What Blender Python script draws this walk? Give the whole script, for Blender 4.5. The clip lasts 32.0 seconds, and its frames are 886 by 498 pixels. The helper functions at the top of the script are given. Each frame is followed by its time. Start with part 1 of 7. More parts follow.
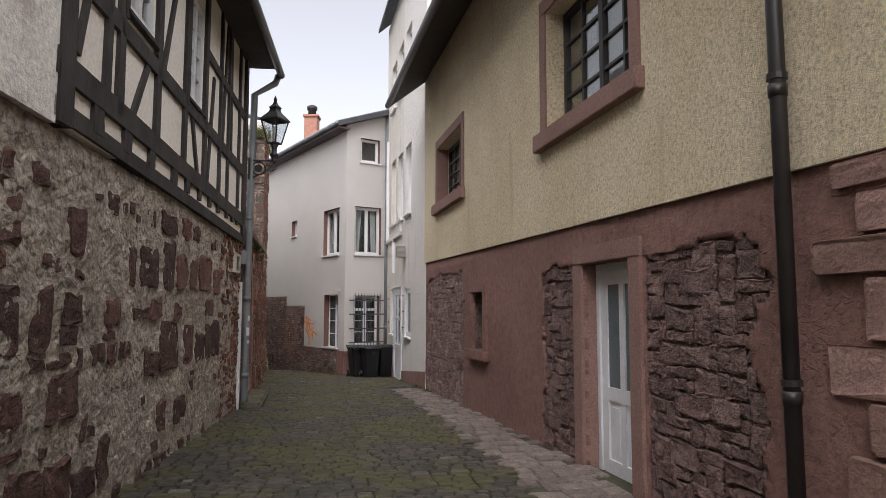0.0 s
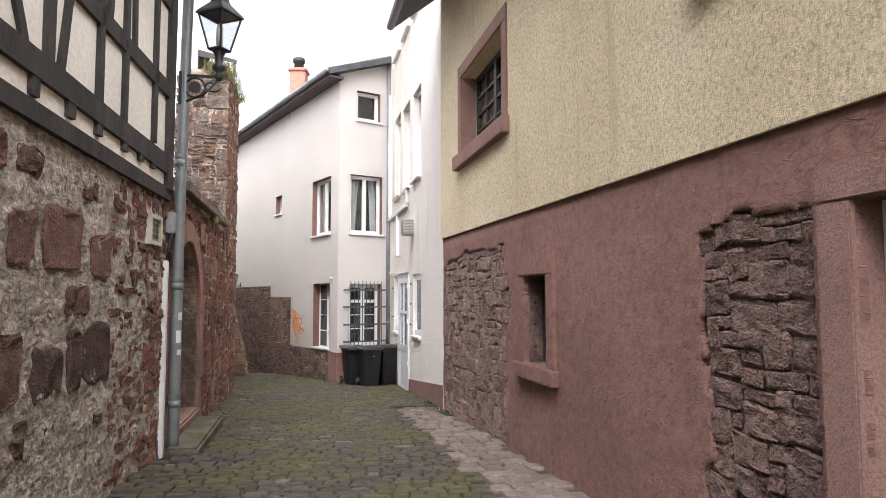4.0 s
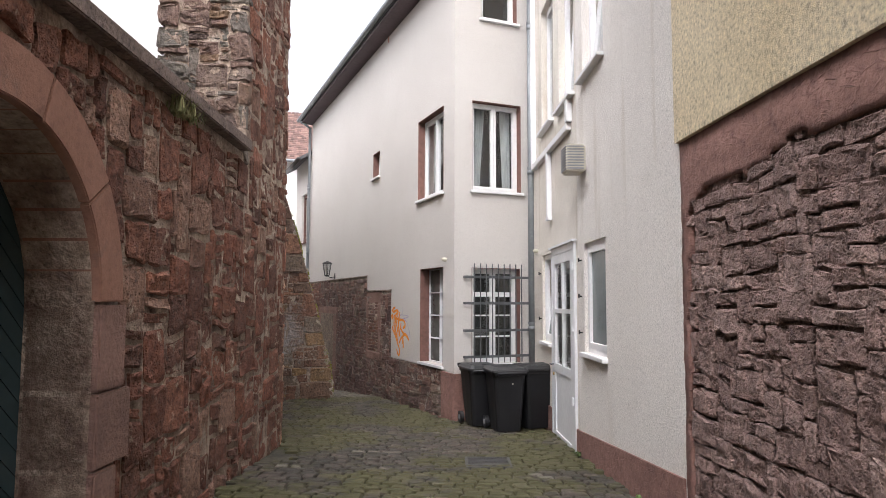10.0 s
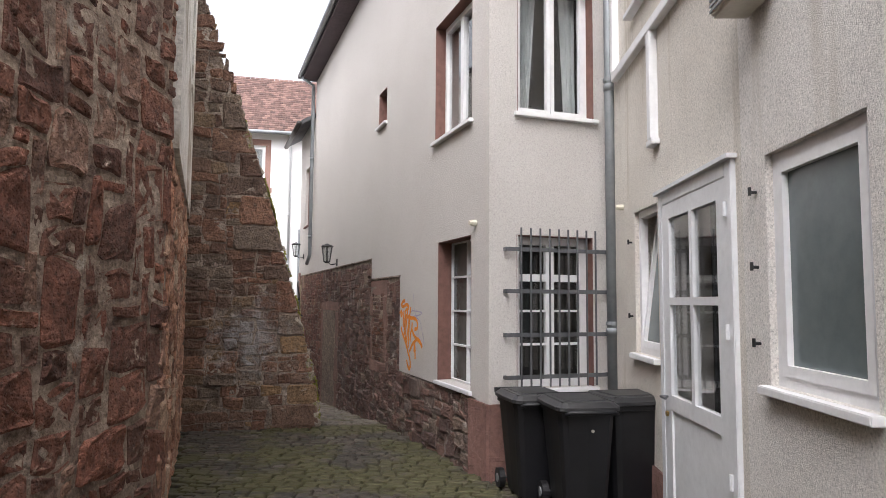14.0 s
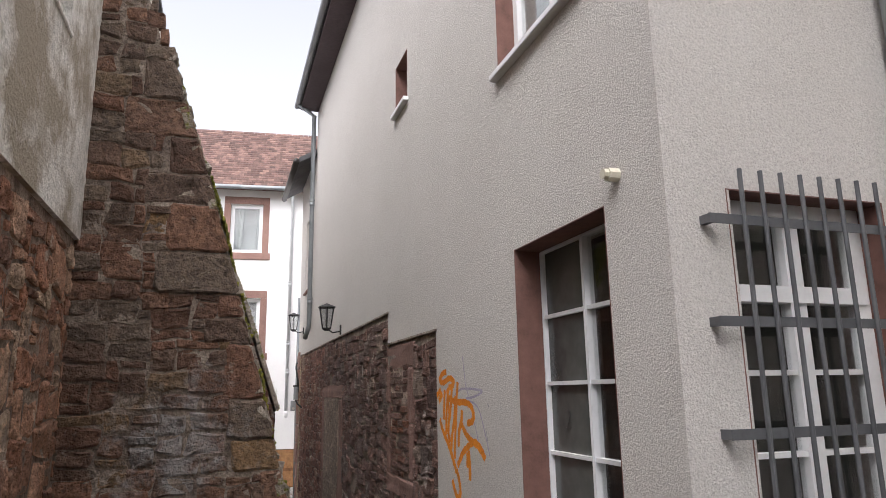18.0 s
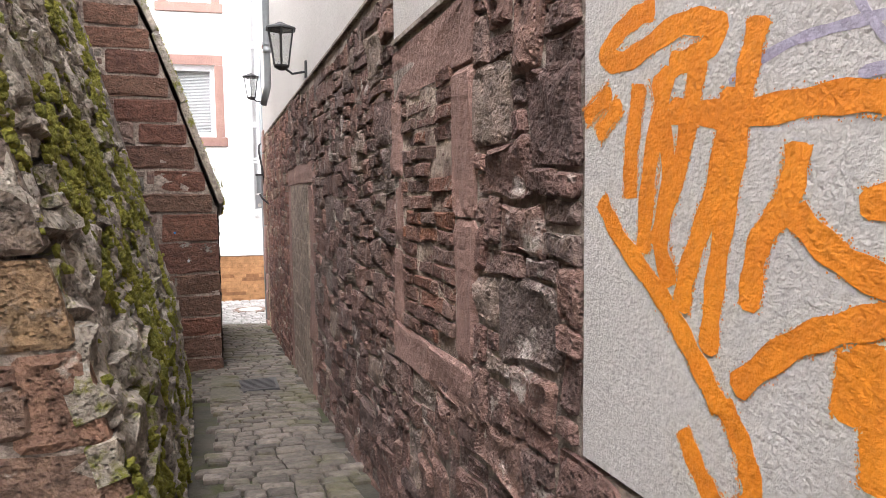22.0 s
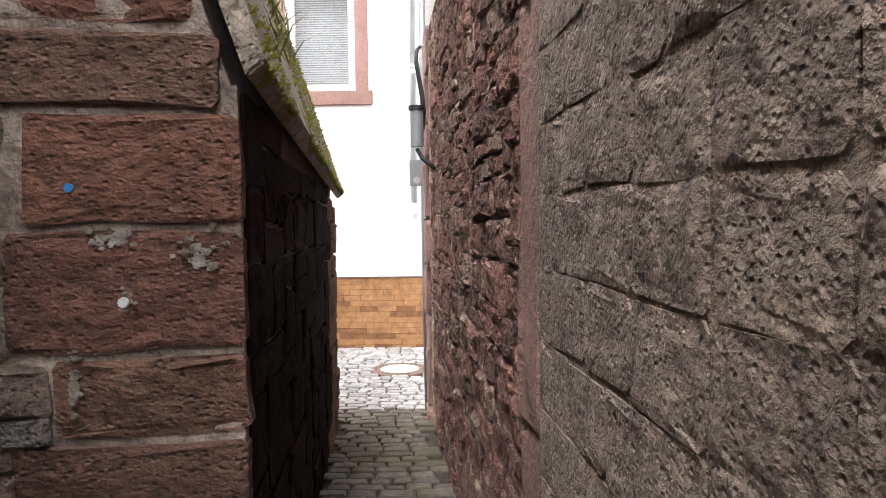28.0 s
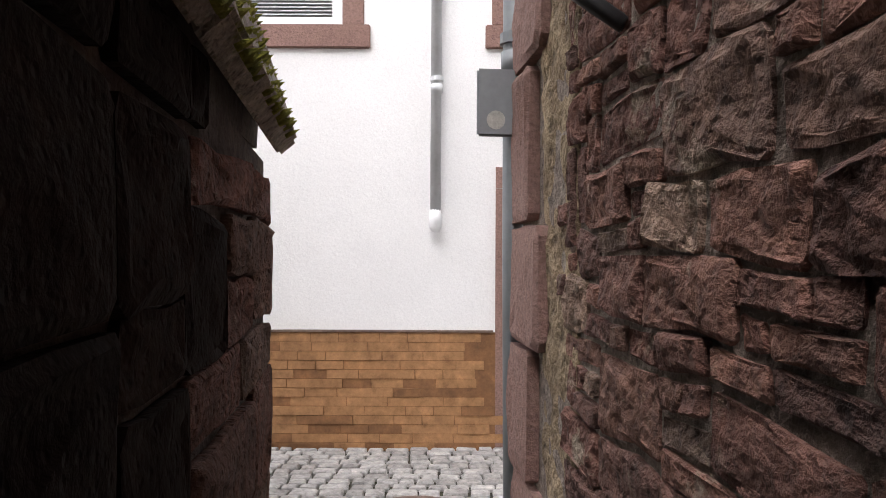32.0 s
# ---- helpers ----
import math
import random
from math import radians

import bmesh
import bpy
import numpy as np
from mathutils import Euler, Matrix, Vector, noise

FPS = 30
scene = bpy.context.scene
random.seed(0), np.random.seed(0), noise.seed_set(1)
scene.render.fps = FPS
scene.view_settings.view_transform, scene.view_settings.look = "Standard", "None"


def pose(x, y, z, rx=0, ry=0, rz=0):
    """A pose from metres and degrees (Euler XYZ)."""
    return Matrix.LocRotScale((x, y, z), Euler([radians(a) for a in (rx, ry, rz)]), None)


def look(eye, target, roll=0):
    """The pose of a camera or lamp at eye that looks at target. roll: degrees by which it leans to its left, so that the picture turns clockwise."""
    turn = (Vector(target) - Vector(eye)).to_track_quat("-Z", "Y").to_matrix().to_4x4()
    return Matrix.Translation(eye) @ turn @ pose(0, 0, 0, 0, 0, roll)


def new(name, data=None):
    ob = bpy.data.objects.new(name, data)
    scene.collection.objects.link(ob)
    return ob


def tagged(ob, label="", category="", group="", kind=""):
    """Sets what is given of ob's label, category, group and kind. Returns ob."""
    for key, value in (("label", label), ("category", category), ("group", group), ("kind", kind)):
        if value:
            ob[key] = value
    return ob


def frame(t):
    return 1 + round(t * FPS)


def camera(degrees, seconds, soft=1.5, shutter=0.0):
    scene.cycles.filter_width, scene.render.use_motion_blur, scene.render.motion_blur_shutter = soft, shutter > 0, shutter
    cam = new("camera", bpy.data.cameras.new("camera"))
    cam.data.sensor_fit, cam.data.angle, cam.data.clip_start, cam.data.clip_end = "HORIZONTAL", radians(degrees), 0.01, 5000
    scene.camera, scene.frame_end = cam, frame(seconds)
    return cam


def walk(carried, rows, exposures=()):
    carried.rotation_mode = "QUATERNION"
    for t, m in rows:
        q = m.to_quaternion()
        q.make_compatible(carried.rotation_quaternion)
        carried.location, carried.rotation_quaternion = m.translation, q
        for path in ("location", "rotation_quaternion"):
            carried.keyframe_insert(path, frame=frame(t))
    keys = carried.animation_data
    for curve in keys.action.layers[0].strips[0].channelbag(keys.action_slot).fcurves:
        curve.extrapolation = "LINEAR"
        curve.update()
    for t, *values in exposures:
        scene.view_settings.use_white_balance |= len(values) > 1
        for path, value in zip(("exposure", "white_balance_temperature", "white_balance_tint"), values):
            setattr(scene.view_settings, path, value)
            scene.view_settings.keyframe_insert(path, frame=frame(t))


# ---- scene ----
cam = camera(67.0, 32.0, soft=0.65, shutter=0.0)

PATH = [
    (0, (-0.041, 0.083, 1.644), (-0.035, 2.075, 1.821), 0.1),
    (0.5, (-0.093, 0.63, 1.683), (-0.089, 2.624, 1.831), 0.1),
    (1, (-0.174, 1.159, 1.681), (-0.175, 3.154, 1.825), -0.0),
    (1.5, (-0.179, 1.702, 1.662), (-0.179, 3.697, 1.806), -0.1),
    (2, (-0.185, 2.152, 1.629), (-0.182, 4.147, 1.779), -0.0),
    (2.5, (-0.168, 2.696, 1.606), (-0.167, 4.691, 1.755), -0.1),
    (3, (-0.2, 3.272, 1.64), (-0.2, 5.267, 1.787), -0.1),
    (3.5, (-0.326, 3.762, 1.655), (-0.322, 5.756, 1.803), -0.1),
    (5.5, (-0.622, 5.888, 1.662), (-0.698, 7.881, 1.814), 0.1),
    (6, (-0.754, 6.412, 1.658), (-0.997, 8.392, 1.81), -0.0),
    (6.5, (-0.831, 6.939, 1.609), (-1.187, 8.901, 1.762), 0.3),
    (7, (-0.897, 7.438, 1.584), (-1.272, 9.396, 1.738), 0.4),
    (7.5, (-0.909, 7.967, 1.576), (-1.286, 9.925, 1.729), 0.3),
    (8, (-0.894, 8.536, 1.579), (-1.268, 10.495, 1.73), 0.3),
    (8.5, (-0.982, 9.093, 1.549), (-1.353, 11.053, 1.702), 0.4),
    (9, (-1.08, 9.666, 1.518), (-1.45, 11.625, 1.671), 0.3),
    (9.5, (-1.196, 10.175, 1.488), (-1.563, 12.135, 1.643), 0.3),
    (10, (-1.268, 10.684, 1.486), (-1.634, 12.644, 1.641), 0.2),
    (10.5, (-1.311, 11.229, 1.507), (-1.678, 13.189, 1.663), 0.3),
    (11, (-1.399, 11.758, 1.453), (-1.768, 13.717, 1.611), 0.4),
    (11.5, (-1.501, 12.262, 1.423), (-1.871, 14.221, 1.583), 0.5),
    (12, (-1.617, 12.755, 1.403), (-1.999, 14.711, 1.564), 0.5),
    (12.5, (-1.694, 13.279, 1.391), (-2.092, 15.232, 1.551), 0.6),
    (13, (-1.806, 13.879, 1.381), (-2.216, 15.83, 1.539), 0.5),
    (13.5, (-1.919, 14.405, 1.358), (-2.363, 16.349, 1.517), 0.5),
    (14, (-1.987, 14.956, 1.335), (-2.455, 16.894, 1.491), 0.4),
    (14.5, (-2.147, 15.484, 1.285), (-2.657, 17.411, 1.445), 0.6),
    (16.5, (-2.969, 17.509, 1.322), (-3.51, 19.431, 1.435), -0.6),
    (17, (-3.131, 17.995, 1.275), (-3.664, 19.916, 1.434), -0.8),
    (17.5, (-3.261, 18.543, 1.218), (-3.785, 20.449, 1.525), -0.8),
    (18, (-3.404, 19.03, 1.175), (-3.914, 20.919, 1.592), -1.0),
    (18.5, (-3.552, 19.516, 1.14), (-4.057, 21.401, 1.575), -1.0),
    (19, (-3.749, 20.028, 1.104), (-4.251, 21.915, 1.536), -1.0),
    (19.5, (-3.997, 20.491, 1.088), (-4.499, 22.388, 1.476), -0.8),
    (20, (-4.172, 21.014, 1.061), (-4.681, 22.935, 1.28), -1.1),
    (20.5, (-4.409, 21.485, 1.055), (-4.917, 23.418, 1.107), -0.6),
    (21, (-4.61, 22.034, 1.018), (-5.115, 23.966, 0.908), -0.7),
    (21.5, (-4.786, 22.619, 1.01), (-5.291, 24.548, 0.86), -0.7),
    (22, (-4.99, 23.17, 0.948), (-5.493, 25.099, 0.793), -0.6),
    (22.5, (-5.143, 23.758, 0.938), (-5.649, 25.687, 0.782), -0.9),
    (23, (-5.375, 24.264, 0.902), (-5.895, 26.19, 0.757), -0.7),
    (23.5, (-5.648, 24.779, 0.846), (-6.181, 26.702, 0.717), -0.6),
    (24, (-5.932, 25.223, 0.821), (-6.538, 27.125, 0.698), -0.7),
    (24.5, (-6.19, 25.712, 0.787), (-6.935, 27.564, 0.667), -0.8),
    (25, (-6.428, 26.169, 0.743), (-7.321, 27.955, 0.628), -0.8),
    (25.5, (-6.71, 26.599, 0.717), (-7.657, 28.357, 0.601), -0.6),
    (27.5, (-7.985, 28.553, 0.475), (-8.93, 30.313, 0.369), -0.8),
    (28, (-8.243, 28.933, 0.442), (-9.185, 30.695, 0.355), -0.7),
    (28.5, (-8.552, 29.349, 0.447), (-9.489, 31.114, 0.369), -0.9),
    (29, (-8.908, 29.723, 0.429), (-9.84, 31.492, 0.364), -0.6),
    (29.5, (-9.153, 30.152, 0.357), (-10.075, 31.926, 0.302), -0.5),
    (30, (-9.368, 30.575, 0.371), (-10.285, 32.352, 0.319), -0.4),
    (30.5, (-9.639, 30.974, 0.388), (-10.553, 32.752, 0.348), -0.3),
    (31, (-9.932, 31.393, 0.356), (-10.835, 33.178, 0.335), 0.2),
    (31.5, (-10.244, 31.807, 0.348), (-11.143, 33.594, 0.336), 0.1),
    (32, (-10.563, 32.237, 0.364), (-11.469, 34.02, 0.356), 0.2),
]
walk(cam, [(t, look(eye, target, roll)) for t, eye, target, roll in PATH], exposures=[(0, 0.85, 6290, 14), (1, 1.9, 6290, 14), (3, 1.85, 6290, 14), (6, 1.68, 6290, 14), (9, 1.65, 6290, 14), (13, 1.4, 6290, 14), (16, 1.65, 6310, 14), (17, 1.7, 6310, 14), (18, 1.3, 6310, 14), (19, 1.18, 6310, 14), (20, 1.3, 6310, 14), (21, 1.98, 6290, 14), (22, 2.5, 6290, 14), (23, 3.05, 6290, 14), (25, 3.4, 6290, 14), (27, 3.0, 6290, 14), (28, 2.4, 6290, 14), (29, 2.05, 6290, 14), (30, 1.9, 6290, 14), (32, 1.4, 6290, 14)])

# ---- light ----
world = bpy.data.worlds.new("overcast_sky")
scene.world = world
world.use_nodes = True
wn = world.node_tree.nodes
sky = wn.new("ShaderNodeTexSky")
sky.sky_type = "NISHITA"
sky.sun_disc = False
sky.sun_elevation = radians(52)
sky.sun_rotation = radians(180)
sky.dust_density = 4.0
sky.air_density = 1.0
pale = wn.new("ShaderNodeHueSaturation")
pale.inputs["Saturation"].default_value = 0.16
pale.inputs["Value"].default_value = 1.0
world.node_tree.links.new(sky.outputs[0], pale.inputs["Color"])
world.node_tree.links.new(pale.outputs[0], wn["Background"].inputs[0])
wn["Background"].inputs[1].default_value = 0.15

sun = new("sun", bpy.data.lights.new("sun", "SUN"))
sun.data.energy = 1.5
sun.data.angle = radians(110)
sun.data.color = (1.0, 0.97, 0.93)
sun.matrix_world = look((0, 0, 30), (-0.3, 5.0, 18.0))


# ---- materials ----
def ramp_node(nt, stops):
    r = nt.nodes.new("ShaderNodeValToRGB")
    el = r.color_ramp.elements
    while len(el) < len(stops):
        el.new(0.5)
    for e, (p, c) in zip(el, stops):
        e.position, e.color = p, (*c, 1)
    return r


def mat(name, c1, c2, scale=3.0, rough=0.85, bump=0.3, bscale=60.0, bdist=0.01, metal=0.0, spots=None, vary="", ramp=None,
        stretch=(1, 1, 1), streak=None, moss=None, bdetail=6.0, pits=0.0, grain=None, bloom=None, lumps=0.0, mottle=0.55, slashes=None):
    """A surface: two colours mixed by broad noise, fine relief, stains. vary: 'object' or 'island' tints each piece by the ramp."""
    m = bpy.data.materials.new(name)
    m.use_nodes = True
    nt = m.node_tree
    N, L = nt.nodes, nt.links
    bsdf = N["Principled BSDF"]
    bsdf.inputs["Roughness"].default_value = rough
    bsdf.inputs["Metallic"].default_value = metal
    geo = N.new("ShaderNodeNewGeometry")
    mp = N.new("ShaderNodeMapping")
    mp.inputs["Scale"].default_value = stretch
    L.new(geo.outputs["Position"], mp.inputs["Vector"])

    def noise_tex(s, detail=5.0, rg=0.6, vec=None):
        n = N.new("ShaderNodeTexNoise")
        n.inputs["Scale"].default_value, n.inputs["Detail"].default_value, n.inputs["Roughness"].default_value = s, detail, rg
        L.new(vec or mp.outputs[0], n.inputs["Vector"])
        return n

    def mix(a, b, fac, mode="MIX"):
        x = N.new("ShaderNodeMix")
        x.data_type, x.blend_type = "RGBA", mode
        for sock, v in ((x.inputs[0], fac), (x.inputs[6], a), (x.inputs[7], b)):
            if hasattr(v, "is_linked"):
                L.new(v, sock)
            else:
                sock.default_value = v if isinstance(v, float) else (*v, 1)
        return x.outputs[2]

    n1 = noise_tex(scale)
    r1 = ramp_node(nt, [(0.35, (0, 0, 0)), (0.65, (1, 1, 1))])
    L.new(n1.outputs[0], r1.inputs[0])
    col = mix(c1, c2, r1.outputs[0])
    if vary:
        if vary == "object":
            src = N.new("ShaderNodeObjectInfo").outputs["Random"]
        else:
            src = geo.outputs["Random Per Island"]
        rr = ramp_node(nt, ramp)
        L.new(src, rr.inputs[0])
        col = mix(rr.outputs[0], col, 0.26)
        mo = noise_tex(7.5, 8.0, 0.72)
        rm_ = ramp_node(nt, [(0.32, (0.34, 0.31, 0.30)), (0.47, (0.86, 0.85, 0.85)), (0.56, (1.12, 1.10, 1.08)), (0.70, (1.75, 1.68, 1.58))])
        L.new(mo.outputs[0], rm_.inputs[0])
        col = mix(col, rm_.outputs[0], mottle, "MULTIPLY")
    gs_, gk = grain or (scale * 7, 0.8 if vary else (0.1 if rough <= 0.55 else 0.35))
    fine = noise_tex(gs_, 6.0, 0.66)
    # tone grain; its dark end also paints in the shade of small cavities
    r2 = ramp_node(nt, [(0.33, (0.30, 0.29, 0.28)), (0.44, (0.86, 0.85, 0.84)), (0.70, (1.55, 1.55, 1.55))])
    L.new(fine.outputs[0], r2.inputs[0])
    col = mix(col, r2.outputs[0], gk, "MULTIPLY")
    if spots:
        sp = noise_tex(spots[1], 7.0, 0.65)
        rs = ramp_node(nt, [(spots[2], (0, 0, 0)), (spots[2] + 0.1, (1, 1, 1))])
        L.new(sp.outputs[0], rs.inputs[0])
        col = mix(col, spots[0], rs.outputs[0])
    if streak:
        vm = N.new("ShaderNodeMapping")
        vm.inputs["Scale"].default_value = (3, 3, 0.25)
        L.new(geo.outputs["Position"], vm.inputs["Vector"])
        st = noise_tex(streak[1], 4.0, 0.6, vm.outputs[0])
        rs = ramp_node(nt, [(streak[2], (0, 0, 0)), (streak[2] + 0.22, (1, 1, 1))])
        L.new(st.outputs[0], rs.inputs[0])
        col = mix(col, streak[0], rs.outputs[0])
    if moss:
        ms = noise_tex(moss[1], 8.0, 0.7)
        top = moss[3] if len(moss) > 3 else 1.0
        rs = ramp_node(nt, [(moss[2], (0, 0, 0)), (moss[2] + 0.07, (top, top, top))])
        L.new(ms.outputs[0], rs.inputs[0])
        col = mix(col, moss[0], rs.outputs[0])
    if bloom:
        vd = N.new("ShaderNodeVectorMath")
        vd.operation = "DISTANCE"
        L.new(geo.outputs["Position"], vd.inputs[0])
        vd.inputs[1].default_value = bloom[0]
        bl = noise_tex(4.5, 8.0, 0.7)
        ad = N.new("ShaderNodeMath")
        ad.operation = "MULTIPLY_ADD"
        L.new(bl.outputs[0], ad.inputs[0])
        ad.inputs[1].default_value = -2.6
        L.new(vd.outputs["Value"], ad.inputs[2])
        rb = ramp_node(nt, [(0.0, (0.62, 0.62, 0.62)), (1.0, (0, 0, 0))])
        mr = N.new("ShaderNodeMapRange")
        mr.inputs["From Min"].default_value, mr.inputs["From Max"].default_value = bloom[1] - 1.45, bloom[1] - 0.9
        L.new(ad.outputs[0], mr.inputs["Value"])
        L.new(mr.outputs[0], rb.inputs[0])
        col = mix(col, bloom[2], rb.outputs[0])
    L.new(col, bsdf.inputs["Base Color"])
    if bump:
        bn = noise_tex(bscale, bdetail, 0.62)
        height = bn.outputs[0]
        if lumps:
            ln = noise_tex(lumps, 3.0, 0.5)
            ml = N.new("ShaderNodeMath")
            ml.operation = "MULTIPLY_ADD"
            L.new(ln.outputs[0], ml.inputs[0])
            ml.inputs[1].default_value = 1.6
            L.new(height, ml.inputs[2])
            height = ml.outputs[0]
        for tilt in slashes[1] if slashes else ():
            sm = N.new("ShaderNodeMapping")
            sm.vector_type = "TEXTURE"
            sm.inputs["Rotation"].default_value = (0, radians(tilt), slashes[0])
            sm.inputs["Scale"].default_value = (0.19, 0.19, 0.020)
            L.new(geo.outputs["Position"], sm.inputs["Vector"])
            sn = noise_tex(1.0, 2.0, 0.5, sm.outputs[0])
            sr = ramp_node(nt, [(0.645, (0, 0, 0)), (0.70, (1, 1, 1)), (0.76, (0.2, 0.2, 0.2))])
            L.new(sn.outputs[0], sr.inputs[0])
            ms_ = N.new("ShaderNodeMath")
            ms_.operation = "MULTIPLY_ADD"
            L.new(sr.outputs[0], ms_.inputs[0])
            ms_.inputs[1].default_value = 0.6
            L.new(height, ms_.inputs[2])
            height = ms_.outputs[0]
        if pits:
            pv = N.new("ShaderNodeTexVoronoi")
            pv.inputs["Scale"].default_value = pits
            L.new(mp.outputs[0], pv.inputs["Vector"])
            pr = ramp_node(nt, [(0.0, (0, 0, 0)), (0.35, (1, 1, 1))])
            L.new(pv.outputs["Distance"], pr.inputs[0])
            mm = N.new("ShaderNodeMath")
            mm.operation = "MULTIPLY_ADD"
            L.new(pr.outputs[0], mm.inputs[0])
            mm.inputs[1].default_value = 0.45
            L.new(height, mm.inputs[2])
            height = mm.outputs[0]
        b = N.new("ShaderNodeBump")
        b.inputs["Strength"].default_value, b.inputs["Distance"].default_value = bump, bdist
        L.new(height, b.inputs["Height"])
        L.new(b.outputs[0], bsdf.inputs["Normal"])
    return m


RED_STONES = [(0.0, (0.0653, 0.0325, 0.0251)), (0.2, (0.2425, 0.0965, 0.0627)), (0.4, (0.1306, 0.0671, 0.0502)), (0.6, (0.2798, 0.1219, 0.0797)), (0.78, (0.0979, 0.0502, 0.0384)), (1.0, (0.3545, 0.2316, 0.1734))]
GREY_STONES = [(0.0, (0.12, 0.08, 0.068)), (0.25, (0.235, 0.14, 0.11)), (0.5, (0.22, 0.185, 0.155)), (0.75, (0.16, 0.145, 0.125)), (0.9, (0.24, 0.14, 0.11)), (1.0, (0.36, 0.235, 0.115))]
FRONT_STONES = [(0.0, (0.0731, 0.0493, 0.0397)), (0.2, (0.2151, 0.1126, 0.0759)), (0.4, (0.1162, 0.0924, 0.0759)), (0.6, (0.2667, 0.1452, 0.0949)), (0.75, (0.1377, 0.1188, 0.0966)), (0.9, (0.1893, 0.1628, 0.1294)), (1.0, (0.3097, 0.198, 0.0906))]
BEND_STONES = [(0.0, (0.168, 0.0902, 0.0648)), (0.25, (0.56, 0.275, 0.1728)), (0.5, (0.336, 0.1925, 0.135)), (0.75, (0.6272, 0.363, 0.2376)), (1.0, (0.616, 0.495, 0.3672))]
FLANK_STONES = [(0.0, (0.27, 0.225, 0.18)), (0.4, (0.42, 0.365, 0.295)), (0.7, (0.34, 0.295, 0.24)), (1.0, (0.48, 0.43, 0.36))]
WALL_STONES = [(0.0, (0.0613, 0.0385, 0.0341)), (0.25, (0.1604, 0.0881, 0.0706)), (0.45, (0.0902, 0.0675, 0.0619)), (0.7, (0.2092, 0.1171, 0.0896)), (0.85, (0.1216, 0.1009, 0.0888)), (1.0, (0.2614, 0.2052, 0.1627))]
BLOCK_STONES = [(0.0, (0.1265, 0.0513, 0.0348)), (0.35, (0.1824, 0.0656, 0.041)), (0.6, (0.1377, 0.0787, 0.0519)), (0.8, (0.1154, 0.0513, 0.0369)), (1.0, (0.1973, 0.0718, 0.043))]
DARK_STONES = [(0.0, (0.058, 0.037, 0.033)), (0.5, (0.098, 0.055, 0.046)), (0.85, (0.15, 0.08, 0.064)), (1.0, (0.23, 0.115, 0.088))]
SETTS = [(0.0, (0.028, 0.025, 0.019)), (0.4, (0.043, 0.037, 0.029)), (0.7, (0.058, 0.048, 0.038)), (0.97, (0.082, 0.065, 0.054)), (1.0, (0.20, 0.185, 0.155))]
PASS_SETTS = [(0.0, (0.072, 0.064, 0.052)), (0.4, (0.112, 0.096, 0.079)), (0.75, (0.15, 0.125, 0.104)), (1.0, (0.20, 0.17, 0.145))]
PALE_SETTS = [(0.0, (0.27, 0.26, 0.245)), (0.5, (0.36, 0.35, 0.335)), (1.0, (0.45, 0.44, 0.42))]
PINK_SETTS = [(0.0, (0.115, 0.09, 0.078)), (0.5, (0.165, 0.13, 0.112)), (1.0, (0.23, 0.195, 0.17))]
BRICKS = [(0.0, (0.1072, 0.0498, 0.0362)), (0.25, (0.1572, 0.0735, 0.0512)), (0.42, (0.1036, 0.0623, 0.0494)), (0.62, (0.1929, 0.1171, 0.0916)), (0.8, (0.1679, 0.0673, 0.038)), (1.0, (0.2071, 0.0717, 0.0301))]
# near-black tones: the passage's shade put into the stone colour
SHADE_STONES = [(0.0, (0.0091, 0.0046, 0.0033)), (0.5, (0.0143, 0.0071, 0.0048)), (1.0, (0.0221, 0.0105, 0.0069))]


def stone_pair(name, ramp, rough=0.9, bump=1.0, bscale=26.0, moss=None, spots=None, pits=40.0, bdist=0.04, grain=(28, 0.55), bloom=None, stretch=(1, 1, 1)):
    mid = ramp[len(ramp) // 2][1]
    dark = tuple(v * 0.55 for v in mid)
    return [mat(name + k, dark, mid, 5.0, rough, bump, bscale, bdist, vary=v, ramp=ramp, bdetail=5.0, moss=moss, spots=spots, pits=pits, grain=grain, bloom=bloom, stretch=stretch)
            for k, v in (("", "object"), ("_joined", "island"))]


M_RED = stone_pair("red_sandstone", RED_STONES, spots=((0.50, 0.42, 0.33), 6.0, 0.605), grain=(24, 0.85))
M_GREY = stone_pair("weathered_stone", GREY_STONES, spots=((0.34, 0.31, 0.28), 3.0, 0.66))
M_WALL = stone_pair("purple_sandstone", WALL_STONES, spots=((0.42, 0.365, 0.32), 4.5, 0.59))
M_END = stone_pair("red_pitted_sandstone", [(0.0, (0.07, 0.037, 0.031)), (0.25, (0.235, 0.11, 0.082)), (0.5, (0.12, 0.068, 0.056)), (0.75, (0.27, 0.135, 0.098)), (0.9, (0.17, 0.128, 0.10)), (1.0, (0.33, 0.235, 0.17))], spots=((0.40, 0.325, 0.24), 4.5, 0.585), pits=19.0, bdist=0.045, grain=(22, 0.8))
M_DARK = stone_pair("dark_red_block_stone", DARK_STONES, spots=((0.30, 0.26, 0.23), 7.0, 0.66))
M_BEND = stone_pair("ochre_red_rubble", BEND_STONES, spots=((0.52, 0.45, 0.36), 6.0, 0.61), grain=(24, 0.8))
M_BLOCK = stone_pair("dressed_red_block", BLOCK_STONES, spots=((0.34, 0.27, 0.205), 9.0, 0.66), pits=30.0, bscale=20.0, grain=(20, 0.6), stretch=(1, 1, 1.35))
# flank stone coloured as it looks in shade, with its gloss cut down
M_SHADE = stone_pair("shade_darkened_stone", SHADE_STONES, bump=0.5, bdist=0.02)
for m in M_SHADE:
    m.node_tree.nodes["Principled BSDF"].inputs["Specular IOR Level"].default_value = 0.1
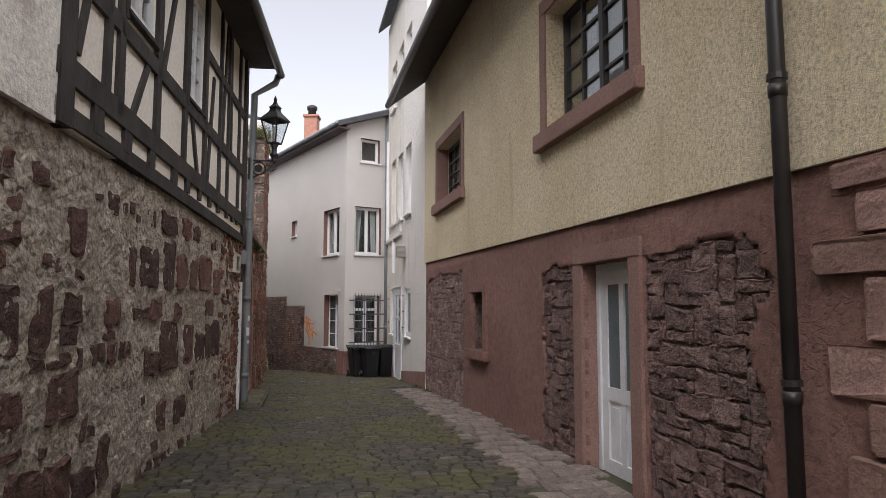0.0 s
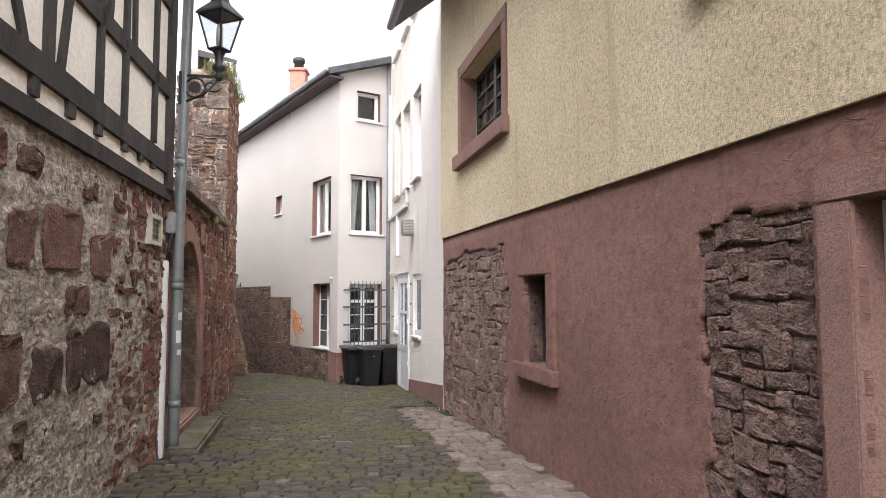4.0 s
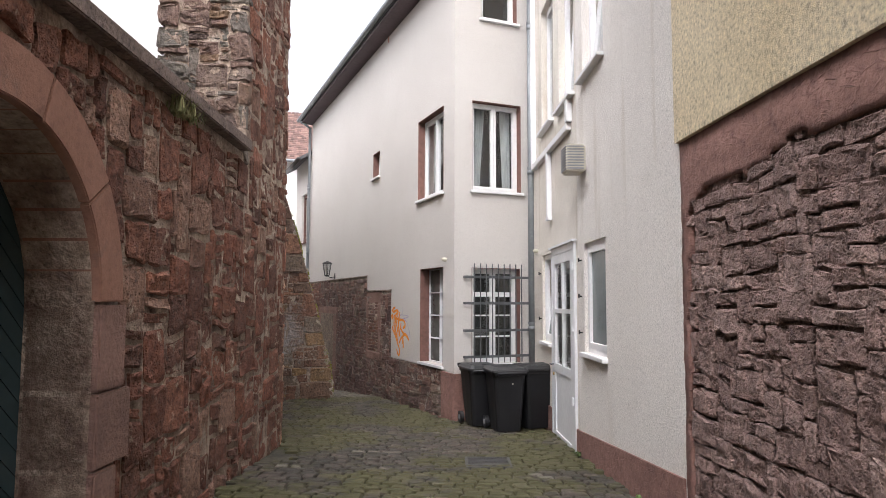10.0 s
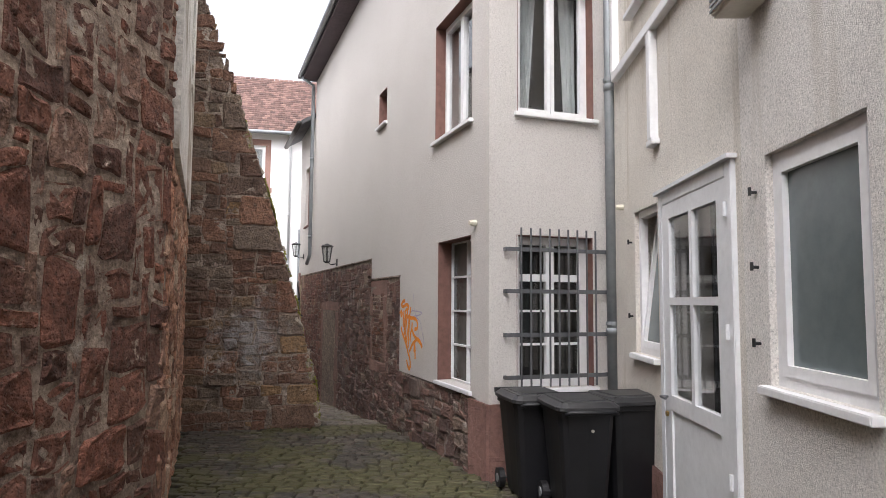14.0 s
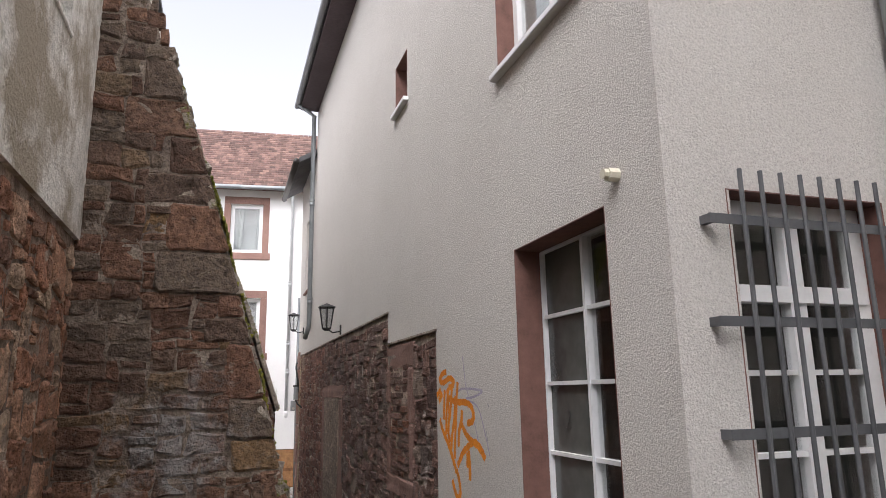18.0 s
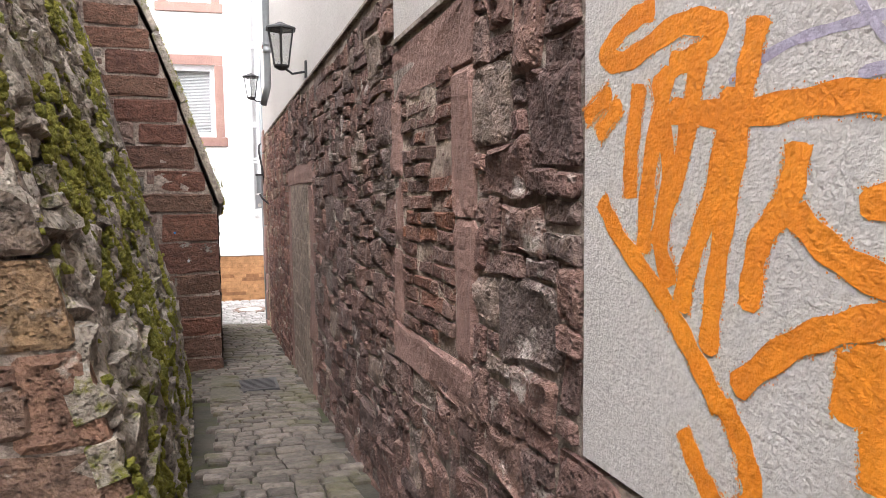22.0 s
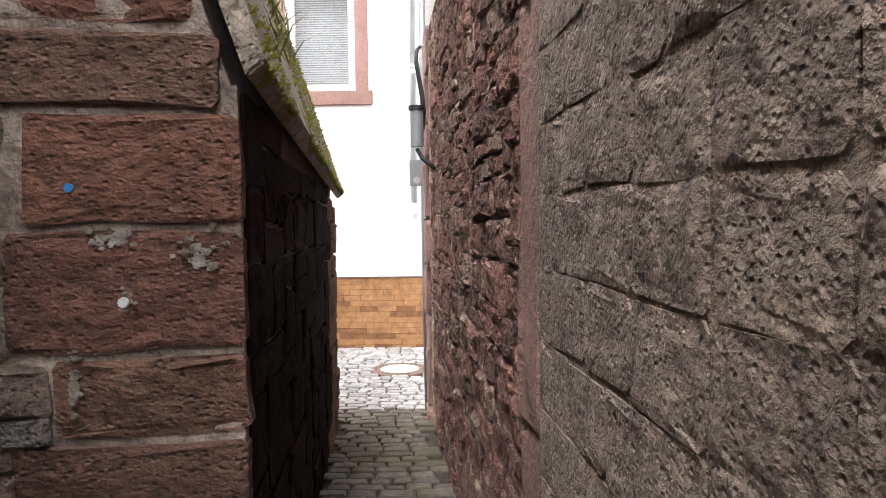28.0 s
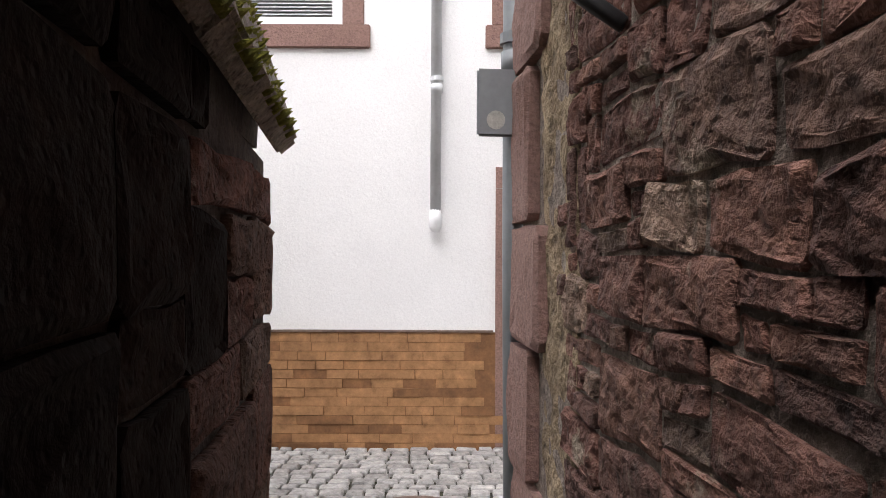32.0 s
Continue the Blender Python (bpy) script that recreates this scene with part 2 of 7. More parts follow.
M_FRONT = stone_pair("buttress_front_stone", FRONT_STONES, grain=(22, 0.8), spots=((0.42, 0.36, 0.30), 7.0, 0.63), bloom=((-7.3, 24.28, 0.72), 0.25, (0.45, 0.455, 0.45)))
M_MOSSY = stone_pair("mossy_stone", FLANK_STONES, moss=((0.17, 0.175, 0.022), 4.0, 0.54), spots=((0.46, 0.44, 0.40), 6.0, 0.60))
M_SETT = stone_pair("paving_sett", SETTS, 0.75, 0.6, 60.0, moss=((0.06, 0.057, 0.013), 0.7, 0.46, 0.72), bdist=0.008, pits=0.0, grain=(24, 0.75))
M_PASSSETT = stone_pair("passage_sett", PASS_SETTS, 0.75, 0.6, 60.0, moss=((0.085, 0.08, 0.03), 1.1, 0.52, 0.6), bdist=0.008, pits=0.0, grain=(24, 0.7))
M_PINKSETT = stone_pair("pinkish_sett", PINK_SETTS, 0.75, 0.6, 60.0, bdist=0.008, pits=0.0, grain=(24, 0.7))
M_PALESETT = stone_pair("pale_granite_sett", PALE_SETTS, 0.7, 0.5, 60.0, bdist=0.006, pits=0.0, grain=(24, 0.5))
M_BRICK = stone_pair("old_brick", BRICKS, spots=((0.38, 0.33, 0.27), 6.0, 0.6))
M_PATCH = stone_pair("red_painted_rubble", [(0.0, (0.12, 0.078, 0.07)), (0.3, (0.215, 0.13, 0.113)), (0.6, (0.17, 0.112, 0.10)), (1.0, (0.27, 0.175, 0.155))])
M_PATCH_PALE = stone_pair("washed_red_rubble", [(0.0, (0.17, 0.108, 0.096)), (0.3, (0.30, 0.20, 0.175)), (0.6, (0.24, 0.16, 0.142)), (1.0, (0.36, 0.255, 0.225))])
M_ASHLAR = stone_pair("grey_ashlar", [(0.0, (0.185, 0.14, 0.108)), (1.0, (0.27, 0.212, 0.164))], bscale=34.0, pits=52.0, bdist=0.032, grain=(20, 0.7))

MORTAR = mat("lime_mortar", (0.37, 0.315, 0.255), (0.585, 0.515, 0.43), 3.5, 0.95, 1.0, 20.0, 0.09, spots=((0.20, 0.14, 0.112), 4.5, 0.635), bdetail=6.0, grain=(16, 0.8), lumps=11.0)
MORTAR_RED = mat("reddish_old_mortar", (0.17, 0.11, 0.085), (0.50, 0.40, 0.315), 4.0, 0.95, 1.0, 24.0, 0.06, grain=(26, 0.7), spots=((0.52, 0.46, 0.39), 3.0, 0.62))
MORTAR_DARK = mat("dirty_mortar", (0.075, 0.058, 0.047), (0.15, 0.115, 0.092), 3.0, 0.95, 1.0, 30.0, 0.03, grain=(26, 0.6))
LIMETAN = mat("yellowish_lime_mortar", (0.23, 0.165, 0.10), (0.44, 0.335, 0.21), 6.0, 0.95, 1.0, 24.0, 0.05, grain=(22, 0.8), spots=((0.20, 0.12, 0.09), 4.0, 0.62), lumps=11.0)
LIMEGREY = mat("grey_lime_patch", (0.13, 0.112, 0.09), (0.30, 0.275, 0.24), 16.0, 0.95, 1.0, 40.0, 0.02, grain=(40, 0.7))
MORTAR_BROWN = mat("brown_sandy_mortar", (0.10, 0.066, 0.055), (0.21, 0.145, 0.12), 4.0, 0.95, 1.0, 26.0, 0.04, grain=(26, 0.7))
PALEZINC = mat("pale_grey_zinc", (0.55, 0.56, 0.57), (0.64, 0.65, 0.66), 3.0, 0.5, 0.08)
ORANGESTONE = mat("orange_sandstone", (0.36, 0.165, 0.10), (0.44, 0.215, 0.14), 2.0, 0.85, 0.5, 40.0, 0.01)
MORTAR_PINK = mat("pink_lime_mortar", (0.165, 0.126, 0.103), (0.41, 0.345, 0.285), 3.0, 0.95, 1.0, 26.0, 0.04, grain=(30, 0.8))
YELLOW = mat("yellow_roughcast", (0.665, 0.555, 0.365), (0.755, 0.65, 0.455), 0.7, 0.95, 1.0, 90.0, 0.022, bdetail=7.0, grain=(36, 0.62), streak=((0.52, 0.42, 0.25), 1.4, 0.60))
REDPLASTER = mat("red_brown_plaster", (0.205, 0.108, 0.088), (0.268, 0.146, 0.12), 0.9, 0.9, 1.0, 30.0, 0.02, bdetail=8.0, grain=(13, 0.42), spots=((0.36, 0.23, 0.195), 2.2, 0.64), slashes=(radians(102.3), (11, -19, 33)))
PINKSTONE = mat("pink_sandstone_dressed", (0.235, 0.135, 0.11), (0.285, 0.17, 0.14), 1.6, 0.85, 0.8, 60.0, 0.015, grain=(50, 0.5))
QUOIN = mat("pink_sandstone_quoin", (0.20, 0.118, 0.095), (0.29, 0.172, 0.138), 2.0, 0.9, 1.0, 26.0, 0.025, grain=(30, 0.32), spots=((0.36, 0.26, 0.215), 4.0, 0.64))
ARCHSTONE = mat("warm_pink_arch_stone", (0.25, 0.125, 0.088), (0.345, 0.18, 0.125), 1.3, 0.85, 0.5, 60.0, 0.012, grain=(22, 0.28), spots=((0.20, 0.125, 0.10), 2.5, 0.60))
WHITE = mat("white_fine_render", (0.54, 0.513, 0.482), (0.575, 0.548, 0.517), 0.6, 0.92, 0.9, 82.0, 0.015, grain=(60, 0.28), streak=((0.57, 0.535, 0.495), 0.9, 0.64))
ROUGHWHITE = mat("offwhite_roughcast", (0.77, 0.735, 0.69), (0.82, 0.785, 0.74), 0.6, 0.95, 1.0, 105.0, 0.02, bdetail=7.0, grain=(70, 0.5), streak=((0.64, 0.585, 0.51), 1.0, 0.60))
ROUGHTAN = mat("stained_cream_roughcast", (0.69, 0.645, 0.575), (0.77, 0.73, 0.665), 0.8, 0.95, 1.0, 105.0, 0.02, bdetail=7.0, grain=(70, 0.5), streak=((0.47, 0.40, 0.30), 1.3, 0.57))
PALEQUOIN = mat("pale_pink_tooled_stone", (0.27, 0.16, 0.135), (0.37, 0.225, 0.19), 2.0, 0.9, 1.0, 26.0, 0.025, grain=(30, 0.35))
FACADEWHITE = mat("bright_white_plaster", (0.80, 0.79, 0.78), (0.86, 0.85, 0.84), 0.7, 0.9, 0.4, 30.0, 0.010, grain=(70, 0.12))
OLDPLASTER = mat("stained_old_plaster", (0.78, 0.75, 0.69), (0.87, 0.84, 0.79), 1.0, 0.95, 0.8, 25.0, 0.03, grain=(20, 0.4), streak=((0.50, 0.45, 0.37), 1.1, 0.60), spots=((0.40, 0.34, 0.26), 0.9, 0.55))
PEELED = mat("peeling_old_plaster", (0.74, 0.71, 0.66), (0.86, 0.83, 0.78), 1.0, 0.95, 0.8, 25.0, 0.03, grain=(20, 0.4), streak=((0.50, 0.45, 0.37), 1.1, 0.60), spots=((0.42, 0.36, 0.28), 1.1, 0.49))
INFILL = mat("cream_panel_plaster", (0.83, 0.78, 0.69), (0.87, 0.83, 0.75), 0.9, 0.92, 0.6, 30.0, 0.02, grain=(25, 0.2), streak=((0.62, 0.53, 0.40), 1.6, 0.63))
TIMBER = mat("dark_weathered_timber", (0.022, 0.019, 0.018), (0.05, 0.044, 0.04), 2.0, 0.8, 0.8, 14.0, 0.012, stretch=(3, 3, 1.0))
WHITEPVC = mat("white_window_plastic", (0.74, 0.74, 0.74), (0.80, 0.80, 0.80), 2.0, 0.4, 0.05)
WHITEPAINT = mat("white_door_paint", (0.66, 0.67, 0.68), (0.73, 0.74, 0.75), 2.0, 0.45, 0.1, 30.0, 0.003)
DARKWOOD = mat("dark_brown_window_paint", (0.018, 0.016, 0.016), (0.034, 0.030, 0.028), 3.0, 0.5, 0.1)
BROWNREVEAL = mat("brown_reveal_paint", (0.145, 0.072, 0.058), (0.175, 0.088, 0.07), 1.5, 0.85, 0.2)
TEAL = mat("dark_teal_door_paint", (0.03, 0.06, 0.07), (0.045, 0.08, 0.09), 2.0, 0.55, 0.2, 30.0, 0.003)
ZINC = mat("grey_zinc", (0.20, 0.215, 0.225), (0.27, 0.285, 0.295), 3.0, 0.5, 0.08, metal=0.35)
DARKPIPE = mat("dark_brown_downpipe", (0.018, 0.015, 0.014), (0.03, 0.026, 0.024), 3.0, 0.45, 0.1)
IRON = mat("black_wrought_iron", (0.012, 0.012, 0.013), (0.024, 0.023, 0.023), 5.0, 0.55, 0.2)
STEEL = mat("galvanised_bars", (0.085, 0.088, 0.094), (0.13, 0.133, 0.14), 5.0, 0.5, 0.1, metal=0.3)
BINBLACK = mat("black_bin_plastic", (0.005, 0.005, 0.0065), (0.009, 0.009, 0.011), 4.0, 0.5, 0.15, 120.0, 0.002)
# lighter grey stands for the sky's reflection on the lid; the specks are wear
BINLID = mat("worn_bin_lid_with_sheen", (0.020, 0.020, 0.021), (0.034, 0.034, 0.035), 5.0, 0.42, 0.2, 120.0, 0.002, spots=((0.075, 0.072, 0.066), 9.0, 0.63))
ROOFDARK = mat("dark_slate", (0.05, 0.05, 0.055), (0.085, 0.085, 0.09), 3.0, 0.7, 0.5)
SOFFIT = mat("dark_brown_eave_boards", (0.03, 0.024, 0.02), (0.05, 0.04, 0.034), 2.0, 0.75, 0.4, 20.0, stretch=(1, 1, 6))
TILES = stone_pair("clay_roof_tile", [(0.0, (0.075, 0.045, 0.04)), (0.5, (0.13, 0.075, 0.064)), (1.0, (0.24, 0.145, 0.12))], bump=0.3, pits=0.0, grain=(25, 0.4))
CLADDING = stone_pair("orange_brown_cladding", [(0.0, (0.19, 0.088, 0.036)), (0.2, (0.23, 0.108, 0.045)), (0.27, (0.37, 0.19, 0.082)), (1.0, (0.40, 0.21, 0.093))], bump=0.2, pits=0.0, grain=(25, 0.15))
BAYSOFFIT = mat("violet_brown_eave_paint", (0.07, 0.047, 0.054), (0.095, 0.066, 0.074), 2.0, 0.7, 0.3, 20.0, stretch=(1, 1, 6))
GROUND = mat("sandy_earth_joint", (0.035, 0.032, 0.024), (0.07, 0.062, 0.046), 3.0, 0.95, 0.8, 40.0, 0.01, moss=((0.045, 0.048, 0.016), 1.2, 0.5))
DRAINIRON = mat("dark_cast_iron", (0.035, 0.034, 0.035), (0.06, 0.058, 0.058), 9.0, 0.6, 0.3, 80.0, 0.003)
FROSTPANE = mat("frosted_pale_pane", (0.04, 0.044, 0.042), (0.12, 0.13, 0.122), 1.1, 0.15, 0.1)
DIMPANE = mat("dim_greenish_pane", (0.105, 0.132, 0.135), (0.145, 0.175, 0.178), 1.5, 0.22, 0.1)
SLAB = mat("stone_slab", (0.085, 0.076, 0.058), (0.13, 0.115, 0.088), 3.0, 0.85, 0.8, 30.0, 0.02, grain=(20, 0.6), moss=((0.06, 0.058, 0.02), 2.0, 0.5))
# net curtains, and the pale fill that imitates reflections in the street house's panes
CURTAIN_GLARE = mat("net_curtain_and_pane_glare", (0.42, 0.44, 0.43), (0.52, 0.54, 0.53), 6.0, 0.9, 0.1)
# near-black walls: the darkness of an unlit room is in this colour
ROOMDARK = mat("shade_coloured_room_wall", (0.032, 0.03, 0.028), (0.05, 0.047, 0.043), 1.0, 0.9, 0.0)
FROST = mat("frosted_grey_glass", (0.10, 0.135, 0.145), (0.13, 0.165, 0.175), 1.0, 0.25, 0.05)
ORANGE = mat("orange_spray_paint", (0.70, 0.205, 0.003), (0.82, 0.275, 0.006), 6.0, 0.75, 0.8, 75.0, 0.014, grain=(40, 0.2))
VIOLET = mat("faded_violet_spray", (0.37, 0.335, 0.44), (0.43, 0.40, 0.49), 6.0, 0.9, 0.5, 85.0, 0.012)
GRASS = mat("dry_grass", (0.12, 0.13, 0.045), (0.25, 0.235, 0.11), 6.0, 0.9, 0.0)
WEED = mat("green_weed_leaf", (0.045, 0.085, 0.015), (0.085, 0.13, 0.03), 12.0, 0.7, 0.0)
MOSS = mat("bright_moss", (0.14, 0.145, 0.014), (0.31, 0.295, 0.04), 7.0, 0.98, 1.0, 70.0, 0.03, grain=(50, 0.5))
CONCRETE = mat("pale_concrete", (0.42, 0.40, 0.36), (0.50, 0.48, 0.44), 4.0, 0.9, 0.3)
RUST = mat("rusty_cast_iron", (0.13, 0.085, 0.06), (0.19, 0.13, 0.10), 8.0, 0.7, 0.5, 60.0)
GREYBOX = mat("grey_plastic_housing", (0.23, 0.24, 0.25), (0.29, 0.30, 0.31), 4.0, 0.5, 0.05)
BEIGE = mat("beige_plastic", (0.50, 0.46, 0.38), (0.57, 0.53, 0.45), 4.0, 0.5, 0.05)
COPING = mat("weathered_coping_stone", (0.13, 0.095, 0.08), (0.22, 0.165, 0.14), 3.0, 0.9, 1.0, 30.0, 0.03, grain=(30, 0.8))
CHIMNEY = mat("orange_chimney_brick", (0.38, 0.175, 0.125), (0.46, 0.235, 0.17), 9.0, 0.9, 0.4)
GREEN_SPRAY = mat("green_spray_paint", (0.01, 0.10, 0.055), (0.02, 0.13, 0.07), 8.0, 0.8, 0.1)
BLUE = mat("blue_paint_dab", (0.02, 0.16, 0.42), (0.03, 0.2, 0.5), 8.0, 0.7, 0.1)
BRASS = mat("brass", (0.35, 0.24, 0.09), (0.42, 0.3, 0.12), 8.0, 0.35, 0.05, metal=0.9)
YELLOWED = mat("yellowed_plastic", (0.58, 0.55, 0.43), (0.64, 0.61, 0.50), 8.0, 0.5, 0.05)


def glass_material(name, tint, gloss):
    m = bpy.data.materials.new(name)
    m.use_nodes = True
    N, L = m.node_tree.nodes, m.node_tree.links
    N.remove(N["Principled BSDF"])
    tr, gl, lw, mx = (N.new("ShaderNode" + k) for k in ("BsdfTransparent", "BsdfGlossy", "LayerWeight", "MixShader"))
    tr.inputs[0].default_value = (*tint, 1)
    gl.inputs["Roughness"].default_value = gloss
    pw, sc_ = N.new("ShaderNodeMath"), N.new("ShaderNodeMath")
    pw.operation, sc_.operation = "POWER", "MULTIPLY_ADD"
    lw.inputs[0].default_value = 0.5
    L.new(lw.outputs["Facing"], pw.inputs[0])
    pw.inputs[1].default_value = 4.0
    L.new(pw.outputs[0], sc_.inputs[0])
    sc_.inputs[1].default_value, sc_.inputs[2].default_value = 0.85, 0.06
    L.new(sc_.outputs[0], mx.inputs[0])
    L.new(tr.outputs[0], mx.inputs[1])
    L.new(gl.outputs[0], mx.inputs[2])
    L.new(mx.outputs[0], N["Material Output"].inputs[0])
    return m


GLASS = glass_material("window_glass", (0.93, 0.94, 0.94), 0.01)
MILKGLASS = mat("milky_lamp_glass", (0.48, 0.48, 0.46), (0.55, 0.55, 0.53), 3.0, 0.2, 0.0)


# ---- building helpers ----
class Face:
    """An upright plane: a start, a direction along it and the side that it shows."""

    def __init__(self, start, end, side):
        self.o = Vector((start[0], start[1], 0))
        v = Vector((end[0] - start[0], end[1] - start[1], 0))
        self.length = v.length
        self.d = v.normalized()
        self.n = Vector((self.d.y, -self.d.x, 0)) * side

    def at(self, u, z, off=0.0):
        return self.o + self.d * u + self.n * off + Vector((0, 0, z))


class Build:
    """Collects vertices and faces of one mesh."""

    def __init__(self):
        self.v, self.f = [], []

    def add(self, verts, faces):
        k = len(self.v)
        self.v += [tuple(p) for p in verts]
        self.f += [tuple(i + k for i in q) for q in faces]
        return self

    def hexa(self, c):
        """Eight corners: four of the back, four of the front."""
        return self.add(c, [(0, 3, 2, 1), (4, 5, 6, 7), (0, 1, 5, 4), (1, 2, 6, 5), (2, 3, 7, 6), (3, 0, 4, 7)])

    def box(self, fc, u0, u1, z0, z1, a, b):
        return self.hexa([fc.at(u, z, o) for o in (a, b) for u, z in ((u0, z0), (u1, z0), (u1, z1), (u0, z1))])

    def prism(self, fc, poly, a, b):
        """A polygon of (u, z) between two offsets."""
        n = len(poly)
        vs = [fc.at(u, z, o) for o in (a, b) for u, z in poly]
        fs = [tuple(range(n - 1, -1, -1)), tuple(range(n, 2 * n))]
        fs += [(i, (i + 1) % n, (i + 1) % n + n, i + n) for i in range(n)]
        return self.add(vs, fs)

    def tube(self, path, r, seg=10, r_end=None):
        path = [Vector(p) for p in path]
        rings = []
        for i, p in enumerate(path):
            t = (path[min(i + 1, len(path) - 1)] - path[max(i - 1, 0)]).normalized()
            a = t.orthogonal().normalized() if i == 0 else (rings[-1][1] - t * rings[-1][1].dot(t)).normalized()
            b = t.cross(a)
            rr = r if r_end is None else r + (r_end - r) * i / (len(path) - 1)
            rings.append(([p + a * rr * math.cos(k * math.tau / seg) + b * rr * math.sin(k * math.tau / seg) for k in range(seg)], a))
        vs = [v for ring, _ in rings for v in ring]
        fs = [(i * seg + k, i * seg + (k + 1) % seg, (i + 1) * seg + (k + 1) % seg, (i + 1) * seg + k) for i in range(len(path) - 1) for k in range(seg)]
        fs += [tuple(range(seg - 1, -1, -1)), tuple(range((len(path) - 1) * seg, len(path) * seg))]
        return self.add(vs, fs)

    def lathe(self, centre, rings, seg=16, turn=0.0):
        """Rings of (radius, height) about an upright axis."""
        c = Vector(centre)
        vs = [c + Vector((r * math.cos(turn + k * math.tau / seg), r * math.sin(turn + k * math.tau / seg), h)) for r, h in rings for k in range(seg)]
        fs = [(i * seg + k, i * seg + (k + 1) % seg, (i + 1) * seg + (k + 1) % seg, (i + 1) * seg + k) for i in range(len(rings) - 1) for k in range(seg)]
        fs += [tuple(range(seg - 1, -1, -1)), tuple(range((len(rings) - 1) * seg, len(rings) * seg))]
        return self.add(vs, fs)

    def weld(self):
        """Joins corners that lie on one another."""
        seen, idx = {}, []
        for p in self.v:
            idx.append(seen.setdefault((round(p[0], 4), round(p[1], 4), round(p[2], 4)), len(seen)))
        self.v = list(seen)
        self.f = [tuple(idx[i] for i in q) for q in self.f]
        return self

    def mesh(self, name, material, smooth=False, bevel=0.0):
        me = bpy.data.meshes.new(name)
        me.from_pydata(self.v, [], self.f)
        if bevel:
            bm = bmesh.new()
            bm.from_mesh(me)
            bmesh.ops.recalc_face_normals(bm, faces=bm.faces)
            bmesh.ops.bevel(bm, geom=bm.edges[:], offset=bevel, segments=2, affect="EDGES", clamp_overlap=True)
            bm.to_mesh(me)
            bm.free()
        me.materials.append(material)
        if smooth:
            me.polygons.foreach_set("use_smooth", [True] * len(me.polygons))
        me.update()
        return me


def thing(name, label, category, group="", kind="", at=(0, 0, 0)):
    e = new(name)
    e.location = at
    e.empty_display_size = 0.1
    return tagged(e, label, category, group, kind)


def part(name, b, material, parent=None, label="", smooth=False, bevel=0.0, kind="", category="", group=""):
    ob = new(name, b.mesh(name, material, smooth, bevel))
    if parent:
        ob.parent = parent
        ob.matrix_parent_inverse = Matrix.Translation(parent.location).inverted() if parent.type == "EMPTY" and not parent.parent else Matrix()
    return tagged(ob, label, category, group, kind)


def wall_cells(b, fc, us, zs, holes, a, f, zfun=None):
    """A wall of boxes between the lines us and zs, open at the holes (u0, u1, z0, z1); front at f, back at a."""
    us = sorted(set(us) | {h[i] for h in holes for i in (0, 1)})
    zs = sorted(set(zs) | {h[i] for h in holes for i in (2, 3)})
    zf = zfun or (lambda u, z: z)

    def solid(i, j):
        if not (0 <= i < len(us) - 1 and 0 <= j < len(zs) - 1):
            return False
        cu, cz = (us[i] + us[i + 1]) / 2, (zs[j] + zs[j + 1]) / 2
        return not any(h[0] < cu < h[1] and h[2] < cz < h[3] for h in holes)

    for i in range(len(us) - 1):
        for j in range(len(zs) - 1):
            if not solid(i, j):
                continue
            c = [fc.at(u, zf(u, z), o) for o in (a, f) for u, z in ((us[i], zs[j]), (us[i + 1], zs[j]), (us[i + 1], zs[j + 1]), (us[i], zs[j + 1]))]
            fs = [(0, 3, 2, 1), (4, 5, 6, 7)]
            for (di, dj), q in {(0, -1): (0, 1, 5, 4), (1, 0): (1, 2, 6, 5), (0, 1): (2, 3, 7, 6), (-1, 0): (3, 0, 4, 7)}.items():
                if not solid(i + di, j + dj):
                    fs.append(q)
            b.add(c, fs)
    return b.weld()


def wobble(u, z, k, s, amp):
    n = noise.noise_vector(Vector((u * s, z * s, k)))
    return n.x * amp, n.y * amp


def pack(u0, u1, z0, z1, cu, cz, inside, sizes, rnd):
    """Fills the part of a wall that lies inside with stones of the given sizes (in cells): (u0, u1, z0, z1) each."""
    nu, nz = int(round((u1 - u0) / cu)), int(round((z1 - z0) / cz))
    free = [[inside(u0 + (i + 0.5) * cu, z0 + (j + 0.5) * cz) for i in range(nu)] for j in range(nz)]
    out = []
    for j in range(nz):
        for i in range(nu):
            if not free[j][i]:
                continue
            w, h = rnd.choice(sizes)
            while w > 1 and not (i + w <= nu and all(free[j][i:i + w])):
                w -= 1
            while h > 1 and not (j + h <= nz and all(all(free[j + q][i:i + w]) for q in range(h))):
                h -= 1
            for q in range(h):
                for p in range(w):
                    free[j + q][i + p] = False
            out.append((u0 + i * cu, u0 + (i + w) * cu, z0 + j * cz, z0 + (j + h) * cz))
    return out


def cells(rects, rnd, skew):
    """Skews packed rectangles into uneven four-sided stones: the corners of each, as (u, z)."""
    out = []
    for u0, u1, z0, z1 in rects:
        g = skew * min(u1 - u0, z1 - z0)
        out.append([(u + rnd.uniform(-0.9, 0.9) * g * su, z + rnd.uniform(-0.9, 0.9) * g * sz) for u, z, su, sz in ((u0, z0, -1, -1), (u1, z0, 1, -1), (u1, z1, 1, 1), (u0, z1, -1, 1))])
    return out


RIM = 14


